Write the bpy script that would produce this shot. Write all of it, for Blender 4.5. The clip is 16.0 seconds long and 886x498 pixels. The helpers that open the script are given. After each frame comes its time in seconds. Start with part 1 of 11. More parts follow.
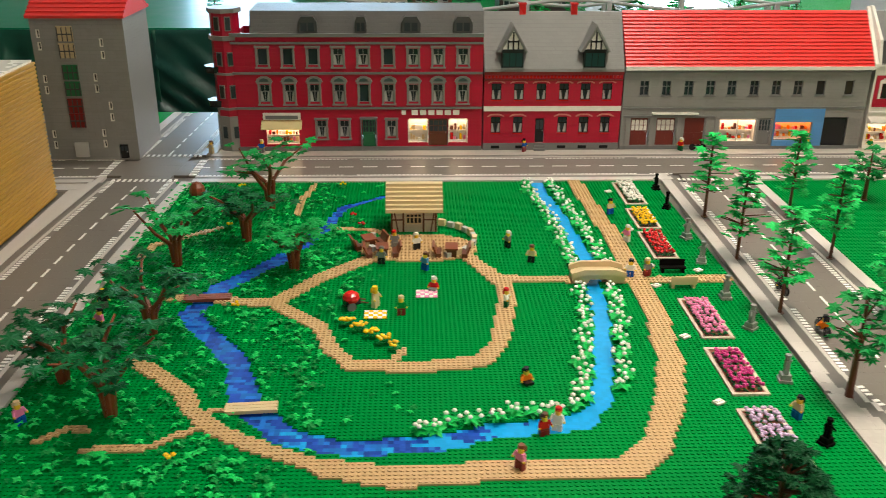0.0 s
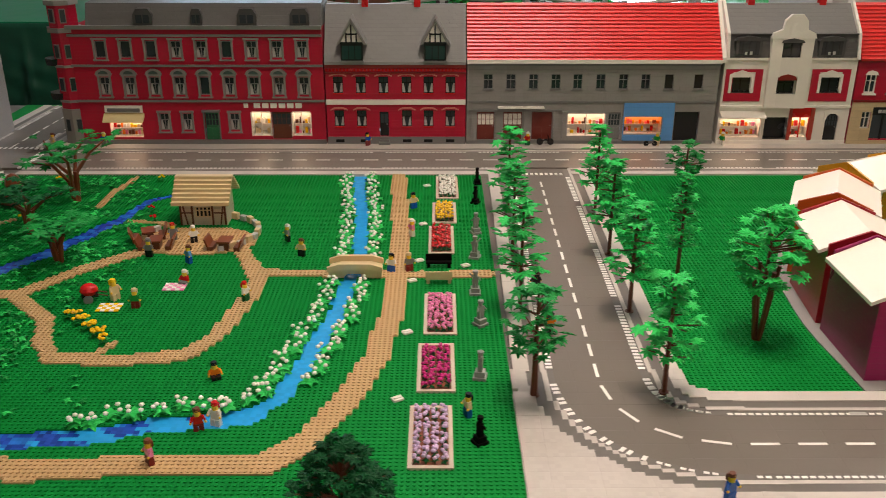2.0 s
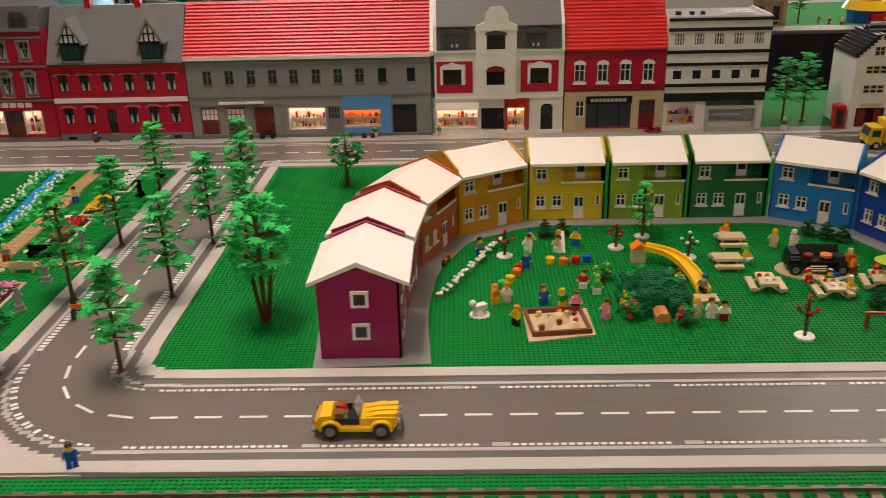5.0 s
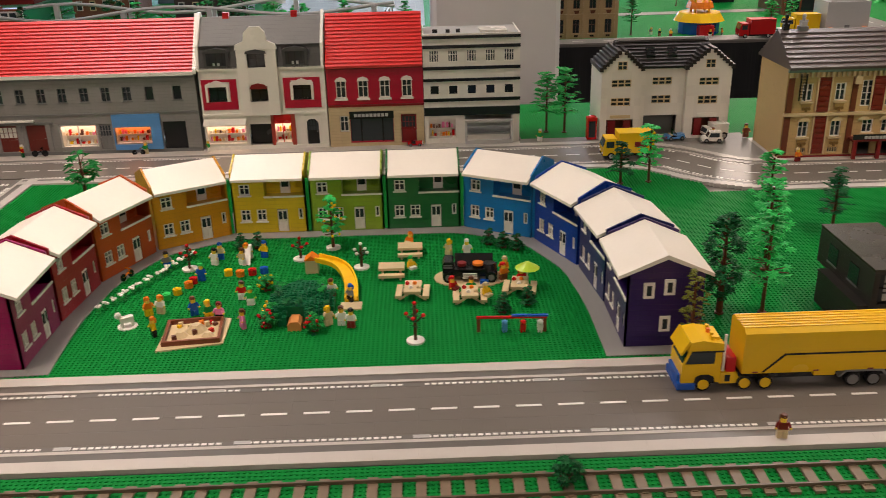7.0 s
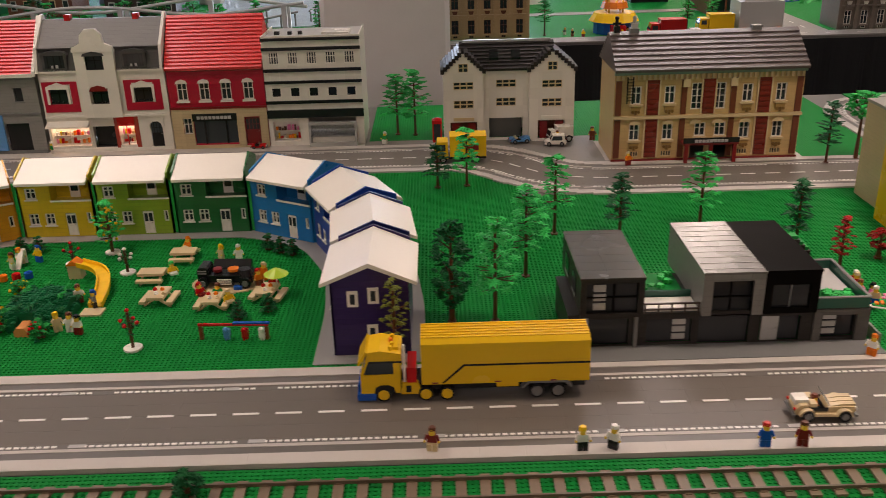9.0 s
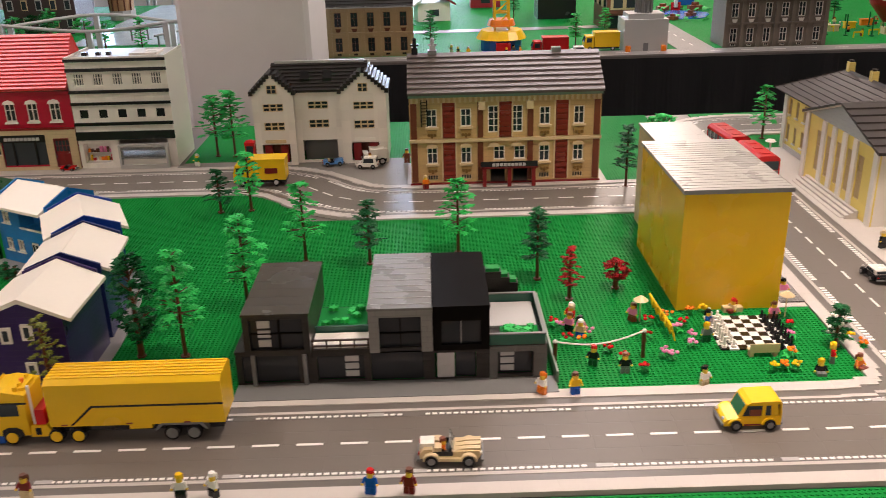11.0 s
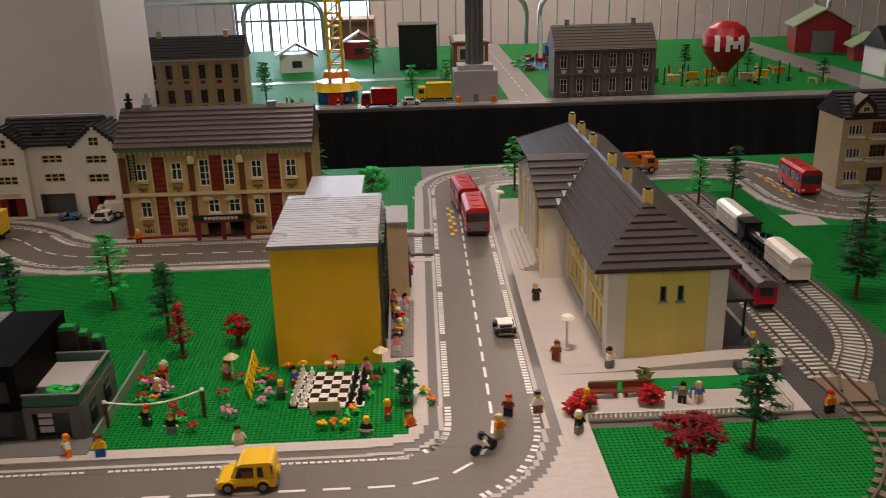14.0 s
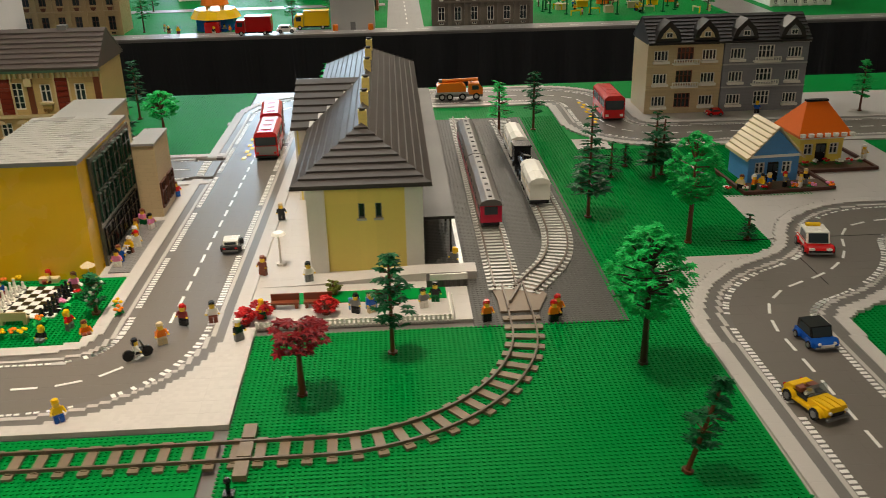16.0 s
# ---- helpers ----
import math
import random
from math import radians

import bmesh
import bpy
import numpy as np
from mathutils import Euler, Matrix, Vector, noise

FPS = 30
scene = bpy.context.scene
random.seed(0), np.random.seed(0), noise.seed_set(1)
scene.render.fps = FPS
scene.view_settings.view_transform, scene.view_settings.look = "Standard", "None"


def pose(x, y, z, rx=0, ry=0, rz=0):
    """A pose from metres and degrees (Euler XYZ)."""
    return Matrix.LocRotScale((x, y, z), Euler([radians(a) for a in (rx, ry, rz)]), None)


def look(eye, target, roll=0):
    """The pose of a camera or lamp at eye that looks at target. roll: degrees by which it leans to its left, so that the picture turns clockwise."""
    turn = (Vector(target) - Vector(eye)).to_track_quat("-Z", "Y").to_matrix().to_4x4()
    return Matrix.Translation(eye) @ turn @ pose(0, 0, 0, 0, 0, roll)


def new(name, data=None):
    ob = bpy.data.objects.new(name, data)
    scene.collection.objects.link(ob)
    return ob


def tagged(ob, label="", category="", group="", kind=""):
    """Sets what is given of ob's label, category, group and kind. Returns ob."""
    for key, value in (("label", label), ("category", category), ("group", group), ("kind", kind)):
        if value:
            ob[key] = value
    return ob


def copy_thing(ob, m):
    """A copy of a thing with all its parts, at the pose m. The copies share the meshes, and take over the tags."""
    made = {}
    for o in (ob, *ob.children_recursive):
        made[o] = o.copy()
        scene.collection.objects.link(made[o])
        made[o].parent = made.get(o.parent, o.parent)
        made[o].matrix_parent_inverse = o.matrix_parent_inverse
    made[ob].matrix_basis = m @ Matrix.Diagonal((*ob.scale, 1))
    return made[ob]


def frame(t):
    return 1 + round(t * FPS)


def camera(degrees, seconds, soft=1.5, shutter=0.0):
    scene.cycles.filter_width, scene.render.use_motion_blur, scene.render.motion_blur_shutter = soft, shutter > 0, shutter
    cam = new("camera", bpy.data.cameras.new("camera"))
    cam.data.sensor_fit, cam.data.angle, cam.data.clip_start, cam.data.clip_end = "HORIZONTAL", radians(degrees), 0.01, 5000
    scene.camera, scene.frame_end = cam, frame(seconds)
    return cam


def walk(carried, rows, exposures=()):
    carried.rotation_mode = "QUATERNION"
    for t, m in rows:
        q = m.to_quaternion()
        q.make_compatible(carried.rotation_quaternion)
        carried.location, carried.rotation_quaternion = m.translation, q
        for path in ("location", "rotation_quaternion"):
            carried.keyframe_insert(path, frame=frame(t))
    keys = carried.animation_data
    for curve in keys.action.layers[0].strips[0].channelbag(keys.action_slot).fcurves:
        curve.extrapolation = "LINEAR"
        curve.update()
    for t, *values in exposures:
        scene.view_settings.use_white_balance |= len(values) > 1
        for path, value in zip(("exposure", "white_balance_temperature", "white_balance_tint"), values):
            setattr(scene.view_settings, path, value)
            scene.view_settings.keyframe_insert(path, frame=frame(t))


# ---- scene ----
cam = camera(53.1, 16.0, 0.8, 0.3)
PATH = [
    (0, (0.12, 0.183, 0.713), (0.182, 2.029, -0.053), 0.3),
    (0.5, (0.257, 0.158, 0.714), (0.307, 2.004, -0.055), 0.2),
    (1, (0.37, 0.147, 0.712), (0.408, 1.992, -0.061), 0.2),
    (1.5, (0.507, 0.164, 0.704), (0.533, 2.009, -0.068), 0.2),
    (2, (0.625, 0.192, 0.701), (0.638, 2.036, -0.072), 0.1),
    (2.5, (0.76, 0.169, 0.704), (0.762, 2.013, -0.068), -0.0),
    (3, (0.932, 0.129, 0.695), (0.922, 1.974, -0.077), -0.0),
    (3.2, (0.994, 0.124, 0.687), (0.973, 1.967, -0.088), -0.2),
    (5.3, (1.583, 0.121, 0.721), (1.542, 1.961, -0.062), -1.5),
    (5.5, (1.648, 0.09, 0.731), (1.617, 1.932, -0.048), -1.4),
    (6, (1.829, 0.051, 0.74), (1.817, 1.895, -0.034), -1.4),
    (6.5, (1.944, 0.021, 0.755), (1.966, 1.867, -0.014), -1.4),
    (7, (2.069, 0.041, 0.739), (2.106, 1.886, -0.031), -1.4),
    (7.5, (2.183, 0.064, 0.732), (2.226, 1.909, -0.039), -1.4),
    (8, (2.291, 0.086, 0.714), (2.327, 1.93, -0.058), -1.5),
    (8.5, (2.42, 0.075, 0.723), (2.447, 1.919, -0.051), -1.5),
    (9, (2.579, 0.051, 0.735), (2.583, 1.895, -0.038), -1.6),
    (9.2, (2.645, 0.042, 0.733), (2.642, 1.887, -0.04), -1.5),
    (11.3, (3.18, 0.102, 0.741), (3.213, 1.96, 0.001), -1.4),
    (11.5, (3.231, 0.078, 0.761), (3.279, 1.939, 0.029), -1.4),
    (12, (3.368, 0.034, 0.79), (3.43, 1.909, 0.097), -1.4),
    (12.5, (3.499, 0.002, 0.78), (3.562, 1.892, 0.13), -1.5),
    (13, (3.628, 0.023, 0.767), (3.688, 1.921, 0.139), -1.5),
    (13.5, (3.726, 0.082, 0.746), (3.787, 1.981, 0.12), -1.6),
    (14, (3.807, 0.093, 0.735), (3.878, 1.982, 0.082), -1.4),
    (14.5, (3.954, 0.068, 0.73), (4.048, 1.941, 0.035), -1.3),
    (15, (4.121, -0.004, 0.737), (4.226, 1.856, 0.01), -1.3),
    (15.5, (4.219, -0.008, 0.73), (4.325, 1.839, -0.029), -1.2),
    (16, (4.33, -0.004, 0.715), (4.426, 1.831, -0.075), -1.2),
]
# the clip's camera opens up over the park, then closes over the pale terrace and the lit street
EXPOSURES = [(0, 0.42, 6350, 7), (0.6, 0.28, 6400, 9), (1.0, 0.06, 6450, 14), (1.5, -0.1, 6550, 18), (2, -0.08, 6550, 18), (2.6, -0.22, 6800, 16), (5.5, -0.24, 6600, 22), (7.0, -0.08, 6500, 21), (7.5, 0.05, 6500, 21), (9, -0.36, 6600, 25), (11.5, 0.14, 6400, 24), (12.4, -0.15, 6500, 23), (13, -0.75, 6600, 26), (13.5, -0.88, 6650, 26), (14.5, -0.58, 6550, 21), (15.2, -0.3, 6550, 13), (16, -0.28, 6500, 8)]
walk(cam, [(t, look(eye, target, roll)) for t, eye, target, roll in PATH], EXPOSURES)

# ---- world, room light, exposure ----
world = bpy.data.worlds.new("hall_world")
scene.world = world
world.use_nodes = True
world.node_tree.nodes["Background"].inputs[0].default_value = (1.0, 0.93, 0.85, 1)
world.node_tree.nodes["Background"].inputs[1].default_value = 0.25


def area_lamp(name, at, size_x, size_y, watts, colour, rx=0):
    lamp = bpy.data.lights.new(name, "AREA")
    lamp.shape, lamp.size, lamp.size_y, lamp.energy, lamp.color = "RECTANGLE", size_x, size_y, watts, colour
    ob = new(name, lamp)
    ob.matrix_world = pose(*at, rx)
    return ob


# panels out of view; those at y=-2.3, x=5.8 and y=7.7 are added fill
LAMP_PLACES = [(1.0, 1.05, 6, 86, 0.34), (1.1, -2.3, 30, 180, 0.34), (4.2, -2.3, 24, 180, 0.34), (3.87, 1.38, 13, 72, 0.34), (1.0, 1.65, 9, 104, 0.34), (0.75, 3.05, 20, 180, 1.0), (3.9, 4.2, 24, 150, 1.2), (5.8, 3.4, 15, 180, 0.34), (5.0, 7.7, 95, 180, 0.34)]
for lx, ly, watts, cone, wide in LAMP_PLACES:
    area_lamp("ceiling_lamp", (lx, ly, 2.52), wide, 0.34, watts, (1.0, 0.86, 0.70) if ly < 2 or ly > 7 else (1.0, 0.94, 0.89)).data.spread = math.radians(cone)
area_lamp("window_light", (2.85, 8.85, 0.8), 1.2, 2.0, 56, (0.80, 0.91, 1.0), -90)

# ---- mesh helpers ----
STUD, BRICK = 0.008, 0.0096


class Geo:
    """Vertices, faces and material slots of one mesh."""

    def __init__(self):
        self.v, self.f, self.m = [], [], []

    def add(self, verts, faces, mi=0):
        n = len(self.v)
        self.v.extend(verts)
        self.f.extend([tuple(i + n for i in f) for f in faces])
        self.m.extend([mi] * len(faces))
        return self

    def box(self, x0, x1, y0, y1, z0, z1, mi=0):
        v = [(x, y, z) for z in (z0, z1) for y in (y0, y1) for x in (x0, x1)]
        return self.add(v, [(0, 2, 3, 1), (4, 5, 7, 6), (0, 1, 5, 4), (2, 6, 7, 3), (0, 4, 6, 2), (1, 3, 7, 5)], mi)

    def ladder_rungs(self, x0, x1, y, z, pitch, n):
        for k in range(n):
            self.box(x0, x1, y, y + 0.002, z + pitch * k, z + pitch * k + 0.002)
        return self

    def cyl(self, x, y, z0, z1, r, n=10, mi=0, r2=None, axis="z"):
        r2 = r if r2 is None else r2
        v = []
        for z, q in ((z0, r), (z1, r2)):
            for k in range(n):
                a = 2 * math.pi * k / n
                p = (x + q * math.cos(a), y + q * math.sin(a), z)
                v.append(p if axis == "z" else (p[2], p[0], p[1]) if axis == "x" else (p[0], p[2], p[1]))
        f = [(k, (k + 1) % n, n + (k + 1) % n, n + k) for k in range(n)] + [tuple(range(n - 1, -1, -1)), tuple(range(n, 2 * n))]
        return self.add(v, f, mi)

    def prism(self, poly, axis, a0, a1, mi=0):
        put = {"x": lambda u, w, a: (a, u, w), "y": lambda u, w, a: (u, a, w), "z": lambda u, w, a: (u, w, a)}[axis]
        n = len(poly)
        v = [put(u, w, a0) for u, w in poly] + [put(u, w, a1) for u, w in poly]
        f = [(k, (k + 1) % n, n + (k + 1) % n, n + k) for k in range(n)] + [tuple(range(n - 1, -1, -1)), tuple(range(n, 2 * n))]
        return self.add(v, f, mi)

    def ball(self, x, y, z, r, rz=None, mi=0, n=10, k=6):
        rz = rz or r
        v = [(x, y, z - rz)] + [(x + r * math.sin(math.pi * j / k) * math.cos(2 * math.pi * i / n), y + r * math.sin(math.pi * j / k) * math.sin(2 * math.pi * i / n),
             z - rz * math.cos(math.pi * j / k)) for j in range(1, k) for i in range(n)] + [(x, y, z + rz)]
        f = [(0, 1 + (i + 1) % n, 1 + i) for i in range(n)]
        for j in range(k - 2):
            f += [(1 + j * n + i, 1 + j * n + (i + 1) % n, 1 + (j + 1) * n + (i + 1) % n, 1 + (j + 1) * n + i) for i in range(n)]
        t = 1 + (k - 2) * n
        f += [(t + i, t + (i + 1) % n, len(v) - 1) for i in range(n)]
        return self.add(v, f, mi)

    def tube(self, a, b, r, r2=None, n=6, mi=0):
        a, b = Vector(a), Vector(b)
        q = (b - a).to_track_quat("Z", "Y").to_matrix()
        r2 = r if r2 is None else r2
        v = [tuple(p + q @ Vector((rr * math.cos(2 * math.pi * k / n), rr * math.sin(2 * math.pi * k / n), 0))) for p, rr in ((a, r), (b, r2)) for k in range(n)]
        f = [(k, (k + 1) % n, n + (k + 1) % n, n + k) for k in range(n)] + [tuple(range(n - 1, -1, -1)), tuple(range(n, 2 * n))]
        return self.add(v, f, mi)

    def pipe(self, pts, r, n=6, mi=0):
        """One connected round bar along a line of points."""
        v, f = [], []
        for i, p in enumerate(pts):
            q = (pts[min(i + 1, len(pts) - 1)] - pts[max(i - 1, 0)]).to_track_quat("Z", "Y").to_matrix()
            v += [tuple(p + q @ Vector((r * math.cos(2 * math.pi * k / n), r * math.sin(2 * math.pi * k / n), 0))) for k in range(n)]
        for i in range(len(pts) - 1):
            f += [(i * n + k, i * n + (k + 1) % n, (i + 1) * n + (k + 1) % n, (i + 1) * n + k) for k in range(n)]
        return self.add(v, f + [tuple(range(n - 1, -1, -1)), tuple(range(len(v) - n, len(v)))], mi)

    def turn(self, m, start=0):
        self.v[start:] = [tuple(m @ Vector(p)) for p in self.v[start:]]
        return self

    def mesh(self, name, mats):
        me = bpy.data.meshes.new(name)
        me.from_pydata(self.v, [], self.f)
        for ma in mats if isinstance(mats, (list, tuple)) else [mats]:
            me.materials.append(ma)
        me.polygons.foreach_set("material_index", self.m)
        me.validate()
        bm = bmesh.new()
        bm.from_mesh(me)
        bmesh.ops.recalc_face_normals(bm, faces=bm.faces)
        bm.to_mesh(me)
        bm.free()
        return me


def part(name, geo, mats, parent=None, label="", at=None):
    """One mesh object, under a thing or a part if parent is given; geo may be a finished mesh."""
    ob = new(name, geo if isinstance(geo, bpy.types.Mesh) else geo.mesh(name, mats))
    if parent is not None:
        ob.parent = parent
    if at is not None:
        ob.matrix_basis = at
    if label:
        ob["label"] = label
    return ob


def thing(name, at, label, category, group=""):
    """An empty at the base of a thing; its parts go under it."""
    ob = new(name)
    ob.empty_display_size = 0.01
    ob.matrix_basis = at
    return tagged(ob, label, category, group)


def solid(name, geo, mats, label, category, group="", at=None, kind=""):
    return tagged(part(name, geo, mats, None, "", at), label, category, group, kind)


# ---- materials ----
MATS = {}


def plastic(name, rgb, rough=0.28, pattern="", vary=0.06, metal=0.0, emit=0.0, clear=0.0, gloss=0.4):
    """Moulded toy-brick plastic: slight hue drift, dust, and relief of studs, bricks or tiles at true size."""
    if name in MATS:
        return MATS[name]
    ma = bpy.data.materials.new(name)
    ma.use_nodes = True
    nt = ma.node_tree
    bsdf = nt.nodes["Principled BSDF"]
    link = nt.links.new

    def node(kind, **values):
        n = nt.nodes.new(kind)
        for key, value in values.items():
            n.inputs[key].default_value = value
        return n

    def calc(op, a, b=None, c=None):
        n = nt.nodes.new("ShaderNodeMath")
        n.operation = op
        for k, q in enumerate((a, b, c)):
            if q is None:
                continue
            if isinstance(q, (int, float)):
                n.inputs[k].default_value = q
            else:
                link(q, n.inputs[k])
        return n.outputs[0]

    co = nt.nodes.new("ShaderNodeTexCoord")
    info = nt.nodes.new("ShaderNodeObjectInfo")
    geo = nt.nodes.new("ShaderNodeNewGeometry")
    big = node("ShaderNodeTexNoise", Scale=9.0, Detail=4.0)
    fine = node("ShaderNodeTexNoise", Scale=160.0, Detail=3.0)
    link(co.outputs["Object"], big.inputs["Vector"])
    link(co.outputs["Object"], fine.inputs["Vector"])
    drift = calc("ADD", calc("MULTIPLY", big.outputs["Fac"], 1.2), calc("MULTIPLY", fine.outputs["Fac"], 0.5))
    drift = calc("ADD", drift, calc("MULTIPLY", geo.outputs["Random Per Island"], 0.7))
    drift = calc("ADD", drift, calc("MULTIPLY", info.outputs["Random"], 0.4))
    amount = calc("ADD", calc("MULTIPLY", calc("SUBTRACT", drift, 1.4), vary * 2), 1.0)
    colour = node("ShaderNodeHueSaturation", Color=(*rgb, 1))
    link(amount, colour.inputs["Value"])
    out = colour.outputs["Color"]
    height = None
    if pattern == "brick":
        sep = nt.nodes.new("ShaderNodeSeparateXYZ")
        link(co.outputs["Object"], sep.inputs[0])
        comb = nt.nodes.new("ShaderNodeCombineXYZ")
        link(calc("ADD", sep.outputs["X"], sep.outputs["Y"]), comb.inputs["X"])
        link(sep.outputs["Z"], comb.inputs["Y"])
        br = node("ShaderNodeTexBrick", Scale=1.0)
        br.inputs["Brick Width"].default_value = 0.032
        br.inputs["Row Height"].default_value = BRICK
        br.inputs["Mortar Size"].default_value = 0.00045
        br.inputs["Mortar Smooth"].default_value = 0.4
        br.inputs["Color1"].default_value = (1, 1, 1, 1)
        br.inputs["Color2"].default_value = (0.95, 0.95, 0.95, 1)
        br.inputs["Mortar"].default_value = (0.8, 0.8, 0.8, 1)
        link(comb.outputs[0], br.inputs["Vector"])
        mix = nt.nodes.new("ShaderNodeMix")
        mix.data_type, mix.blend_type = "RGBA", "MULTIPLY"
        mix.inputs["Factor"].default_value = 1.0
        link(out, mix.inputs["A"])
        link(br.outputs["Color"], mix.inputs["B"])
        out = mix.outputs["Result"]
        height = calc("MULTIPLY", br.outputs["Fac"], -0.0003)
    elif pattern in ("stud", "tile"):
        sep = nt.nodes.new("ShaderNodeSeparateXYZ")
        link(co.outputs["Object"], sep.inputs[0])
        if pattern == "stud":
            fx = calc("SUBTRACT", calc("FRACT", calc("DIVIDE", sep.outputs["X"], STUD)), 0.5)
            fy = calc("SUBTRACT", calc("FRACT", calc("DIVIDE", sep.outputs["Y"], STUD)), 0.5)
            rad = calc("SQRT", calc("ADD", calc("MULTIPLY", fx, fx), calc("MULTIPLY", fy, fy)))
            st = node("ShaderNodeMapRange")
            st.interpolation_type = "SMOOTHSTEP"
            link(rad, st.inputs["Value"])
            st.inputs["From Min"].default_value, st.inputs["From Max"].default_value = 0.24, 0.36
            st.inputs["To Min"].default_value, st.inputs["To Max"].default_value = 1.0, 0.0
            height = calc("MULTIPLY", st.outputs[0], 0.0017)
        else:
            gx = calc("ABSOLUTE", calc("SUBTRACT", calc("FRACT", calc("DIVIDE", sep.outputs["X"], 0.064)), 0.5))
            gy = calc("ABSOLUTE", calc("SUBTRACT", calc("FRACT", calc("DIVIDE", sep.outputs["Y"], 0.032)), 0.5))
            gap = calc("MAXIMUM", calc("GREATER_THAN", gx, 0.494), calc("GREATER_THAN", gy, 0.488))
            height = calc("MULTIPLY", gap, -0.0005)
    if height is None:
        height = calc("MULTIPLY", fine.outputs["Fac"], 0.00012)
    bump = nt.nodes.new("ShaderNodeBump")
    bump.inputs["Strength"].default_value = 0.9
    bump.inputs["Distance"].default_value = 1.0
    link(height, bump.inputs["Height"])
    link(bump.outputs[0], bsdf.inputs["Normal"])
    link(out, bsdf.inputs["Base Color"])
    link(calc("ADD", calc("MULTIPLY", big.outputs["Fac"], 0.16), rough - 0.06), bsdf.inputs["Roughness"])
    bsdf.inputs["Metallic"].default_value = metal
    bsdf.inputs["Specular IOR Level"].default_value = gloss
    if clear:
        bsdf.inputs["Transmission Weight"].default_value = clear
    if emit:
        link(out, bsdf.inputs["Emission Color"])
        bsdf.inputs["Emission Strength"].default_value = emit
    MATS[name] = ma
    return ma


GREEN = plastic("grass_plate", (0.0, 0.225, 0.038), 0.5, "stud", gloss=0.04)
GREEN_STUD = plastic("grass_stud", (0.0, 0.218, 0.036), 0.45, gloss=0.04)
TAN_STUD = plastic("path_stud", (0.52, 0.34, 0.16), 0.32)
STREAM_DARK = plastic("stream_dark", (0.01, 0.05, 0.33), 0.15, "", 0.5)
STREAM_MID = plastic("stream_blue", (0.012, 0.13, 0.50), 0.15, "", 0.3)
STREAM_LIGHT = plastic("stream_azure", (0.01, 0.3, 0.68), 0.15, "", 0.12)
ROAD = plastic("road_grey", (0.16, 0.14, 0.12), 0.30, "tile", 0.05, gloss=0.18)
KERB_DARK = plastic("kerb_dark_grey", (0.14, 0.125, 0.11), 0.3)
PAVE = plastic("pavement_light_grey", (0.50, 0.46, 0.42), 0.38, "tile", 0.05, gloss=0.2)
MARK = plastic("marking_white", (0.82, 0.8, 0.75), 0.28)
GRAVEL = plastic("yard_dark_grey", (0.075, 0.07, 0.062), 0.45, "stud", gloss=0.2)
WHITE = plastic("white", (0.8, 0.76, 0.68), 0.26)
WHITE_BRICK = plastic("white_brick", (0.76, 0.72, 0.64), 0.3, "", 0.06)
BLACK = plastic("black", (0.012, 0.012, 0.013), 0.22)
RED = plastic("red", (0.56, 0.012, 0.012), 0.24)
RED_BRICK = plastic("red_brick", (0.45, 0.006, 0.032), 0.3, "brick")
RED_ROOF = plastic("red_roof", (0.74, 0.03, 0.025), 0.36, "", 0.1, gloss=0.6)
DARK_RED = plastic("dark_red", (0.2, 0.012, 0.012), 0.3)
GREY = plastic("dark_bluish_grey", (0.17, 0.17, 0.165), 0.3)
GREY_BRICK = plastic("grey_brick", (0.26, 0.25, 0.235), 0.3, "brick")
ROOF_GREY = plastic("roof_grey", (0.20, 0.195, 0.185), 0.4, "brick", gloss=0.2)
SURROUND = plastic("surround_grey", (0.235, 0.225, 0.21), 0.34)
SLATE = plastic("slate_brick", (0.115, 0.11, 0.105), 0.36, "brick", 0.15, gloss=0.25)
DORMER_DARK = plastic("dormer_dark", (0.06, 0.058, 0.056), 0.32)
DOOR_BROWN = plastic("door_brown", (0.15, 0.022, 0.014), 0.3)
CANVAS = plastic("canvas_cream", (0.80, 0.66, 0.34), 0.36)
ROOF_DARK = plastic("roof_dark", (0.032, 0.028, 0.026), 0.36, gloss=0.2)
LIGHT_GREY = plastic("light_grey", (0.45, 0.44, 0.42), 0.3)
TAN = plastic("tan", (0.62, 0.48, 0.27), 0.3)
TAN_BRICK = plastic("tan_brick", (0.58, 0.45, 0.26), 0.32, "brick")
YELLOW = plastic("yellow", (0.83, 0.50, 0.008), 0.22)
YELLOW_BRICK = plastic("yellow_brick", (0.80, 0.46, 0.01), 0.25, "", 0.05)
PALE_YELLOW = plastic("pale_yellow_brick", (0.80, 0.64, 0.16), 0.3, "", 0.05)
GOLD_STUD = plastic("gold_studded", (0.5, 0.28, 0.04), 0.3, "brick")
BROWN = plastic("brown", (0.12, 0.035, 0.015), 0.32)
REDDISH = plastic("reddish_brown", (0.2, 0.05, 0.02), 0.32)
BLUE = plastic("blue", (0.01, 0.09, 0.42), 0.24)
MID_BLUE = plastic("mid_blue_brick", (0.10, 0.30, 0.62), 0.28, "brick")
ORANGE = plastic("orange", (0.82, 0.20, 0.012), 0.25)
SKIN = plastic("figure_yellow", (0.85, 0.55, 0.05), 0.25)
LEAF = plastic("leaf_green", (0.008, 0.26, 0.05), 0.42, "", 0.22, gloss=0.12)
LEAF_BRIGHT = plastic("leaf_bright", (0.015, 0.47, 0.09), 0.42, "", 0.2, gloss=0.12)
LEAF_DARK = plastic("leaf_dark", (0.006, 0.10, 0.028), 0.42, "", 0.25, gloss=0.12)
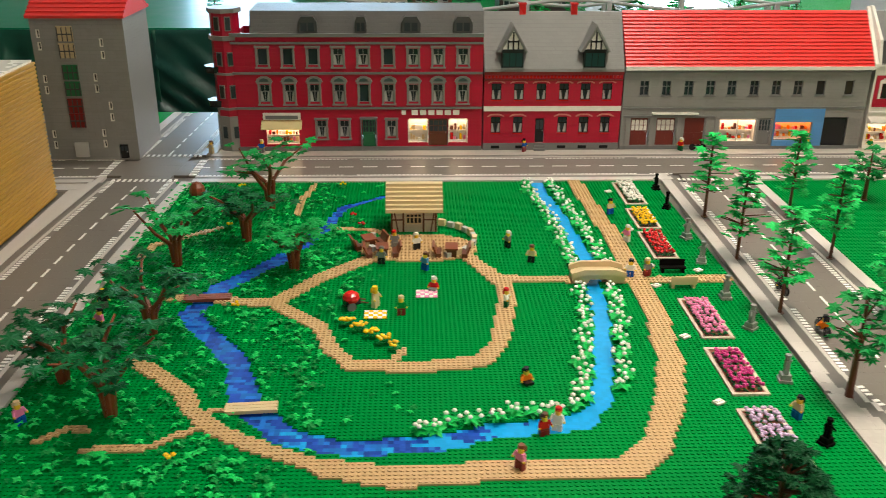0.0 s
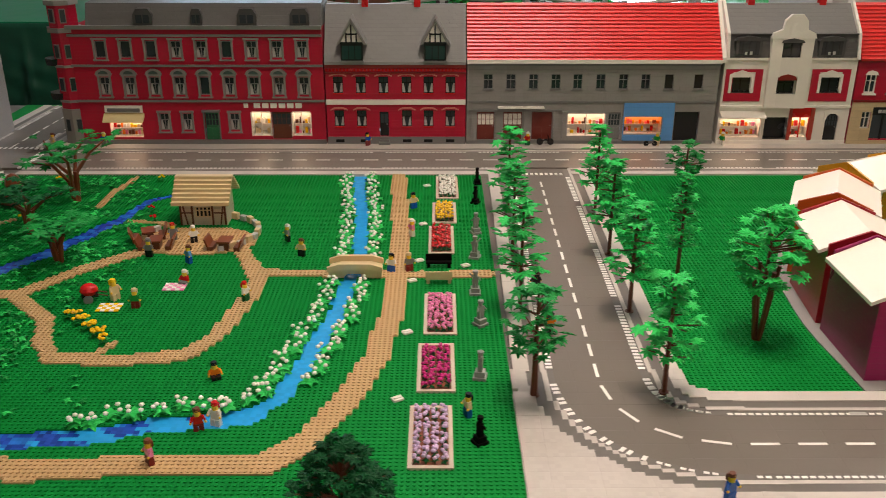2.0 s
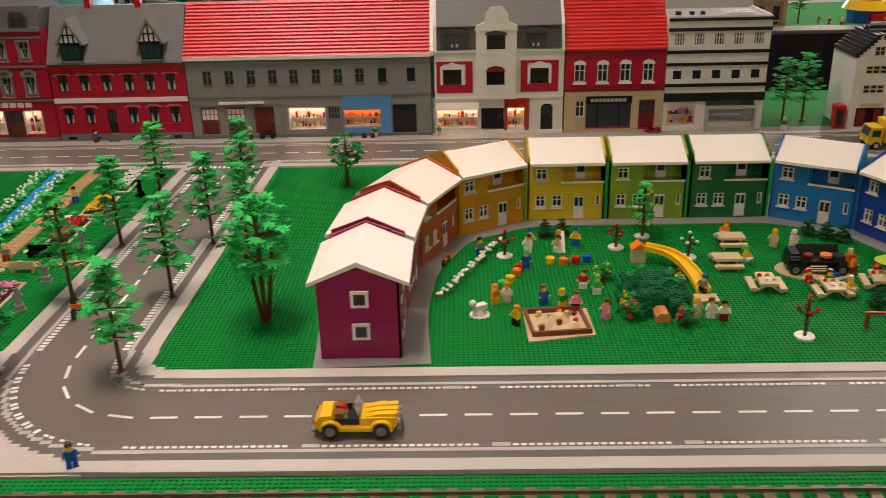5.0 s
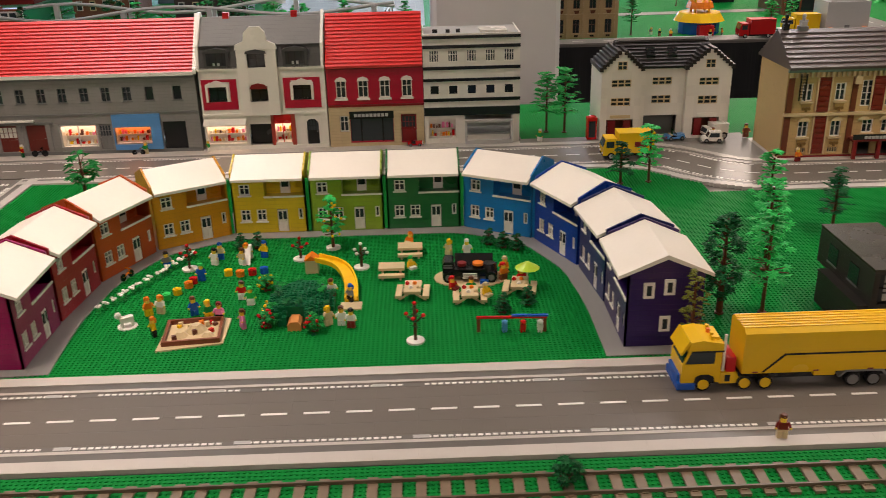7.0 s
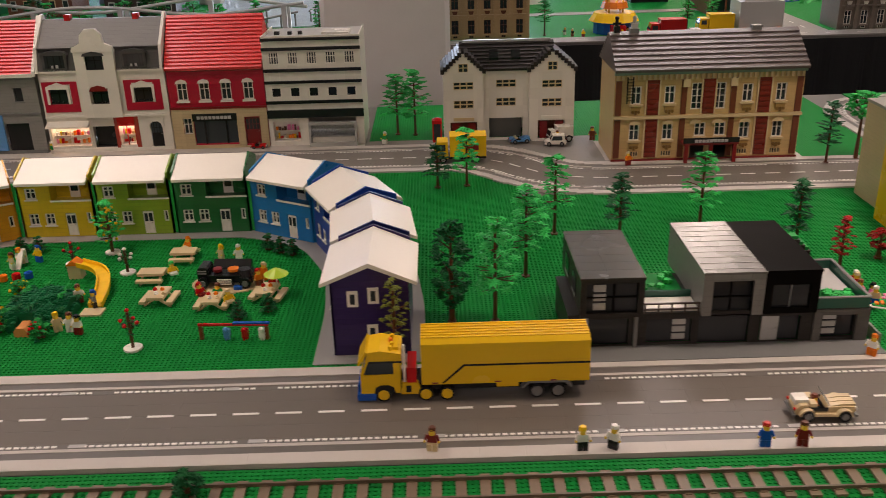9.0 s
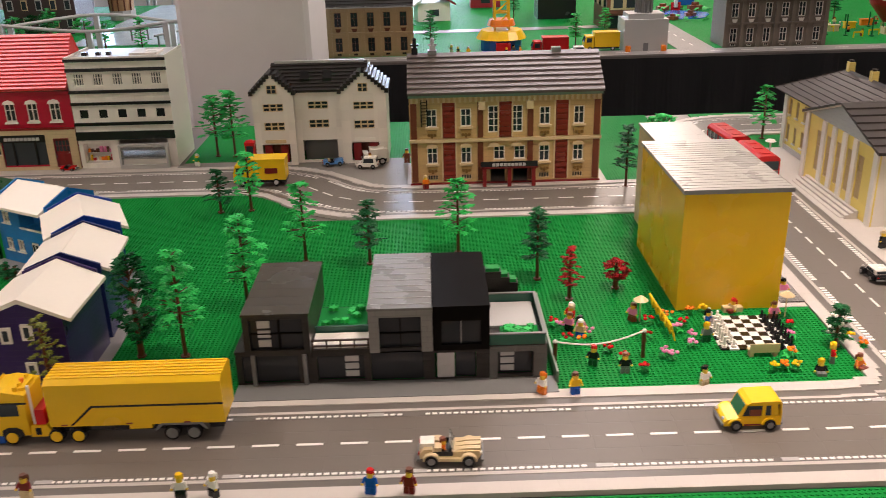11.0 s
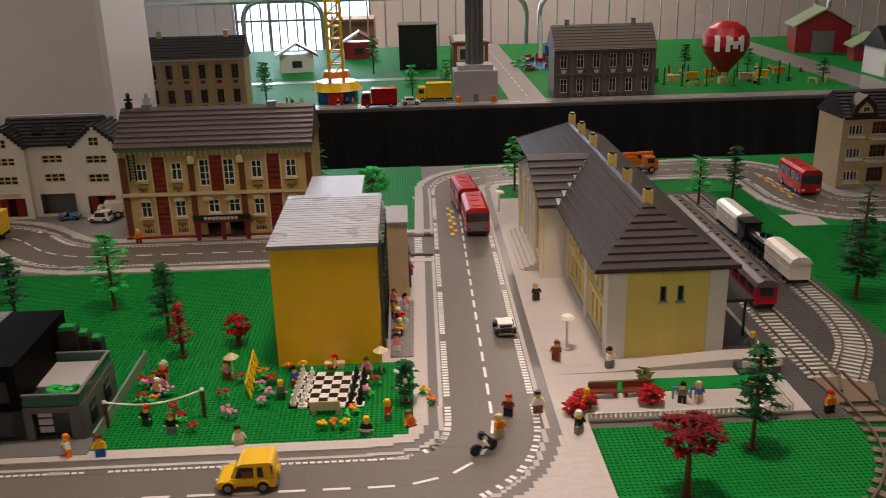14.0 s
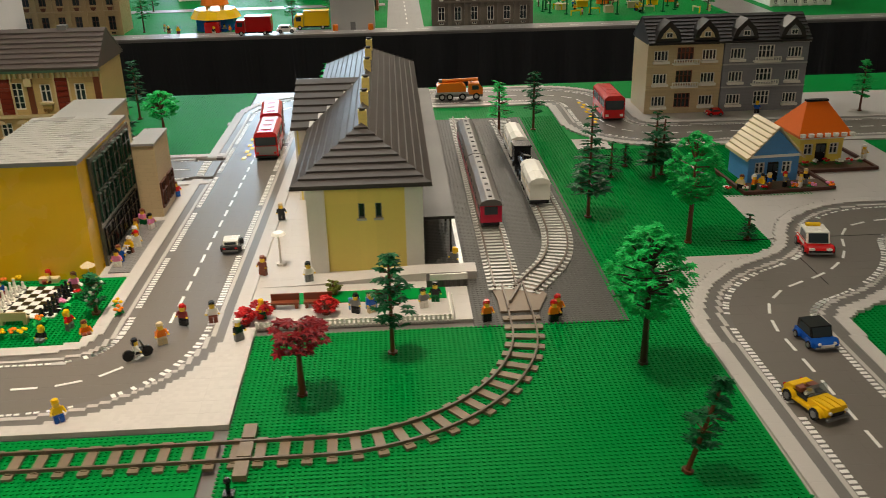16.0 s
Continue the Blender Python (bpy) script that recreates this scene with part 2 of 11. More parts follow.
LEAF_RED = plastic("leaf_red", (0.36, 0.012, 0.014), 0.42, "", 0.25, gloss=0.12)
LEAF_OLIVE = plastic("leaf_olive", (0.16, 0.18, 0.03), 0.42, "", 0.25, gloss=0.12)
PINK = plastic("pink", (0.78, 0.22, 0.42), 0.3)
MAGENTA = plastic("magenta", (0.50, 0.02, 0.18), 0.3)
LAVENDER = plastic("lavender", (0.58, 0.42, 0.62), 0.3)
GLASS = plastic("window_glass", (0.03, 0.04, 0.045), 0.06, "", 0.1)
SMOKE = plastic("smoke_glass", (0.02, 0.022, 0.025), 0.08)
GREEN_BOX = plastic("green_brick", (0.02, 0.16, 0.06), 0.28, "brick")
RAIL_METAL = plastic("rail_brown", (0.13, 0.09, 0.06), 0.3)
SLEEPER = plastic("sleeper_tan_grey", (0.19, 0.135, 0.085), 0.38, "", 0.2)
SLEEPER_GREY = plastic("sleeper_light", (0.5, 0.48, 0.44), 0.34)
CHROME = plastic("bare_metal", (0.6, 0.6, 0.6), 0.42, "", 0.04, 1.0)
CLOTH_BLACK = plastic("black_cloth", (0.008, 0.008, 0.009), 0.8, "", 0.3)
CLOTH_GREEN = plastic("green_tarpaulin", (0.012, 0.075, 0.055), 0.3, "", 0.4)
WALL_PAINT = plastic("hall_wall_paint", (0.72, 0.66, 0.6), 0.7, "", 0.04)
COLUMN_PAINT = plastic("column_paint", (0.70, 0.67, 0.64), 0.65, "", 0.04)
FLOOR_MAT = plastic("hall_floor", (0.2, 0.19, 0.18), 0.4, "", 0.15)
LIT = plastic("lit_shop", (1.0, 0.74, 0.5), 0.5, "", 0.05, 0.0, 5.5)
LIT_ORANGE = plastic("lit_orange", (1.0, 0.25, 0.02), 0.5, "", 0.1, 0.0, 3.0)
DAY = plastic("window_daylight", (0.52, 0.76, 1.0), 0.5, "", 0.02, 0.0, 8.0)
LAMP_GLOW = plastic("lamp_diffuser", (1.0, 0.9, 0.75), 0.5, "", 0.02, 0.0, 6.0)


# ---- plan helpers ----
def rounded(pts, r, n=10):
    """A line with each inner corner eased over a length r to both sides."""
    out = [Vector(pts[0])]
    for a, b, c in zip(pts, pts[1:], pts[2:]):
        a, b, c = Vector(a), Vector(b), Vector(c)
        p = b + (a - b).normalized() * min(r, (a - b).length * 0.5)
        q = b + (c - b).normalized() * min(r, (c - b).length * 0.5)
        out += [(1 - k / n) ** 2 * p + 2 * (k / n) * (1 - k / n) * b + (k / n) ** 2 * q for k in range(n + 1)]
    out.append(Vector(pts[-1]))
    return out


def stepped(line, step):
    """Points at even steps along a line, each with the way it points there."""
    out, carry = [], 0.0
    for a, b in zip(line, line[1:]):
        d = (b - a).length
        if d < 1e-6:
            continue
        s = carry
        while s < d:
            out.append((a + (b - a) * (s / d), (b - a) / d))
            s += step
        carry = s - d
    return out


def inside(p, rects):
    return any(x0 <= p[0] <= x1 and y0 <= p[1] <= y1 for x0, x1, y0, y1 in rects)


def ribbon(geo, line, o0, o1, z0, z1, mi=0, skip=(), step=0.012):
    """A strip from offset o0 to o1 to the right of a line, left open inside the skip rectangles."""
    pts = stepped(line, step)
    pts.append((line[-1], pts[-1][1]))
    run = []

    def flush():
        if len(run) > 1:
            v, f = [], []
            last = {}
            for p, d in run:
                for o, z in ((o0, z0), (o0, z1), (o1, z1), (o1, z0)):
                    q = Vector((p.x + d.y * o, p.y - d.x * o))
                    if o in last and (q - last[o]).dot(d) < 0:
                        q = last[o]
                    last[o] = q
                    v.append((q.x, q.y, z))
            for k in range(len(run) - 1):
                a, b = 4 * k, 4 * k + 4
                f += [(a, b, b + 1, a + 1), (a + 1, b + 1, b + 2, a + 2), (a + 2, b + 2, b + 3, a + 3)]
            e = 4 * (len(run) - 1)
            f += [(0, 1, 2, 3), (e, e + 3, e + 2, e + 1)]
            geo.add(v, f, mi)
        run.clear()

    for p, d in pts:
        m = (p.x + d.y * (o0 + o1) / 2, p.y - d.x * (o0 + o1) / 2)
        if inside(m, skip):
            flush()
        else:
            run.append((p, d))
    flush()
    return geo


# ---- streets ----
STREET_FRONT = rounded([(0.884, 2.40), (0.866, 1.183), (3.925, 1.183), (3.955, 2.938), (4.953, 2.938), (4.953, 2.43), (6.4, 2.42)], 0.185, 14)
STREET_BACK = rounded([(-1.6, 2.476), (1.0, 2.476), (2.70, 2.476), (2.90, 2.25), (3.2, 2.248), (3.86, 2.248)], 0.13)
STREET_LEFT = rounded([(-0.612, 0.7), (-0.602, 1.9), (-0.57, 2.476), (-0.545, 3.08)], 0.2)
STREET_RIGHT = rounded([(4.955, 0.5), (4.945, 1.37), (5.19, 1.49), (5.26, 1.71), (6.4, 1.72)], 0.13)
STREETS = [
    ("road_front", STREET_FRONT, [(0.79, 0.96, 2.33, 2.42), (3.80, 3.87, 2.17, 2.33)]),
    ("road_back", STREET_BACK, [(-0.70, -0.45, 2.36, 2.60), (0.80, 0.96, 2.34, 2.43), (3.80, 3.92, 2.15, 2.35)]),
    ("road_left", STREET_LEFT, [(-0.70, -0.44, 2.36, 2.59)]),
    ("road_right", STREET_RIGHT, []),
]
# bends whose kerbs are laid in steps of one stud
BENDS = {"road_front": [(0.736, 1.064, 1.056, 1.376), (3.728, 4.080, 1.056, 1.408), (3.82, 4.20, 2.68, 3.08), (4.70, 5.10, 2.68, 3.08), (4.81, 5.21, 2.29, 2.69)], "road_back": [(2.56, 3.05, 2.11, 2.61)], "road_left": [], "road_right": [(4.808, 5.45, 1.216, 1.86)]}
DASH = Geo().box(-0.0195, 0.0195, -0.0025, 0.0025, 0, 0.0006).mesh("lane_dash", MARK)
TILE = Geo().box(-0.012, 0.012, -0.004, 0.004, 0, 0.0008).mesh("gutter_tile", LIGHT_GREY)
for k, (name, line, skip) in enumerate(STREETS):
    z = 0.0018 + 0.0004 * k
    road = solid(name, ribbon(Geo(), line, -0.0665, 0.0665, -0.004, z), ROAD, "dark grey smooth-tiled toy road with white lane dashes", "road", kind="structure")
    kerb = Geo()
    for s in (-1, 1):
        ribbon(kerb, line, s * 0.0665, s * 0.0885, -0.004, z + 0.0001, 0, skip)
        straight = skip + [(x0 + 0.014, x1 - 0.014, y0 + 0.014, y1 - 0.014) for x0, x1, y0, y1 in BENDS[name]]
        ribbon(kerb, line, s * 0.079, s * 0.086, -0.0035, z + 0.0016, 1, straight)
        ribbon(kerb, line, s * 0.086, s * 0.103, -0.0035, z + 0.0010, 0, straight)
        ribbon(kerb, line, s * 0.103, s * 0.128, -0.0035, z + 0.0026, 1, straight)
    solid("pavement_" + name[5:], kerb, [KERB_DARK, PAVE], "light and dark grey plates of a toy kerb and pavement", "pavement", kind="structure")
    for p, d in stepped(line, 0.064):
        if not inside(p, skip):
            part("lane_dash", DASH, None, road, "", pose(p.x, p.y, z, 0, 0, math.degrees(math.atan2(d.y, d.x))))
    dots = Geo()
    for n, (p, d) in enumerate(stepped(line, 0.0107)):
        for s in (-1, 1):
            q = (p.x + d.y * s * 0.0715, p.y - d.x * s * 0.0715)
            if not inside(q, skip) and n % 24 > 2:
                i = len(dots.v)
                half = 0.0054 if abs(d.y) > 0.5 else 0.0023
                along_half = 0.0031 if half > 0.003 else 0.0037
                dots.box(-along_half, along_half, -half, half, 0, 0.0006)
                dots.turn(pose(q[0], q[1], z + 0.0001, 0, 0, math.degrees(math.atan2(d.y, d.x))), i)
    tagged(part("edge_line", dots, MARK, road, "row of small white edge tiles"), kind="stuff")
for k in range(11):
    for y in (1.2545, 1.1115):
        part("gutter_tile", TILE, None, bpy.data.objects["road_front"], "light grey gutter tile", pose(1.22 + 0.256 * k + (0.065 if y < 1.2 else 0), y, 0.0021))
stripes = Geo()
for k in range(12):
    stripes.box(-0.655 + 0.0145 * k, -0.648 + 0.0145 * k, 2.356, 2.376, 0, 0.0034)
    stripes.box(-0.640 + 0.0145 * k, -0.633 + 0.0145 * k, 2.580, 2.598, 0, 0.0034)
    stripes.box(0.80 + 0.0125 * k, 0.807 + 0.0125 * k, 2.346, 2.360, 0, 0.0034)
for k in range(10):
    stripes.box(-0.700, -0.680, 2.408 + 0.0145 * k, 2.415 + 0.0145 * k, 0, 0.0034)
    stripes.box(-0.468, -0.448, 2.408 + 0.0145 * k, 2.415 + 0.0145 * k, 0, 0.0034)
for k in range(9):
    stripes.box(3.815, 3.835, 2.190 + 0.0140 * k, 2.197 + 0.0140 * k, 0, 0.0038)
solid("crossing_stripes", stripes, MARK, "white zebra stripes across toy streets", "road marking", kind="structure")

# ---- ground, pavements and grass ----
solid("tabletop", Geo().box(-1.7, 6.6, 1.052, 3.12, -0.03, -0.0045).box(4.0, 6.6, 0.3, 1.052, -0.03, -0.0045), KERB_DARK, "dark tabletop under the brick baseplates", "table", kind="structure")
pave = Geo()
for x0, x1, y0, y1 in ((0.735, 0.995, 1.053, 1.311), (3.80, 4.077, 1.060, 1.345), (4.055, 4.46, 1.345, 2.66), (-0.44, 2.40, 2.598, 2.66), (3.03, 3.58, 2.36, 2.60),
                       (-0.99, -0.68, 2.30, 2.60), (-0.74, -0.70, 0.7, 2.30), (3.745, 3.84, 1.585, 2.12), (4.82, 4.90, 0.5, 1.56), (4.85, 5.34, 1.46, 1.565), (5.085, 5.34, 1.565, 1.90), (5.08, 6.4, 2.552, 2.85), (4.826, 4.92, 2.302, 2.40), (5.28, 5.62, 1.80, 2.32)):
    pave.box(x0, x1, y0, y1, -0.004, 0.0008 + 0.00012 * (len(pave.v) // 8 % 6))
court = Geo().box(2.36, 3.04, 2.40, 2.66, -0.004, 0.0016).box(2.88, 3.06, 2.36, 2.40, -0.004, 0.0016)
solid("inn_forecourt", court, plastic("forecourt_mid_grey", (0.24, 0.225, 0.205), 0.42, "tile", 0.08, gloss=0.12), "mid grey smooth plates before the inn", "pavement", kind="structure")
solid("pavement_slabs", pave, PAVE, "light grey smooth plates of toy pavement", "pavement", kind="structure")

CELL = STUD


def cells(x0, x1, y0, y1):
    xs = np.arange(round(x0 / CELL), round(x1 / CELL)) * CELL + CELL / 2
    ys = np.arange(round(y0 / CELL), round(y1 / CELL)) * CELL + CELL / 2
    gx, gy = np.meshgrid(xs, ys)
    return gx.ravel(), gy.ravel()


def near_line(gx, gy, line):
    """Distance from each cell to a line, and how far along it lies."""
    best, along, run = np.full(gx.shape, 9.0), np.zeros(gx.shape), 0.0
    for a, b in zip(line, line[1:]):
        ax, ay, dx, dy = a[0], a[1], b[0] - a[0], b[1] - a[1]
        l2 = dx * dx + dy * dy + 1e-12
        t = np.clip(((gx - ax) * dx + (gy - ay) * dy) / l2, 0, 1)
        d = np.hypot(gx - ax - t * dx, gy - ay - t * dy)
        along = np.where(d < best, run + t * math.sqrt(l2), along)
        best = np.minimum(best, d)
        run += math.sqrt(l2)
    return best, along


def cell_mesh(name, gx, gy, top, bottom, mats, which=None):
    """Square plates, one a cell, each with a top and four sides."""
    n, h = len(gx), CELL / 2
    v = np.zeros((n, 8, 3))
    for k, (sx, sy) in enumerate(((-1, -1), (1, -1), (1, 1), (-1, 1))):
        for j, z in enumerate((bottom, top)):
            v[:, k + 4 * j] = np.stack([gx + sx * h, gy + sy * h, np.full(n, z)], 1)
    quads = np.array([(4, 5, 6, 7), (0, 1, 5, 4), (1, 2, 6, 5), (2, 3, 7, 6), (3, 0, 4, 7)])
    f = (np.arange(n)[:, None, None] * 8 + quads[None]).reshape(-1, 4)
    return flat_mesh(name, v.reshape(-1, 3), f, mats, None if which is None else np.repeat(which, 5))


def flat_mesh(name, v, f, mats, which=None):
    me = bpy.data.meshes.new(name)
    n, k = f.shape
    me.vertices.add(len(v))
    me.vertices.foreach_set("co", v.astype(np.float32).ravel())
    me.loops.add(n * k)
    me.loops.foreach_set("vertex_index", f.astype(np.int32).ravel())
    me.polygons.add(n)
    me.polygons.foreach_set("loop_start", np.arange(0, n * k, k, dtype=np.int32))
    for ma in mats if isinstance(mats, (list, tuple)) else [mats]:
        me.materials.append(ma)
    if which is not None:
        me.polygons.foreach_set("material_index", which.astype(np.int32))
    me.update(calc_edges=True)
    me.validate()
    me.shade_flat()
    return me


def stud_mesh(name, gx, gy, z, mat):
    """Low round studs on the plates."""
    n, r, h = len(gx), 0.0027, 0.0016
    a = np.arange(6) * math.pi / 3
    ring = np.stack([np.cos(a) * r, np.sin(a) * r], 1)
    v = np.zeros((n, 12, 3))
    for j, zz in enumerate((z, z + h)):
        v[:, 6 * j:6 * j + 6, 0] = gx[:, None] + ring[None, :, 0]
        v[:, 6 * j:6 * j + 6, 1] = gy[:, None] + ring[None, :, 1]
        v[:, 6 * j:6 * j + 6, 2] = zz
    quads = np.array([(k, (k + 1) % 6, 6 + (k + 1) % 6, 6 + k) for k in range(6)] + [(6, 7, 8, 9), (6, 9, 10, 11)])
    f = (np.arange(n)[:, None, None] * 12 + quads[None]).reshape(-1, 4)
    return flat_mesh(name, v.reshape(-1, 3), f, mat)


def off_streets(gx, gy, wide=0.131):
    keep = np.ones(gx.shape, bool)
    for _, line, _ in STREETS:
        keep &= near_line(gx, gy, line)[0] > wide
    return keep


def inside_corner(gx, gy):
    """The flat paved corners outside the two front bends."""
    west = (gx < 0.996) & (gy < 1.312) & ~((gx > 0.93) & (gy > 1.25))
    east = (gx > 3.80) & (gx < 4.078) & (gy < 1.345) & ~((gx < 3.86) & (gy > 1.25))
    return west | east


for k, (name, line, skip) in enumerate(STREETS):
    for rect in BENDS[name]:
        bx, by = cells(*rect)
        away = near_line(bx, by, line)[0]
        hit = np.array([inside(p, skip) for p in zip(bx, by)])
        for lo, hi, up, ma in ((0.080, 0.0875, 0.0016, PAVE), (0.0875, 0.1065, 0.0010, KERB_DARK), (0.1065, 0.131, 0.0026, PAVE)):
            if hi > 0.13:
                hi = np.where(inside_corner(bx, by), 0.4, hi)
            on = (away > lo) & (away <= hi) & ~hit
            solid("pavement_bend", cell_mesh("pavement_bend", bx[on], by[on], 0.0020 + 0.0004 * k + up, -0.0038, ma), None, ("light" if ma is PAVE else "dark") + " grey kerb plates stepping round a bend", "pavement", kind="structure")

# the park: grass, tan footpaths one plate up, and a stream one plate down
PATHS = [
    (0.020, [(0.528, 2.34), (0.545, 2.02), (0.552, 1.76)]),
    (0.021, [(0.552, 1.76), (0.549, 1.60), (0.529, 1.42), (0.492, 1.29), (0.450, 1.192), (0.405, 1.142), (0.30, 1.140), (0.20, 1.136), (0.09, 1.127), (0.0, 1.150)]),
    (0.013, [(0.0, 1.150), (-0.085, 1.193), (-0.163, 1.242), (-0.204, 1.286), (-0.235, 1.348), (-0.294, 1.408), (-0.335, 1.440)]),
    (0.0165, [(0.016, 1.418), (0.12, 1.408), (0.225, 1.425), (0.258, 1.48), (0.28, 1.60), (0.292, 1.70), (0.268, 1.765), (0.225, 1.86), (0.13, 1.87), (0.03, 1.85), (-0.06, 1.76), (-0.14, 1.645)]),
    (0.013, [(0.016, 1.418), (-0.02, 1.47), (-0.045, 1.55), (-0.14, 1.645), (-0.225, 1.656), (-0.30, 1.668), (-0.34, 1.675)]),
    (0.013, [(0.285, 1.745), (0.40, 1.738), (0.55, 1.735), (0.72, 1.735)]),
    (0.008, [(0.06, 1.41), (0.085, 1.435), (0.10, 1.465)]),
    (0.007, [(-0.13, 2.33), (-0.15, 2.22), (-0.15, 2.11)]),
    (0.006, [(-0.18, 1.29), (-0.13, 1.30), (-0.10, 1.288)]),
    (0.006, [(-0.19, 1.245), (-0.25, 1.20), (-0.30, 1.20), (-0.33, 1.195)]),
    (0.007, [(-0.44, 1.85), (-0.43, 1.93), (-0.38, 1.97), (-0.31, 2.03)]),
    (0.006, [(-0.40, 1.22), (-0.37, 1.25), (-0.34, 1.245)]),
    (0.006, [(-0.05, 2.02), (0.02, 2.01), (0.05, 1.99)]),
]
STREAM = [(0.04, 2.235), (-0.05, 2.16), (-0.072, 2.05), (-0.16, 1.85), (-0.25, 1.72), (-0.282, 1.60), (-0.22, 1.515), (-0.165, 1.43), (-0.133, 1.31), (-0.06, 1.225), (0.03, 1.194), (0.14, 1.205), (0.235, 1.236), (0.35, 1.25), (0.395, 1.30), (0.42, 1.42), (0.446, 1.56), (0.46, 1.70), (0.468, 1.85), (0.456, 2.06), (0.432, 2.29), (0.428, 2.35)]
gx, gy = cells(-0.496, 0.736, 1.056, 2.352)
wobble = np.array([noise.noise((x * 22, y * 22, 0.3)) for x, y in zip(gx, gy)]) * 0.006
on_path = np.zeros(gx.shape, bool)
for wide, line in PATHS:
    on_path |= near_line(gx, gy, line)[0] + wobble * 0.6 < wide
on_path |= (((gx - 0.125) / 0.125) ** 2 + ((gy - 1.905) / 0.075) ** 2) + wobble * 8 < 1
away, along = near_line(gx, gy, STREAM)
in_stream = away + wobble < np.where(along > 1.62, 0.0165, 0.021 - 0.008 * (along < 0.25))
keep = off_streets(gx, gy, 0.128)
on_path &= ~in_stream
grass = ~on_path & ~in_stream & keep
solid("park_grass", cell_mesh("park_grass", gx[grass], gy[grass], 0.0, -0.0042, GREEN_STUD), None, "green studded baseplates of the toy park", "ground", kind="structure")
solid("park_studs", stud_mesh("park_studs", gx[grass], gy[grass], 0.0, GREEN_STUD), None, "rows of round green studs on the park baseplates", "studs", kind="stuff")
solid("footpath", cell_mesh("footpath", gx[on_path], gy[on_path], 0.0032, -0.0042, TAN_STUD), None, "winding tan footpath of studded plates", "path", kind="structure")
solid("footpath_studs", stud_mesh("footpath_studs", gx[on_path], gy[on_path], 0.0032, TAN_STUD), None, "rows of tan studs on the footpath", "studs", kind="stuff")
mottle = np.array([noise.noise((x * 34, y * 70, 4.1)) + 0.4 * noise.noise((x * 120, y * 120, 1.7)) for x, y in zip(gx, gy)])
azure = np.where(along > 1.45 + wobble * 30, 2, np.where((along > 1.15) & (mottle > 0.22), 2, np.where(mottle > 0.02, 1, 0)))[in_stream]
solid("stream", cell_mesh("stream", gx[in_stream], gy[in_stream], -0.0022, -0.0042, [STREAM_DARK, STREAM_MID, STREAM_LIGHT], azure), None, "winding stream of glossy blue tiles, dark blue turning azure", "water", kind="structure")

# the other lawns
LAWNS = [(0.99, 2.784, 1.304, 2.352), (2.784, 3.82, 1.304, 2.128), (3.55, 3.85, 2.36, 3.112), (2.37, 3.06, 2.60, 3.11), (3.06, 3.55, 2.60, 3.11), (4.084, 4.84, 0.30, 1.320), (4.70, 4.88, 1.320, 2.662), (4.88, 5.088, 1.568, 2.40), (5.088, 5.30, 1.888, 2.40), (4.06, 4.85, 2.662, 2.83),
         (5.04, 6.4, 0.30, 1.33), (5.30, 6.4, 2.10, 2.34), (4.9, 6.4, 2.72, 3.11), (4.0, 4.9, 3.04, 3.11), (-0.74, -0.60, 2.60, 3.11)]
for k, (x0, x1, y0, y1) in enumerate(LAWNS):
    close = y0 < 1.9
    solid("lawn", Geo().box(x0, x1, y0, y1, -0.004, 0.0 - 0.0002 * (k % 3)), GREEN_STUD if close else GREEN, "flat green studded toy baseplate lawn", "ground", kind="structure")
    if close:
        sx, sy = cells(x0, x1, y0, y1)
        ok = off_streets(sx, sy) & ~((sx > 3.735) & (sx < 3.85) & (sy > 1.575)) & ~((sx > 4.822) & (sy > 2.296))
        solid("lawn_studs", stud_mesh("lawn_studs", sx[ok], sy[ok], 0.0, GREEN_STUD), None, "rows of round green studs on the lawn", "studs", kind="stuff")
solid("lower_lawn", Geo().box(-1.2, 0.735, 0.80, 1.040, -0.02, -0.006), GREEN, "lower green baseplates along the park edge", "ground", kind="structure")
solid("track_bed", Geo().box(0.735, 4.06, 0.80, 1.048, -0.02, 0.0), GREEN_STUD, "lower green strip of baseplates carrying the front railway", "ground", kind="structure")
sx, sy = cells(0.744, 4.06, 0.92, 1.046)
solid("track_bed_studs", stud_mesh("track_bed_studs", sx, sy, 0.0, GREEN_STUD), None, "rows of green studs beside the front railway", "studs", kind="stuff")
solid("railway_yard", Geo().box(4.45, 4.715, 1.315, 2.66, -0.004, 0.0014), GRAVEL, "dark grey studded plates under the station tracks", "ground", kind="structure")

# ---- the hall ----
solid("floor", Geo().box(-6, 11, -3.5, 9.2, -0.80, -0.75), FLOOR_MAT, "grey hall floor between the display tables", "floor", kind="structure")
solid("ceiling", Geo().box(-6, 11, -3.5, 9.2, 2.62, 2.7), WALL_PAINT, "plain pale hall ceiling", "ceiling", kind="structure")
wall = Geo().box(-6, -2.0, 8.9, 9.1, -0.75, 2.62).box(0.2, 2.2, 8.9, 9.1, -0.75, 2.62).box(-2.0, 0.2, 8.9, 9.1, -0.75, 0.10).box(-2.0, 0.2, 8.9, 9.1, 1.9, 2.62).box(3.5, 11, 8.9, 9.1, -0.75, 2.62).box(2.2, 3.5, 8.9, 9.1, -0.75, -0.45).box(2.2, 3.5, 8.9, 9.1, 1.9, 2.62)
solid("wall_north", wall, WALL_PAINT, "off-white painted hall wall behind the displays", "wall", kind="structure")
solid("wall_south", Geo().box(-6, 11, -3.6, -3.5, -0.75, 2.62), WALL_PAINT, "off-white painted hall wall", "wall", kind="structure")
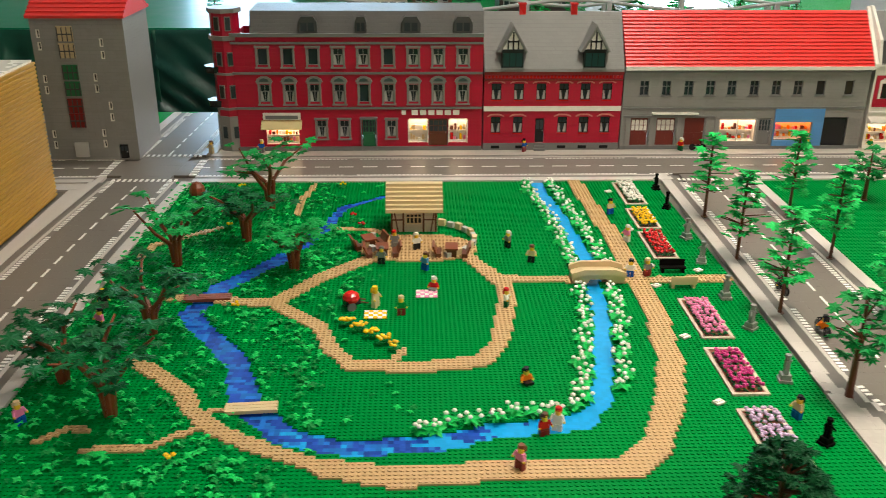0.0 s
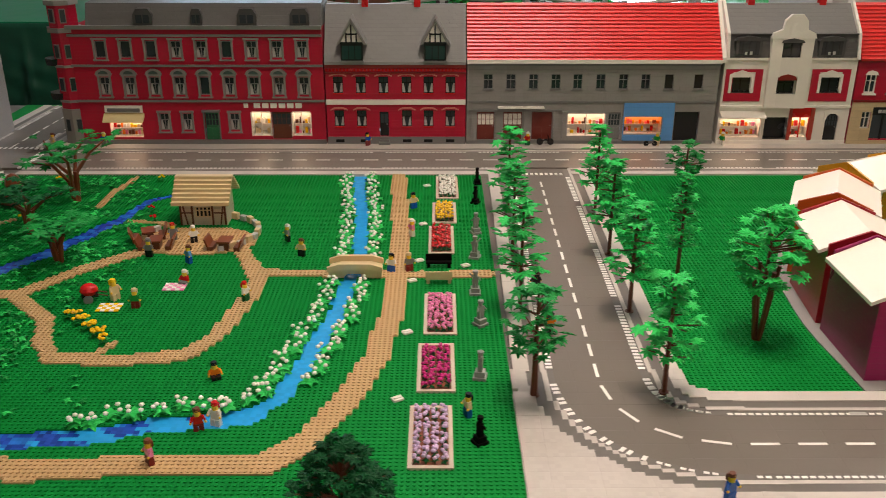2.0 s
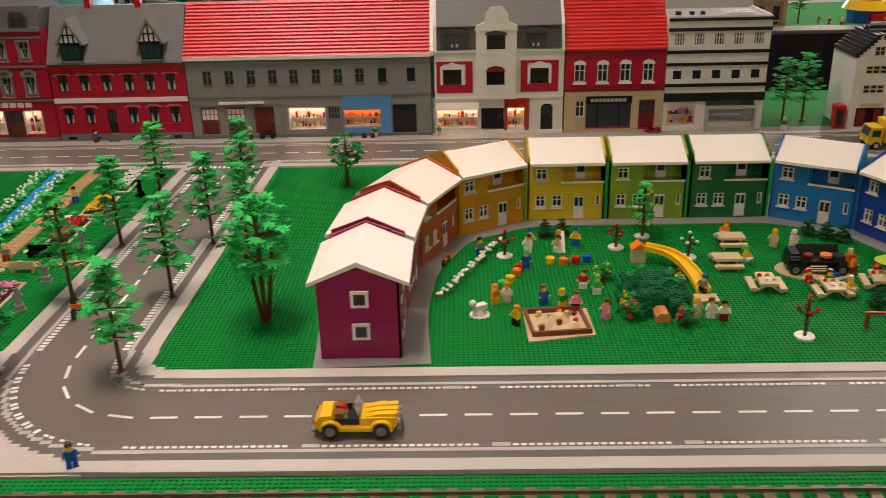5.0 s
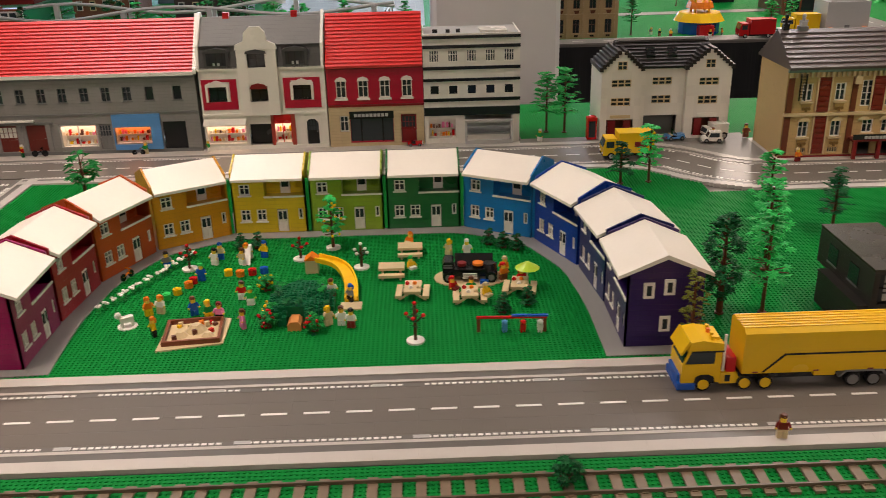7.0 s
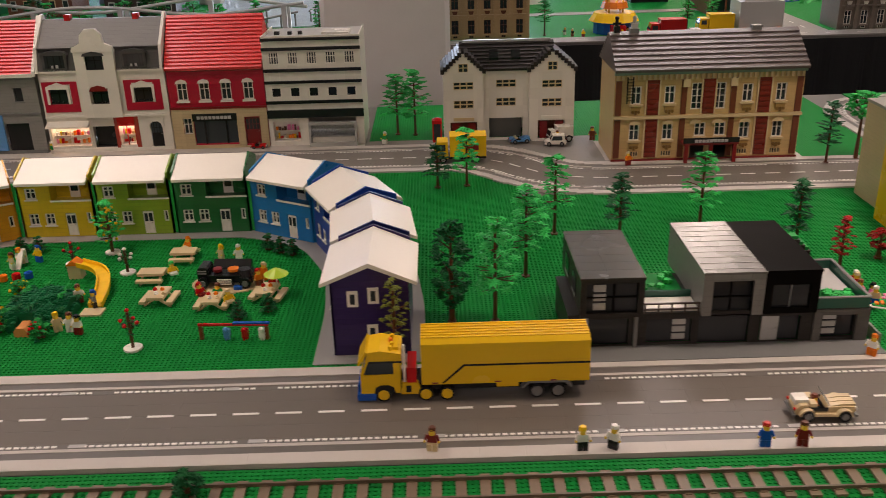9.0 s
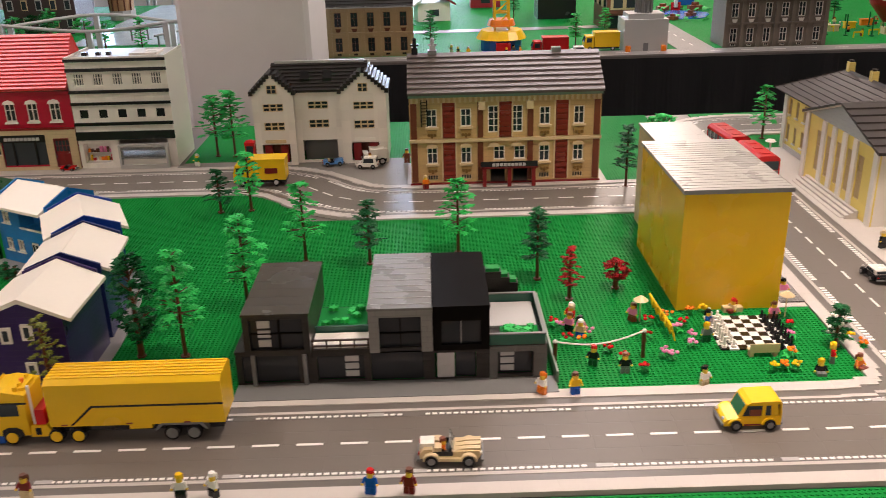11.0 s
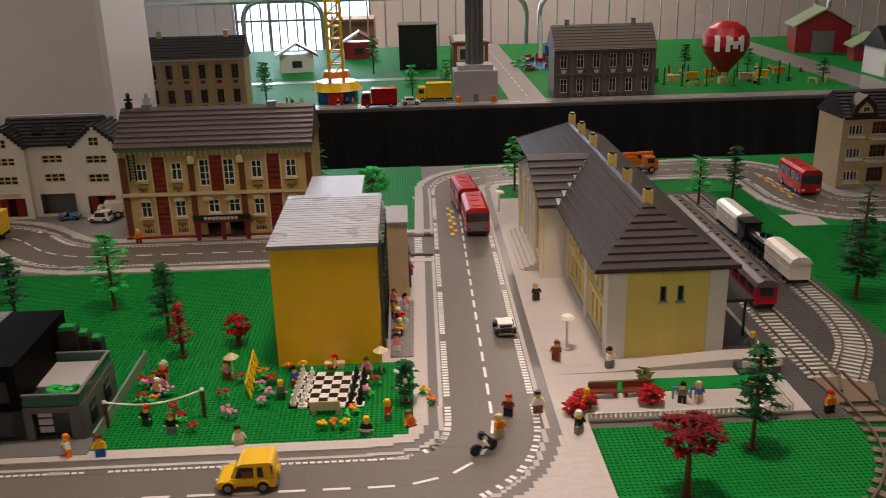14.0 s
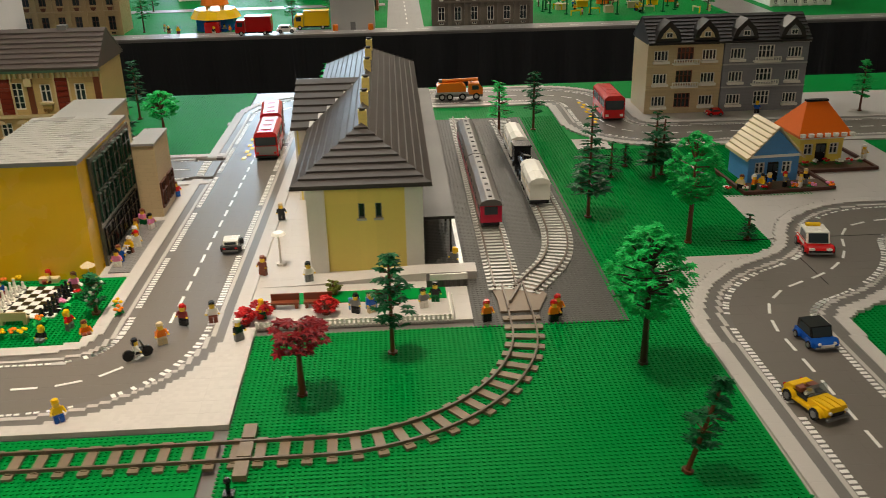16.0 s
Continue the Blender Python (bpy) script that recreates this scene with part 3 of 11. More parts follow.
solid("wall_west", Geo().box(-6.1, -6, -3.5, 9.2, -0.75, 2.62), WALL_PAINT, "off-white painted hall wall", "wall", kind="structure")
solid("wall_east", Geo().box(11, 11.1, -3.5, 9.2, -0.75, 2.62), WALL_PAINT, "off-white painted hall wall", "wall", kind="structure")
win = tagged(part("window_1", Geo().box(2.2, 3.5, 9.0, 9.03, -0.45, 1.9), DAY), "bright daylit window with thin dark bars", "window", kind="structure")
bars = Geo()
for k in range(5):
    bars.box(2.2 + 0.32 * k, 2.22 + 0.32 * k, 8.93, 8.98, -0.45, 1.9)
for k in range(5):
    bars.box(2.2, 3.5, 8.935, 8.975, -0.45 + 0.5 * k, -0.43 + 0.5 * k)
part("window_frame", bars, GREY, win)
win = tagged(part("window_2", Geo().box(-2.0, 0.2, 9.0, 9.03, 0.10, 1.9), DAY), "bright daylit window with thin dark bars", "window", kind="structure")
bars = Geo()
for k in range(8):
    bars.box(-2.0 + 0.31 * k, -1.98 + 0.31 * k, 8.93, 8.98, 0.1, 1.9)
part("window_frame", bars, GREY, win)
for x0, x1, y0, y1 in ((2.12, 2.64, 3.68, 4.30),):
    solid("column", Geo().prism([(x0 + 0.02, y0), (x1 - 0.02, y0), (x1, y0 + 0.02), (x1, y1), (x0, y1), (x0, y0 + 0.02)], "z", -0.75, 2.62), COLUMN_PAINT, "broad square pale grey painted hall column", "column", kind="structure")
# unseen housings for the lamps above, the added fill ones too
for lx, ly, watts, cone, wide in LAMP_PLACES:
    lamp, w = thing("ceiling_light", pose(lx, ly, 2.62), "unseen square white light panel overhead" if wide < 0.5 else "long white ceiling light panel", "lamp", "ceiling lights"), wide / 2 + 0.12
    part("frame", Geo().box(-w - 0.03, w + 0.03, -0.32, -0.29, -0.07, 0).box(-w - 0.03, w + 0.03, 0.29, 0.32, -0.07, 0).box(-w - 0.03, -w, -0.29, 0.29, -0.07, 0).box(w, w + 0.03, -0.29, 0.29, -0.07, 0), WHITE, lamp)
    part("diffuser", Geo().box(-w, w, -0.29, 0.29, -0.03, -0.02), LAMP_GLOW, lamp)

# the far display table with its cloth skirt
solid("far_tabletop", Geo().box(-2.2, 9, 4.28, 6.9, -0.04, -0.004), KERB_DARK, "tabletop of the far display", "table", kind="structure")


def cloth(name, x0, x1, y, z0, z1, mat, label, depth=0.012, freq=26):
    n = int((x1 - x0) / 0.02)
    g = Geo()
    v, f = [], []
    for k in range(n + 1):
        x = x0 + (x1 - x0) * k / n
        w = depth * (math.sin(x * freq) + 0.6 * math.sin(x * freq * 2.3 + 1.1))
        for z, q in ((z1, 0.2), ((z0 + z1) / 2, 0.8), (z0, 1.0)):
            v.append((x, y + w * q, z))
    for k in range(n):
        for j in range(2):
            a = 3 * k + j
            f.append((a, a + 1, a + 4, a + 3))
    g.add(v, f)
    ob = solid(name, g, mat, label, "table skirt", kind="structure")
    mod = ob.modifiers.new("thickness", "SOLIDIFY")
    mod.thickness = 0.003
    return ob


cloth("table_skirt", 0.4, 9, 4.24, -0.75, -0.006, CLOTH_BLACK, "black cloth skirt hanging from the far table")
solid("raised_tabletop", Geo().box(-2.2, -0.2, 4.27, 6.9, -0.004, 0.100), plastic("green_sheet", (0.01, 0.26, 0.11), 0.3, "", 0.2), "raised end of the far display under bright green sheet", "table", kind="structure")
for x0, x1, ma, label, slant in ((-2.2, -1.03, plastic("green_sheet_dull", (0.008, 0.075, 0.042), 0.34, "", 0.4), "dull green plastic sheet hanging from the far table", 3.0), (-1.05, 0.4, CLOTH_GREEN, "dark green tarpaulin hanging in slanting folds", -17.0)):
    v, f, nx, nz = [], [], 90, 36
    for i in range(nx + 1):
        for j in range(nz + 1):
            x, z = x0 + (x1 - x0) * i / nx, 0.098 - 0.84 * j / nz
            fall = min(1.0, j / 9)
            phase = 26 * x + slant * (0.1 - z) * 1.6
            crease = (1 - abs(math.sin(0.5 * phase + 0.7 * math.sin(5 * z)))) ** 3
            v.append((x, 4.235 - fall * (0.014 + 0.034 * crease + 0.009 * math.sin(1.7 * phase + 1) + 0.005 * math.sin(60 * z + 31 * x) + 0.003 * math.sin(140 * z - 66 * x)), z))
    f = [(i * (nz + 1) + j, i * (nz + 1) + j + 1, (i + 1) * (nz + 1) + j + 1, (i + 1) * (nz + 1) + j) for i in range(nx) for j in range(nz)]
    ob = solid("green_tarpaulin", Geo().add(v, f), ma, label, "table skirt", kind="structure")
    ob.data.shade_smooth()
    ob.modifiers.new("thickness", "SOLIDIFY").thickness = 0.003
solid("front_skirt", Geo().box(-1.7, 4.0, 1.040, 1.050, -0.75, -0.03), CLOTH_BLACK, "black cloth under the front edge of the table", "table skirt", kind="structure")

# dark joints where the plates of the winding street meet
for xa, xb, ya, yb in ((5.1062, 5.1076, 1.412, 1.631), (4.985, 5.33, 1.6312, 1.6326)):
    solid("road_joint", Geo().box(xa, xb, ya, yb, 0.002, 0.0034), BLACK, "dark joint between two road plates", "road joint", kind="structure")


# ---- building kit ----
def holed_wall(geo, x0, x1, z0, z1, y0, y1, holes, mi=0):
    """A wall from y0 (front) to y1 with rectangular openings (xa, xb, za, zb) right through it."""
    xs = sorted({x0, x1, *[min(max(q, x0), x1) for h in holes for q in h[:2]]})
    zs = sorted({z0, z1, *[min(max(q, z0), z1) for h in holes for q in h[2:]]})
    for xa, xb in zip(xs, xs[1:]):
        for za, zb in zip(zs, zs[1:]):
            cx, cz = (xa + xb) / 2, (za + zb) / 2
            if not any(h[0] < cx < h[1] and h[2] < cz < h[3] for h in holes):
                geo.add([(xa, y0, za), (xb, y0, za), (xb, y0, zb), (xa, y0, zb)], [(0, 1, 2, 3)], mi)
                geo.add([(xa, y1, za), (xb, y1, za), (xb, y1, zb), (xa, y1, zb)], [(3, 2, 1, 0)], mi)
    for xa, xb, za, zb in holes:
        geo.add([(x, y, z) for y in (y0, y1) for x, z in ((xa, za), (xb, za), (xb, zb), (xa, zb))], [(0, 1, 5, 4), (1, 2, 6, 5), (2, 3, 7, 6), (3, 0, 4, 7)], mi)
    geo.add([(x, y, z) for y in (y0, y1) for x, z in ((x0, z0), (x1, z0), (x1, z1), (x0, z1))], [(0, 1, 5, 4), (1, 2, 6, 5), (2, 3, 7, 6), (3, 0, 4, 7)], mi)
    return geo


WINDOWS = {}


def window_meshes(w, h, style, frame_mat, pane_mat):
    key = (round(w, 4), round(h, 4), style, frame_mat.name, pane_mat.name)
    if key not in WINDOWS:
        t = 0.0026 if frame_mat is WHITE else 0.0016
        ups, lies = [], []
        if "cross" in style:
            ups.append((-t * 0.45, t * 0.45))
            lies.append((h * 0.60, h * 0.60 + 0.0014))
        if "grid" in style:
            ups = [(-w / 6 - 0.0016, -w / 6 + 0.0016), (w / 6 - 0.0016, w / 6 + 0.0016)]
            lies = [(h / 2 - 0.0016, h / 2 + 0.0016)]
        if "rows" in style:
            lies = [(h * k / 4 - 0.0006, h * k / 4 + 0.0006) for k in (1, 2, 3)]
        if "cols" in style:
            ups = [(w * k / 4 - 0.0012, w * k / 4 + 0.0012) for k in (-1, 0, 1)]
        us = [-w / 2 + t] + [q for pair in ups for q in pair] + [w / 2 - t]
        vs = [t] + [q for pair in lies for q in pair] + [h - t]
        g = holed_wall(Geo(), -w / 2, w / 2, 0, h, 0, 0.004, [(us[i], us[i + 1], vs[j], vs[j + 1]) for i in range(0, len(us), 2) for j in range(0, len(vs), 2)])
        if "sill" in style:
            g.box(-w / 2 - 0.003, w / 2 + 0.003, -0.004, 0.0, -0.003, 0.0)
        p = Geo().box(-w / 2 + t, w / 2 - t, 0.0042, 0.0052, t, h - t)
        if "curtain" in style:
            p.prism([(-w / 2 + t, t), (-w * 0.12, t), (-w * 0.28, h * 0.58), (-w / 2 + t, h * 0.6)], "y", 0.0036, 0.0041, 1)
            p.prism([(w / 2 - t, t), (w * 0.12, t), (w * 0.28, h * 0.58), (w / 2 - t, h * 0.6)], "y", 0.0036, 0.0041, 1)
        made = g.mesh("window", frame_mat)
        bm = bmesh.new()
        bm.from_mesh(made)
        bmesh.ops.remove_doubles(bm, verts=bm.verts, dist=1e-6)
        bm.to_mesh(made)
        bm.free()
        WINDOWS[key] = (made, p.mesh("pane", [pane_mat, LIGHT_GREY]))
    return WINDOWS[key]


def window(parent, x, z, w, h, y=0.0, style="cross", frame_mat=None, pane_mat=None, at=None):
    """x: middle, z: foot, y: the wall's face; set a little back in its opening."""
    fr, pa = window_meshes(w, h, style, frame_mat or GREY, pane_mat or GLASS)
    m = (at or Matrix()) @ pose(x, y + 0.0015, z)
    ob = part("window", fr, None, parent, "", m)
    part("pane", pa, None, ob)
    return ob


def hole(x, z, w, h):
    return (x - w / 2, x + w / 2, z, z + h)


def door(parent, x, z, w, h, y=0.0, mat=None, glazed=True, at=None, label="", pane=None):
    g = Geo().box(-w / 2, w / 2, 0, 0.004, 0, h)
    g.box(-w / 2 + 0.002, -0.001, -0.0008, 0, 0.003, h * 0.45).box(0.001, w / 2 - 0.002, -0.0008, 0, 0.003, h * 0.45)
    if glazed:
        g.box(-w / 2 + 0.002, w / 2 - 0.002, -0.0006, 0, h * 0.55, h - 0.004, 1)
    ob = part("door", g, [mat or BROWN, pane or GLASS], parent, label, (at or Matrix()) @ pose(x, y + 0.003, z))
    for q in ((-0.25, 0.0, 0.25) if w > 0.03 else (0.0,)) if glazed else ():
        part("muntin", Geo().box(q * w - 0.0009, q * w + 0.0009, -0.0016, -0.0006, h * 0.55, h - 0.004), mat or BROWN, ob)
    if glazed and w > 0.03:
        part("muntin", Geo().box(-w / 2 + 0.002, w / 2 - 0.002, -0.0013, -0.0006, h * 0.74, h * 0.76), mat or BROWN, ob)
    part("handle", Geo().cyl(w / 2 - 0.004, h * 0.5, -0.003, 0, 0.0011, 6, 0, None, "y"), LIGHT_GREY, ob)
    return ob


def saw_roof(geo, x0, x1, y0, z0, y1, z1, n, mi=0, thick=0.004):
    """Overlapping rows of roof bricks from the eave (y0, z0) up to the ridge (y1, z1)."""
    for k in range(n):
        a, b = k / n, (k + 1) / n
        ya, za, yb, zb = y0 + (y1 - y0) * a, z0 + (z1 - z0) * a, y0 + (y1 - y0) * b, z0 + (z1 - z0) * b
        out = math.copysign(0.0022, y0 - y1)
        geo.prism([(ya, za - thick), (ya, za + 0.0012), (ya + out, za + 0.0012), (ya + out, za + 0.0034), (yb, zb + 0.0004), (yb, zb - thick)], "x", x0, x1, mi)
    return geo


def roof_rows(parent, mat, x0, x1, y0, y1, ym, z0, zr, n, label, thick=0.004):
    """A gable roof: a core under overlapping rows of roof bricks on both slopes."""
    core = part("roof", Geo().prism([(y0, z0 - 0.004), (y1, z0 - 0.004), (ym, zr - 0.004)], "x", x0 + 0.001, x1 - 0.001), mat, parent, label)
    for s in (y0, y1):
        for k in range(n):
            row = saw_roof(Geo(), x0, x1, s + (ym - s) * k / n, z0 + (zr - z0) * k / n, s + (ym - s) * (k + 1) / n, z0 + (zr - z0) * (k + 1) / n, 1, 0, thick)
            part("roof_course", row, mat, core)
    return core


def pieces(name, boxes, mat, parent, label=""):
    for q in boxes:
        part(name, Geo().box(*q), mat, parent, label)


def shell(parent, w, d, h, mat, holes, inner=0.004, back=True):
    """Four walls with openings in the front one."""
    g = holed_wall(Geo(), 0, w, 0, h, 0, inner, holes)
    part("front_wall", g, mat, parent)
    part("side_wall", Geo().box(0, inner, inner, d - inner, 0, h), mat, parent)
    part("side_wall", Geo().box(w - inner, w, inner, d - inner, 0, h), mat, parent)
    part("back_wall", Geo().box(0, w, d - inner, d, 0, h), mat, parent)


GOODS = [RED, TAN, BROWN, ORANGE, PINK, BROWN, TAN, WHITE, YELLOW]


def shop(parent, x, z, w, h, glow=None, deep=0.035, seed=1, frame=None):
    """A lit shop window: a small room behind the opening, with shelves of goods under a lamp strip."""
    rng = random.Random(seed)
    x0, x1 = x - w / 2, x + w / 2
    g = Geo().box(x0, x1, deep, deep + 0.002, z, z + h).box(x0, x1, 0.005, deep, z - 0.002, z)
    g.box(x0 - 0.002, x0, 0.005, deep, z, z + h).box(x1, x1 + 0.002, 0.005, deep, z, z + h)
    room = part("shop_room", g, WHITE, parent)
    part("lamp_strip", Geo().box(x0, x1, 0.008, deep, z + h - 0.002, z + h), glow or LIT, room, "glowing warm lamp panel")
    goods = Geo()
    for level in range(2):
        zz = z + 0.002 + level * h * 0.42
        goods.box(x0 + 0.002, x1 - 0.002, deep - 0.016, deep - 0.002, zz, zz + 0.0015, 7)
        q = x0 + 0.004
        while q < x1 - 0.008:
            bw, bh = rng.uniform(0.004, 0.009), rng.uniform(0.005, h * 0.28)
            goods.box(q, q + bw, deep - 0.014, deep - 0.006, zz + 0.0015, zz + 0.0015 + bh, rng.randrange(9))
            q += bw + rng.uniform(0.001, 0.004)
    tagged(part("shelf_stock", goods, GOODS, room, "small bright toy goods on shelves"), kind="stuff")
    if frame:
        part("shop_frame", Geo().box(x0 - 0.003, x0, -0.002, 0.005, z, z + h).box(x1, x1 + 0.003, -0.002, 0.005, z, z + h).box(x0, x1, -0.002, 0.005, z + h, z + h + 0.003).box(x - 0.001, x + 0.001, -0.001, 0.004, z, z + h), frame, parent)


def bars_sign(parent, x0, x1, z0, z1, count, mat, y=-0.003, label="plain white letter blocks"):
    """Lettering shown as plain upright bars."""
    step = (x1 - x0) / count
    for k in range(count):
        a = x0 + step * k
        part("sign_bar", Geo().box(a, a + step * 0.76, y, y + 0.003, z0, z1), mat, parent, label)


Y_ROW = 2.64
# the tall corner house, red brick over shop windows
X = -0.375
W = 0.686
house = thing("corner_building", pose(X, Y_ROW, 0.0012), "red brick toy corner building with grey window surrounds", "building", "street row")
wins, holes = [], []
for k in range(9):
    x = -0.295 - X + 0.0688 * k
    wins += [(x, 0.243, 0.028, 0.045), (x, 0.140, 0.027, 0.049)]
for x in (-0.142, -0.078, 0.055):
    wins.append((x - X, 0.040, 0.026, 0.047))
holes = [hole(*w) for w in wins]
SHOPS = [(-0.2525 - X, 0.018, 0.092, 0.048), (0.130 - X, 0.022, 0.052, 0.068), (0.243 - X, 0.022, 0.050, 0.068)]
holes += [hole(*q) for q in SHOPS] + [hole(-0.009 - X, 0.010, 0.040, 0.082), hole(0.187 - X, 0.014, 0.055, 0.078)]
shell(house, W, 0.17, 0.325, RED_BRICK, holes)
for i, (x, z, w, h) in enumerate(wins):
    window(house, x, z, w, h, 0, "" if i in (0, 2, 4, 9, 10) else "cross curtain", GREY_BRICK)
    if 0.1 < z < 0.2:
        part("tympanum", Geo().prism([(x - 0.014, z + h + 0.0095), (x + 0.014, z + h + 0.0095), (x + 0.010, z + h + 0.016), (x, z + h + 0.0195), (x - 0.010, z + h + 0.016)], "y", -0.0062, -0.005), plastic("hood_green", (0.05, 0.085, 0.075), 0.3), house, "dark green panel in the window hood")
    g = Geo().box(x - w / 2 - 0.005, x - w / 2, -0.003, 0, z - 0.005, z + h + 0.003).box(x + w / 2, x + w / 2 + 0.005, -0.003, 0, z - 0.005, z + h + 0.003)
    g.box(x - w / 2 - 0.007, x + w / 2 + 0.007, -0.0045, 0, z + h + 0.003, z + h + 0.008).box(x - w / 2 - 0.007, x + w / 2 + 0.007, -0.0045, 0, z - 0.009, z - 0.005)
    if 0.1 < z < 0.2:
        g.prism([(x - 0.024, z + h + 0.008), (x + 0.024, z + h + 0.008), (x + 0.019, z + h + 0.017), (x + 0.008, z + h + 0.0235), (x - 0.008, z + h + 0.0235), (x - 0.019, z + h + 0.017)], "y", -0.005, 0)
    part("surround", g, SURROUND, house, "grey stone-like window surround")
for i, q in enumerate(SHOPS):
    shop(house, *q, seed=i, frame=WHITE if i else None)
door(house, -0.009 - X, 0.010, 0.036, 0.08, 0, GREEN_BOX, label="green panelled double door")
door(house, 0.187 - X, 0.014, 0.052, 0.076, 0, BROWN, label="dark brown shop door")
part("door_hood", Geo().box(-0.034 - X, 0.016 - X, -0.010, 0, 0.092, 0.098).box(-0.032 - X, -0.029 - X, -0.006, 0, 0.0, 0.092).box(0.011 - X, 0.014 - X, -0.006, 0, 0.0, 0.092), GREY, house)
part("awning", Geo().prism([(-0.022, 0.066), (-0.022, 0.069), (0.0, 0.088), (0.0, 0.078)], "x", -0.31 - X, -0.197 - X), CANVAS, house, "cream yellow shop awning")
part("shop_board", Geo().box(-0.305 - X, -0.2 - X, -0.005, 0, 0.090, 0.110), WHITE, house, "white shop board")
part("shop_board_panel", Geo().box(-0.298 - X, -0.207 - X, -0.0066, -0.005, 0.093, 0.103), GREY, house)
bars_sign(house, 0.112 - X, 0.252 - X, 0.103, 0.117, 6, WHITE)
part("sign_mark", Geo().box(0.084 - X, 0.096 - X, -0.003, 0, 0.104, 0.116), WHITE, house)
pieces("cornice", [(-0.004, W, -out, 0, z0, z1) for z0, z1, out in ((0.0, 0.012, 0.004), (0.120, 0.126, 0.005), (0.218, 0.224, 0.005), (0.300, 0.306, 0.004), (0.320, 0.330, 0.010))], GREY, house, "grey band course")
roof = Geo().prism([(-0.004, 0.325), (0.022, 0.386), (0.15, 0.392), (0.174, 0.325)], "x", 0.05, W)
part("roof", roof, SLATE, house, "dark grey mansard roof")
for x in (-0.168, -0.024, 0.112, 0.254):
    x -= X
    s = 0.6 if abs(x + X + 0.024) < 0.01 else 1.0
    d = part("dormer", Geo().prism([(x - 0.026 * s, 0.33), (x + 0.026 * s, 0.33), (x + 0.026 * s, 0.358), (x + 0.016 * s, 0.374), (x - 0.016 * s, 0.374), (x - 0.026 * s, 0.358)], "y", -0.004, 0.03), DORMER_DARK, house, "dark arched dormer")
    part("pane", Geo().box(x - 0.018 * s, x - 0.002, -0.006, -0.004, 0.336, 0.358).box(x + 0.002, x + 0.018 * s, -0.006, -0.004, 0.336, 0.358), GLASS, d)
tower = part("corner_turret", Geo().cyl(-0.022, 0.035, 0.0, 0.382, 0.040, 8), RED_BRICK, house, "octagonal red and grey corner turret")
for z0, z1, r in ((0.0, 0.10, 0.042), (0.31, 0.322, 0.048), (0.382, 0.394, 0.047), (0.215, 0.222, 0.043), (0.118, 0.125, 0.043)):
    part("turret_band", Geo().cyl(-0.022, 0.035, z0, z1, r, 8), SURROUND, tower, "grey turret band")
for z in (0.035, 0.15, 0.24, 0.335):
    for a in (-67.5, -112.5):
        part("turret_window", Geo().box(-0.008, 0.008, -0.0405, -0.036, z, z + 0.038).box(-0.0062, 0.0062, -0.0412, -0.0405, z + 0.003, z + 0.035, 1), [GREY, GLASS], tower, "", pose(-0.022, 0.035, 0, 0, 0, a + 90))
for z in (0.125, 0.22):
    part("balcony", Geo().cyl(-0.055, 0.03, z, z + 0.003, 0.03, 8, 0).cyl(-0.055, 0.03, z + 0.003, z + 0.018, 0.03, 8, 0, 0.032), BLACK, tower, "small black corner balcony")

# the red house with a pale grey roof and two dormers
X, W = 0.315, 0.390
house = thing("red_townhouse", pose(X, Y_ROW, 0.0012), "red brick toy townhouse with a pale grey roof and two dormers", "building", "street row")
XS = [0.350, 0.413, 0.476, 0.540, 0.601, 0.662]
wins = [(x - X, z, 0.027, 0.046) for i, x in enumerate(XS) for z in (0.050, 0.145) if not (i == 2 and z < 0.1)]
shell(house, W, 0.18, 0.225, RED_BRICK, [hole(*w) for w in wins] + [hole(0.476 - X, 0.022, 0.026, 0.07)])
for x, z, w, h in wins:
    window(house, x, z, w, h, 0, "cross curtain", BLACK)
    part("arch", Geo().prism([(x - 0.024, z + h), (x - 0.024, z + h + 0.003), (x - 0.012, z + h + 0.009), (x + 0.012, z + h + 0.009), (x + 0.024, z + h + 0.003), (x + 0.024, z + h), (x + 0.010, z + h + 0.005), (x - 0.010, z + h + 0.005)], "y", -0.003, 0), plastic("arch_red", (0.60, 0.20, 0.17), 0.32), house)
    part("sill", Geo().box(x - 0.014, x + 0.014, -0.003, 0, z - 0.003, z), RED, house)
door(house, 0.476 - X, 0.022, 0.024, 0.068, 0, BLACK)
part("steps", Geo().box(0.46 - X, 0.492 - X, -0.016, 0, 0, 0.007).box(0.463 - X, 0.489 - X, -0.010, 0, 0.007, 0.014).box(0.465 - X, 0.487 - X, -0.005, 0, 0.014, 0.021), GREY, house)
part("white_band", Geo().box(0, W, -0.004, 0, 0.113, 0.127), WHITE, house, "broad white band course")
part("plinth", Geo().box(0, W, -0.003, 0, 0, 0.020), GREY, house)
for x in (0.350, 0.42, 0.54, 0.60, 0.662):
    part("cellar_window", Geo().box(x - X - 0.012, x - X + 0.012, -0.004, -0.003, 0.005, 0.013), BLACK, house)
pieces("frieze", [(0, W, -0.004, 0, 0.198, 0.203), (0, W, -0.006, 0, 0.216, 0.226)], DARK_RED, house)
teeth = Geo()
for k in range(40):
    teeth.box(0.002 + k * 0.0097, 0.007 + k * 0.0097, -0.005, 0, 0.207, 0.213)
tagged(part("dentils", teeth, RED, house), kind="stuff")
part("roof", Geo().prism([(-0.008, 0.225), (-0.006, 0.232), (0.085, 0.376), (0.095, 0.376), (0.186, 0.232), (0.186, 0.225)], "x", 0, W), ROOF_GREY, house, "pale grey slate-like roof")
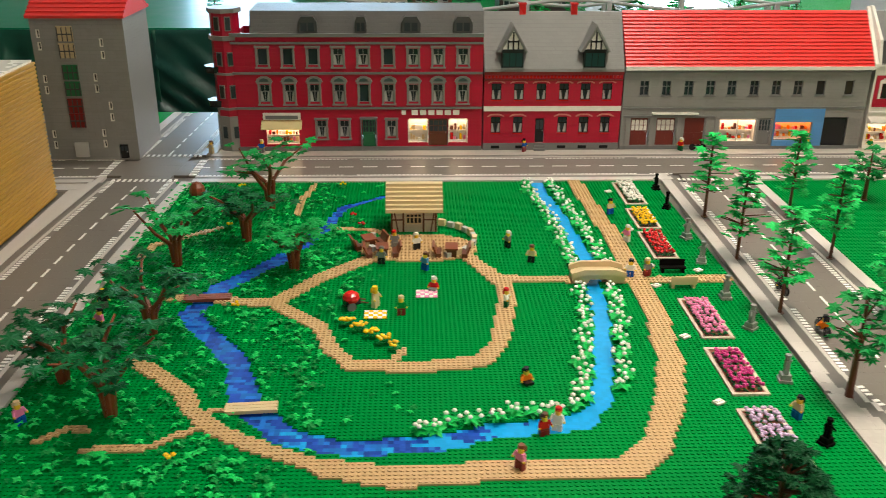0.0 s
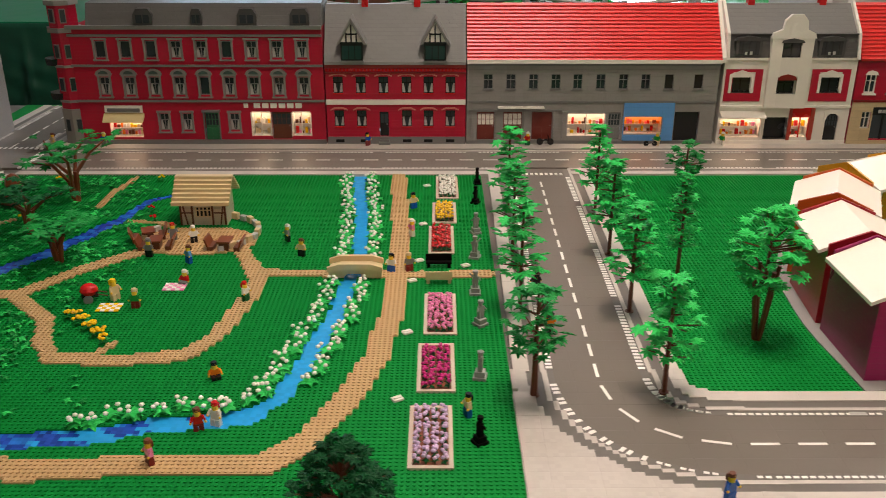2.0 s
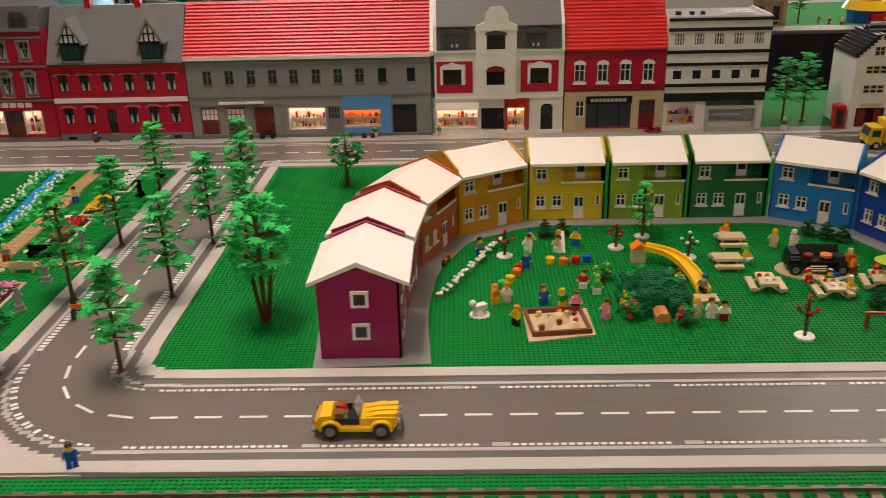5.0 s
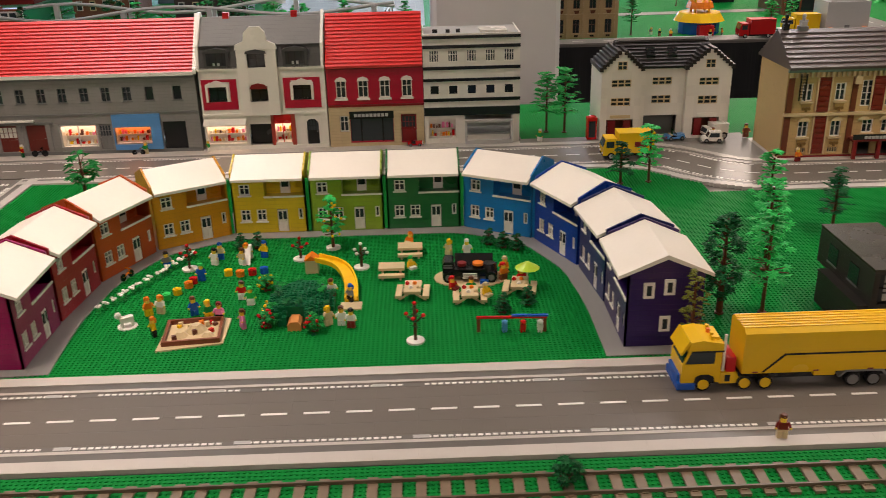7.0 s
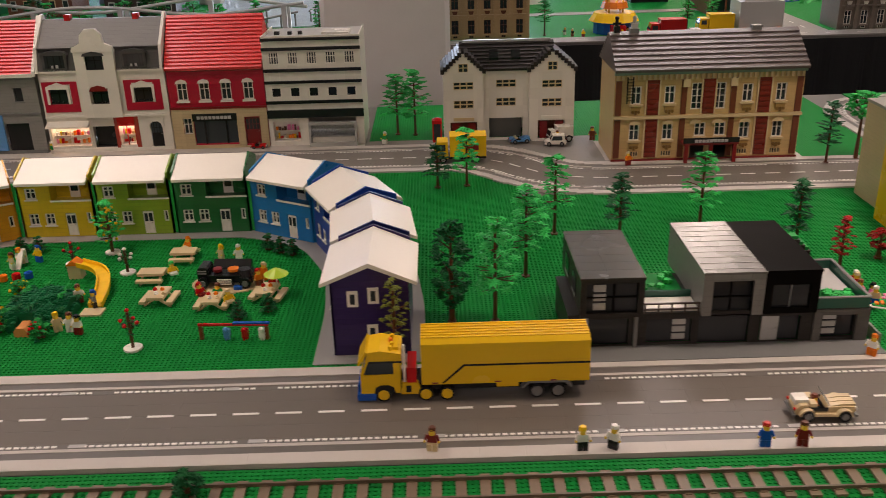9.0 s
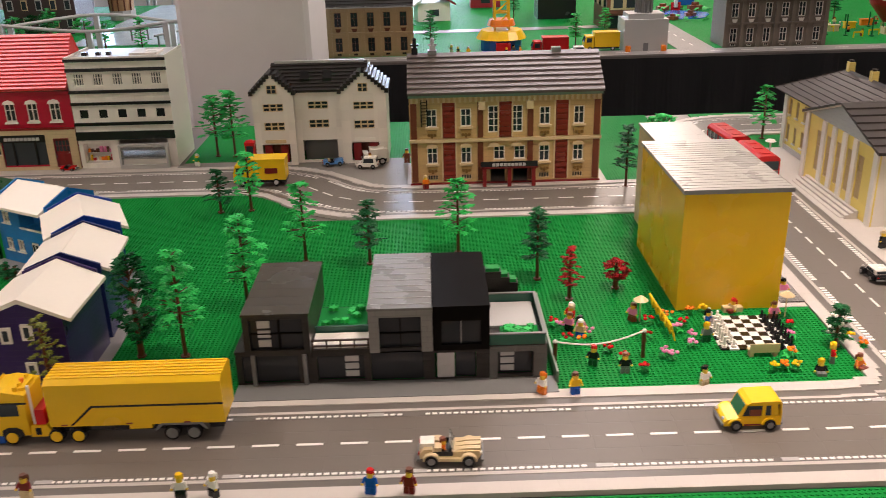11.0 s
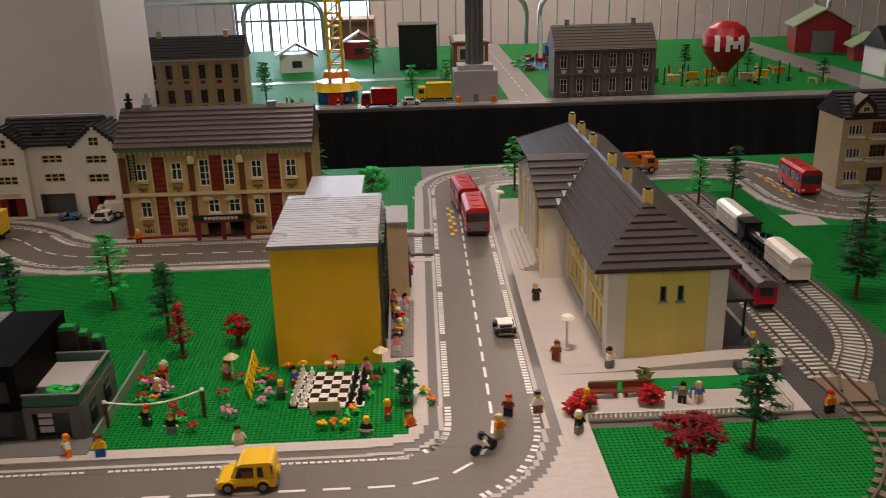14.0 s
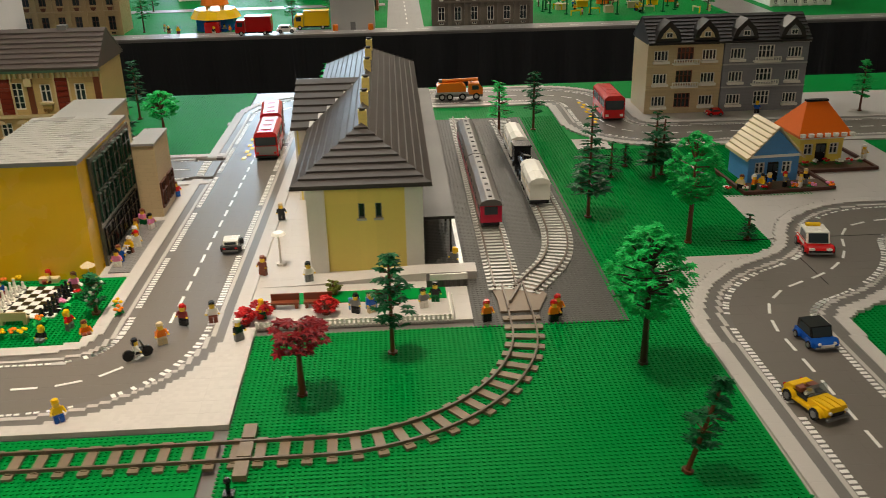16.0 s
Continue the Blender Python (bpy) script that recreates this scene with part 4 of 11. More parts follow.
for x in (0.392 - X, 0.620 - X):
    d = part("dormer", Geo().box(x - 0.030, x + 0.030, -0.006, 0.06, 0.232, 0.286, 0).prism([(x - 0.042, 0.280), (x, 0.352), (x + 0.042, 0.280), (x + 0.034, 0.280), (x, 0.339), (x - 0.034, 0.280)], "y", -0.014, 0.08, 1).prism([(x - 0.030, 0.286), (x, 0.338), (x + 0.030, 0.286)], "y", -0.008, 0.07, 2), [BLACK, ROOF_GREY, WHITE], house, "gabled dormer with dark timber bars")
    for xa, xb in ((-0.026, -0.0095), (-0.0075, 0.0075), (0.0095, 0.026)):
        part("pane", Geo().box(x + xa, x + xb, -0.008, -0.006, 0.240, 0.277), plastic("dormer_glass", (0.012, 0.04, 0.038), 0.1), d)
    part("sill", Geo().box(x - 0.033, x + 0.033, -0.012, -0.006, 0.232, 0.236), GREY, d)
    for xa, xb, za, zb in ((-0.030, 0.030, 0.282, 0.287), (-0.002, 0.002, 0.287, 0.334), (-0.016, -0.012, 0.287, 0.312), (0.012, 0.016, 0.287, 0.312), (-0.014, 0.014, 0.306, 0.310)):
        part("timber", Geo().box(x + xa, x + xb, -0.012, -0.008, za, zb), BLACK, d)
for x in (0.425 - X, 0.570 - X):
    part("chimney", Geo().box(x - 0.009, x + 0.009, 0.08, 0.098, 0.36, 0.395).box(x - 0.011, x + 0.011, 0.078, 0.1, 0.395, 0.399), RED, house, "red brick chimney")

# the long grey house with the red roof
X, W = 0.708, 0.700
house = thing("long_grey_building", pose(X, Y_ROW, 0.0012), "long grey toy building with a bright red tiled roof over shops", "building", "street row")
XS = [0.767, 0.830, 0.893, 0.955, 1.016, 1.080, 1.143, 1.205, 1.270, 1.352]
wins = [(x - X, 0.156, 0.026, 0.042) for x in XS]
ground = [(0.762, 0.05), (0.838, 0.054), (0.921, 0.058)]
holes = [hole(*w) for w in wins] + [hole(x - X, 0.012, w, 0.080) for x, w in ground]
holes += [hole(1.046 - X, 0.022, 0.104, 0.064), hole(1.125 - X, 0.012, 0.036, 0.078), hole(1.207 - X, 0.028, 0.106, 0.050), hole(1.330 - X, 0.008, 0.07, 0.084)]
shell(house, W, 0.19, 0.236, GREY_BRICK, holes)
for i, (x, z, w, h) in enumerate(wins):
    window(house, x, z, w, h, 0, ("cross sill" if 2 <= i <= 7 and i not in (4, 5) else "cross sill") if i < 8 else "sill", GREY, GLASS if i < 8 else SMOKE)
for x, w in ground:
    door(house, x - X, 0.012, w - 0.002, 0.078, 0, DOOR_BROWN, x < 0.9, label="reddish brown double door with white panes", pane=WHITE)
shop(house, 1.046 - X, 0.022, 0.104, 0.064, seed=11, frame=LIGHT_GREY)
door(house, 1.125 - X, 0.012, 0.034, 0.076, 0, GREY)
shop(house, 1.207 - X, 0.028, 0.106, 0.050, LIT_ORANGE, seed=12)
part("shutter", Geo().box(1.297 - X, 1.363 - X, 0.004, 0.008, 0.008, 0.09), BLACK, house, "dark roller gate")
part("blue_front", holed_wall(Geo(), 1.150 - X, 1.292 - X, 0.010, 0.118, -0.006, -0.0005, [(1.153 - X, 1.261 - X, 0.026, 0.079)]), MID_BLUE, house, "blue shop surround")
part("white_awning", Geo().box(0.795 - X, 0.925 - X, -0.016, 0, 0.104, 0.108), WHITE, house, "thin white canopy")
pieces("cornice", [(0, W, -0.004, 0, 0.222, 0.236), (0, W, -0.003, 0, 0.118, 0.123), (0, W, -0.003, 0, 0.0, 0.010), (0.715 - X, 0.975 - X, -0.005, 0, 0.094, 0.100)], GREY, house)
for x in (0.728, 0.797, 0.876, 0.96, 0.985):
    part("pilaster", Geo().box(x - X - 0.006, x - X + 0.006, -0.004, 0, 0.010, 0.094), GREY_BRICK, house)
roof_rows(house, RED_ROOF, 0, W, -0.012, 0.202, 0.095, 0.236, 0.378, 16, "bright red roof laid in rows", 0.0026)
part("gable_trim", Geo().prism([(-0.014, 0.232), (-0.014, 0.246), (0.095, 0.390), (0.204, 0.246), (0.204, 0.232), (0.095, 0.376)], "x", W, W + 0.010), WHITE, house, "white stepped gable edge")
part("eave_trim", Geo().box(0, W, -0.016, -0.008, 0.230, 0.240), WHITE, house)

# the white and red fronted house with a curved gable
X, W = 1.419, 0.368
house = thing("gabled_townhouse", pose(X, Y_ROW, 0.0012), "white and red toy townhouse with a curved white gable", "building", "street row")
wins = [(1.470 - X, 0.150, 0.052, 0.046), (1.593 - X, 0.146, 0.050, 0.046), (1.718 - X, 0.150, 0.052, 0.046)]
holes = [hole(*w) for w in wins] + [hole(1.483 - X, 0.018, 0.116, 0.058), hole(1.585 - X, 0.012, 0.066, 0.064), hole(1.652 - X, 0.018, 0.048, 0.058), hole(1.741 - X, 0.010, 0.036, 0.078)]
shell(house, W, 0.18, 0.243, WHITE_BRICK, holes)
for x, z, w, h in wins:
    window(house, x, z, w, h, 0, "cross sill", BLACK, SMOKE)
    part("surround", Geo().prism([(x - 0.034, z + 0.040), (x + 0.034, z + 0.040), (x + 0.034, z + h + 0.002), (x, z + h + 0.014), (x - 0.034, z + h + 0.002)], "y", -0.0045, 0).box(x - 0.034, x - 0.027, -0.0045, 0, z - 0.004, z + 0.040).box(x + 0.027, x + 0.034, -0.0045, 0, z - 0.004, z + 0.040) if abs(x - 1.593 + X) > 0.05 else Geo().prism([(x - 0.027, z + h - 0.008), (x + 0.027, z + h - 0.008), (x + 0.02, z + h + 0.004), (x, z + h + 0.009), (x - 0.02, z + h + 0.004)], "y", -0.016, 0), WHITE if abs(x - 1.593 + X) > 0.05 else DARK_RED, house)
for xa, xb in ((1.425, 1.528), (1.664, 1.772)):
    xm = (xa + xb) / 2
    part("red_panel", holed_wall(Geo(), xa - X, xb - X, 0.122, 0.212, -0.002, -0.0003, [(xm - X - 0.031, xm - X + 0.031, 0.146, 0.204)]), RED_BRICK, house, "red brick panel")
bay = holed_wall(Geo(), 1.538 - X, 1.652 - X, 0.105, 0.30, -0.014, -0.010, [(1.566 - X, 1.620 - X, 0.146, 0.192), (1.568 - X, 1.620 - X, 0.246, 0.288)])
bay.box(1.538 - X, 1.542 - X, -0.010, 0.02, 0.105, 0.30).box(1.648 - X, 1.652 - X, -0.010, 0.02, 0.105, 0.30)
part("bay", bay, WHITE_BRICK, house, "white projecting bay")
window(house, 1.594 - X, 0.246, 0.050, 0.042, -0.012, "cross", BLACK, SMOKE)
part("window_hood", Geo().prism([(1.562 - X, 0.286), (1.626 - X, 0.286), (1.622 - X, 0.293), (1.594 - X, 0.299), (1.566 - X, 0.293)], "y", -0.0165, -0.014), DORMER_DARK, house)
part("gable", Geo().prism([(1.534 - X, 0.298), (1.656 - X, 0.298), (1.652 - X, 0.312), (1.630 - X, 0.322), (1.626 - X, 0.346), (1.612 - X, 0.362), (1.582 - X, 0.362), (1.566 - X, 0.346), (1.562 - X, 0.322), (1.538 - X, 0.312)], "y", -0.016, -0.004), WHITE, house, "curved white gable top")
part("mansard", Geo().prism([(-0.004, 0.243), (0.014, 0.305), (0.09, 0.378), (0.10, 0.378), (0.18, 0.243)], "x", 0.004, W - 0.004), ROOF_GREY, house, "dark grey two-pitch roof")
part("mansard_face", Geo().prism([(-0.0065, 0.244), (0.0115, 0.3055), (0.0135, 0.3055), (-0.0045, 0.244)], "x", 0.0085, W - 0.0085), plastic("mansard_slate", (0.085, 0.082, 0.078), 0.36, "brick", 0.12, gloss=0.25), house, "dark slate lower roof slope")
part("mansard_edge", Geo().box(0.0085, W - 0.0085, 0.004, 0.014, 0.3045, 0.308), DORMER_DARK, house)
for x in (1.478 - X, 1.706 - X):
    d = part("dormer", Geo().box(x - 0.036, x + 0.036, -0.007, 0.03, 0.248, 0.290).prism([(x - 0.040, 0.290), (x + 0.040, 0.290), (x + 0.030, 0.298), (x, 0.303), (x - 0.030, 0.298)], "y", -0.010, 0.03), DORMER_DARK, house, "dark arched dormer")
    part("pane", Geo().box(x - 0.028, x + 0.028, -0.0085, -0.007, 0.253, 0.289), SMOKE, d)
    for q in (-0.0185, 0.0, 0.0185):
        part("mullion", Geo().box(x + q - 0.0012, x + q + 0.0012, -0.0095, -0.0085, 0.253, 0.289), BLACK, d)
    part("flower_vase", Geo().box(x - 0.010, x - 0.004, -0.0100, -0.0086, 0.253, 0.261).box(x + 0.003, x + 0.010, -0.0100, -0.0086, 0.253, 0.262), LIGHT_GREY, d, "pale vases in the window")
pieces("trim", [(0, W, -0.006, 0, 0.238, 0.246), (0, W, -0.004, 0, 0.104, 0.110), (0, W, -0.003, 0, 0, 0.01)], WHITE, house)
for x in (0.0, W - 0.008):
    part("gable_edge", Geo().prism([(-0.012, 0.240), (0.006, 0.31), (0.09, 0.392), (0.1, 0.392), (0.19, 0.25), (0.19, 0.24), (0.1, 0.375), (0.09, 0.375)], "x", x, x + 0.008), WHITE, house, "white stepped party wall edge")
shop(house, 1.483 - X, 0.018, 0.116, 0.058, seed=21, frame=WHITE)
shop(house, 1.652 - X, 0.018, 0.048, 0.058, seed=22, frame=RED)
part("porch", Geo().box(1.552 - X, 1.618 - X, 0.02, 0.024, 0.012, 0.08), BLACK, house, "dark recessed porch")
door(house, 1.741 - X, 0.010, 0.034, 0.076, 0, BLACK)
part("door_arch", Geo().prism([(1.717 - X, 0.070), (1.723 - X, 0.070), (1.725 - X, 0.080), (1.733 - X, 0.087), (1.749 - X, 0.087), (1.757 - X, 0.080), (1.759 - X, 0.070), (1.765 - X, 0.070), (1.765 - X, 0.098), (1.717 - X, 0.098)], "y", -0.0035, 0.002), WHITE_BRICK, house, "white arch over the door")
part("shop_canopy", Geo().prism([(-0.026, 0.078), (-0.026, 0.082), (0.0, 0.094), (0.0, 0.078)], "x", 1.421 - X, 1.546 - X), WHITE_BRICK, house, "sloping white canopy over the shop")
part("red_pier", Geo().box(1.678 - X, 1.690 - X, -0.003, 0, 0.010, 0.104).box(1.618 - X, 1.627 - X, -0.003, 0, 0.010, 0.104), plastic("brick_orange_red", (0.36, 0.05, 0.03), 0.3), house, "brick red shop piers")
part("red_front", Geo().box(1.625 - X, 1.68 - X, -0.003, 0, 0.078, 0.104), RED, house)
for x in (1.50 - X, 1.70 - X):
    part("chimney", Geo().box(x - 0.009, x + 0.009, 0.085, 0.105, 0.365, 0.39), RED, house, "red chimney")

# the red house over a tan shop
X, W = 1.791, 0.283
house = thing("red_shop_house", pose(X, Y_ROW, 0.0012), "dark red toy house with red roof above a tan shop front", "building", "street row")
wins = [(x - X, 0.146, 0.030, 0.054) for x in (1.832, 1.897, 1.961, 2.026)]
holes = [hole(*w) for w in wins] + [hole(1.836 - X, 0.045, 0.026, 0.048), hole(1.918 - X, 0.014, 0.128, 0.088), hole(2.028 - X, 0.010, 0.044, 0.082)]
shell(house, W, 0.18, 0.24, RED_BRICK, holes)
for x, z, w, h in wins + [(1.836 - X, 0.045, 0.026, 0.048)]:
    window(house, x, z, w, h, 0, "cross sill", WHITE, GLASS)
    if z > 0.1:
        part("arched_hood", Geo().prism([(x - 0.018, z + h - 0.004), (x + 0.018, z + h - 0.004), (x + 0.013, z + h + 0.005), (x, z + h + 0.009), (x - 0.013, z + h + 0.005)], "y", -0.0035, 0.0), WHITE, house, "white arched window hood")
        part("sill", Geo().box(x - 0.019, x + 0.019, -0.006, 0, z - 0.006, z - 0.002), WHITE, house)
part("tan_front", holed_wall(Geo(), 0, W, 0.0, 0.124, -0.004, -0.0004, [hole(1.836 - X, 0.045, 0.026, 0.048), hole(1.918 - X, 0.010, 0.130, 0.094), hole(2.028 - X, 0.006, 0.046, 0.088)]), TAN_BRICK, house, "tan shop front")
part("shop_glazing", Geo().box(1.854 - X, 1.982 - X, 0.004, 0.006, 0.014, 0.084, 1).box(1.852 - X, 1.984 - X, -0.006, 0.006, 0.084, 0.106, 0).box(1.884 - X, 1.888 - X, -0.002, 0.006, 0.014, 0.084, 0).box(1.948 - X, 1.952 - X, -0.002, 0.006, 0.014, 0.084, 0), [BLACK, GLASS], house, "black shop glazing")
bars_sign(house, 1.866 - X, 1.970 - X, 0.090, 0.099, 9, LIGHT_GREY, -0.0085, "small grey letter bars")
door(house, 2.028 - X, 0.010, 0.042, 0.08, 0, DARK_RED)
part("cornice", Geo().box(0, W, -0.006, 0, 0.232, 0.24).box(0, W, -0.0055, 0, 0.120, 0.126), DARK_RED, house)
roof_rows(house, RED_ROOF, 0, W, -0.012, 0.192, 0.09, 0.24, 0.380, 15, "red roof laid in rows", 0.0026)

# the flat-roofed white house with black bands
X, W = 2.076, 0.284
house = thing("modernist_building", pose(X, Y_ROW, 0.0012), "white toy building with black bands, flat grey roof and glass shop", "building", "street row")
wins = [(0.032 + 0.055 * k, 0.243, 0.030, 0.036) for k in range(5)] + [(0.032 + 0.055 * k, 0.150, 0.024, 0.024) for k in range(5)]
shell(house, W, 0.19, 0.318, WHITE_BRICK, [hole(*w) for w in wins] + [hole(0.052, 0.014, 0.08, 0.06), hole(0.19, 0.014, 0.14, 0.07)])
for x, z, w, h in wins:
    window(house, x, z, w, h, 0, "cross cols" if z > 0.2 else "", WHITE if z > 0.2 else BLACK, GLASS if z > 0.2 else SMOKE)
for z0, z1, o in ((0.086, 0.110, 0.006), (0.128, 0.137, 0.005), (0.188, 0.196, 0.005), (0.222, 0.231, 0.005), (0.284, 0.293, 0.005), (0.312, 0.320, 0.006)):
    part("black_band", Geo().box(-0.001, W + 0.001, -o, 0, z0, z1), BLACK, house, "black band course")
part("flat_roof", Geo().box(0.003, W - 0.003, 0.003, 0.187, 0.316, 0.319).box(0.03, 0.045, 0.06, 0.075, 0.319, 0.328, 1).box(0.07, 0.082, 0.06, 0.075, 0.319, 0.328, 1).box(0.1, 0.112, 0.06, 0.075, 0.319, 0.328, 1).box(0.17, 0.25, 0.05, 0.12, 0.319, 0.325, 2), [LIGHT_GREY, BLACK, WHITE], house, "flat grey roof with vents and a skylight")
part("parapet", Geo().box(0, W, 0, 0.004, 0.318, 0.325).box(0, 0.004, 0.004, 0.19, 0.318, 0.325).box(W - 0.004, W, 0.004, 0.19, 0.318, 0.325), WHITE, house)
shop(house, 0.052, 0.014, 0.08, 0.06, plastic("soft_glow", (0.9, 0.85, 0.75), 0.5, emit=0.25), seed=31)
kiosk = part("glass_kiosk", Geo().box(0.12, 0.262, -0.022, 0.0, 0, 0.012, 0).box(0.12, 0.262, -0.022, 0.0, 0.066, 0.072, 0).box(0.12, 0.126, -0.022, 0.0, 0.012, 0.066, 0).box(0.256, 0.262, -0.022, 0.0, 0.012, 0.066, 0).box(0.128, 0.254, -0.012, -0.004, 0.012, 0.03, 1), [LIGHT_GREY, WHITE], house, "pale grey glazed kiosk front")
part("pane", Geo().box(0.126, 0.256, -0.021, -0.020, 0.030, 0.066), plastic("clear_pane", (0.75, 0.8, 0.8), 0.05, clear=0.9), kiosk)

# the white stone inn with two gables
X, W, Y = 2.598, 0.384, 2.615
house = thing("gabled_inn", pose(X, Y, 0.0012), "white toy inn with two stepped gables and a dark tiled roof", "building", "street row")
for gx0, gx1 in ((0.0, 0.118), (0.252, 0.384)):
    xm = (gx0 + gx1) / 2
    wn = [(xm, 0.160, 0.058, 0.022), (xm, 0.104, 0.058, 0.024), (xm, 0.216, 0.022, 0.020)]
    body = holed_wall(Geo(), gx0, gx1, 0.0, 0.207, 0, 0.004, [hole(*q) for q in wn[:2]] + [hole(xm, 0.008, 0.08, 0.055)])
    for xa in (gx0, gx1 - 0.004):
        part("side_wall", Geo().box(xa, xa + 0.004, 0.004, 0.16, 0, 0.207), WHITE_BRICK, house)
    part("gable_bay", body, WHITE_BRICK, house, "white gabled bay")
    n = 7
    for k in range(n):
        hw = (gx1 - gx0) / 2 * (1 - k / n)
        part("gable_course", Geo().box(xm - hw, xm + hw, 0.0, 0.004, 0.207 + 0.0080 * k, 0.207 + 0.0080 * (k + 1)), WHITE_BRICK, house)
        part("gable_step", Geo().box(xm - hw - 0.007, xm - hw + 0.004, -0.004, 0.15, 0.207 + 0.0080 * k, 0.212 + 0.0080 * (k + 1)), ROOF_DARK, house)
        part("gable_step", Geo().box(xm + hw - 0.004, xm + hw + 0.007, -0.004, 0.15, 0.207 + 0.0080 * k, 0.212 + 0.0080 * (k + 1)), ROOF_DARK, house)
    for q in wn[:2]:
        window(house, *q, 0, "grid", TAN, GLASS)
    part("gable_window", Geo().box(xm - 0.014, xm + 0.014, -0.0015, 0, 0.212, 0.236).box(xm - 0.012, xm - 0.0015, -0.0022, -0.0015, 0.2135, 0.223, 1).box(xm + 0.0015, xm + 0.012, -0.0022, -0.0015, 0.2135, 0.223, 1).box(xm - 0.012, xm - 0.0015, -0.0022, -0.0015, 0.2255, 0.2345, 1).box(xm + 0.0015, xm + 0.012, -0.0022, -0.0015, 0.2255, 0.2345, 1), [TAN, GLASS], house)
    part("dark_opening", Geo().box(xm - 0.040, xm + 0.040, 0.030, 0.034, 0.008, 0.063), BROWN, house, "dark open ground floor")
    for x in (xm - 0.034, xm + 0.012):
        part("shutter", Geo().box(x, x + 0.022, 0.003, 0.006, 0.008, 0.060), DARK_RED, house)
    part("name_board", Geo().box(xm - 0.03, xm + 0.03, -0.003, 0, 0.068, 0.077), TAN if xm < 0.1 else WHITE, house)
wn = [(0.185, 0.160, 0.058, 0.022), (0.185, 0.104, 0.058, 0.024)]
part("middle_wall", holed_wall(Geo(), 0.118, 0.252, 0, 0.215, 0.022, 0.026, [hole(*q) for q in wn] + [hole(0.185, 0.008, 0.10, 0.06)]), WHITE_BRICK, house)
for q in wn:
    window(house, *q, 0.022, "grid", TAN, GLASS)
part("dark_passage", Geo().box(0.135, 0.235, 0.06, 0.064, 0.0, 0.07), GREY, house)
part("back_wall", Geo().box(0, W, 0.16, 0.164, 0, 0.215), WHITE_BRICK, house)
roof_rows(house, ROOF_DARK, 0.05, 0.33, 0.014, 0.165, 0.085, 0.214, 0.284, 8, "dark grey tiled roof with pale ridge")
part("ridge", Geo().box(0.06, 0.32, 0.080, 0.090, 0.282, 0.289), LIGHT_GREY, house)
for x in (0.15, 0.215):
    part("skylight", Geo().prism([(0.035, 0.238), (0.035, 0.245), (0.055, 0.265), (0.058, 0.259)], "x", x - 0.013, x + 0.013), BLACK, house)

# the tan and red hotel
X, W, Y = 3.052, 0.504, 2.382
house = thing("hotel_building", pose(X, Y, 0.0012), "tan toy hotel with dark red strips and long dark roof", "building", "street row")
HOTEL_TAN = plastic("hotel_tan", (0.56, 0.385, 0.165), 0.3, "brick")
COLS = [0.058, 0.148, 0.222, 0.282, 0.356, 0.446]
wins = [(x, 0.142 if abs(x - 0.252) < 0.05 else 0.160, 0.032 if abs(x - 0.252) < 0.05 else 0.028, 0.072 if abs(x - 0.252) < 0.05 else 0.048) for x in COLS] + [(x, 0.060, 0.028, 0.046) for x in (0.058, 0.148, 0.356, 0.446)] + [(x, 0.014, 0.028, 0.015) for x in (0.058, 0.148, 0.356, 0.446)]
wins += [(0.236, 0.068, 0.03, 0.038), (0.290, 0.068, 0.03, 0.038)]
arch = [hole(0.232, 0.006, 0.038, 0.046), hole(0.292, 0.006, 0.038, 0.046)]
shell(house, W, 0.20, 0.25, HOTEL_TAN, [hole(*q) for q in wins] + arch)
for x, z, w, h in wins:
    window(house, x, z, w, h, 0, ("cross rows" if h > 0.07 else "cross") if z > 0.02 else "cols", WHITE if z > 0.02 else TAN, GLASS)
    if z > 0.02 and h < 0.07:
        part("ledge", Geo().box(x - 0.018, x + 0.018, -0.006, 0, z - 0.005, z), TAN, house)
        part("medallion", Geo().prism([(x - 0.014, z - 0.007), (x + 0.014, z - 0.007), (x + 0.010, z - 0.022), (x, z - 0.026), (x - 0.010, z - 0.022)], "y", -0.004, 0), plastic("old_gold", (0.34, 0.22, 0.07), 0.34), house, "old gold relief under the window")
for x, w in ((0.011, 0.008), (0.103, 0.0165), (0.186, 0.0075), (0.252, 0.0165), (0.318, 0.0075), (0.401, 0.0165), (0.493, 0.008)):
    for z0, z1 in ((0.012, 0.118), (0.130, 0.224)):
        if z0 < 0.1 and abs(x - 0.252) < 0.02:
            continue
        if w < 0.01:
            part("brick_strip", Geo().box(x - w, x + w, -0.0035, 0, z0, z1), plastic("brown_red_brick", (0.16, 0.045, 0.02), 0.3, "brick"), house, "narrow brown-red brick strip")
            continue
        panel = part("brick_panel", Geo().box(x - w, x + w, -0.002, 0, z0, z1), plastic("dark_red_brick", (0.21, 0.026, 0.015), 0.26, "brick"), house, "broad dark red brick panel")
        pieces("raised_brick", [(x - w + 0.003, x + w - 0.003, -0.0048, -0.002, z0 + 0.004 + 0.0144 * q, z0 + 0.0136 + 0.0144 * q) for q in range(int((z1 - z0 - 0.004) / 0.0144))], MATS["dark_red_brick"], panel)
        pieces("panel_edge", [(x - w - 0.004, x - w, -0.004, 0, z0, z1), (x + w, x + w + 0.004, -0.004, 0, z0, z1)], TAN, panel, "tan panel edge")
part("band", Geo().box(-0.002, W + 0.002, -0.007, 0, 0.120, 0.128), TAN, house)
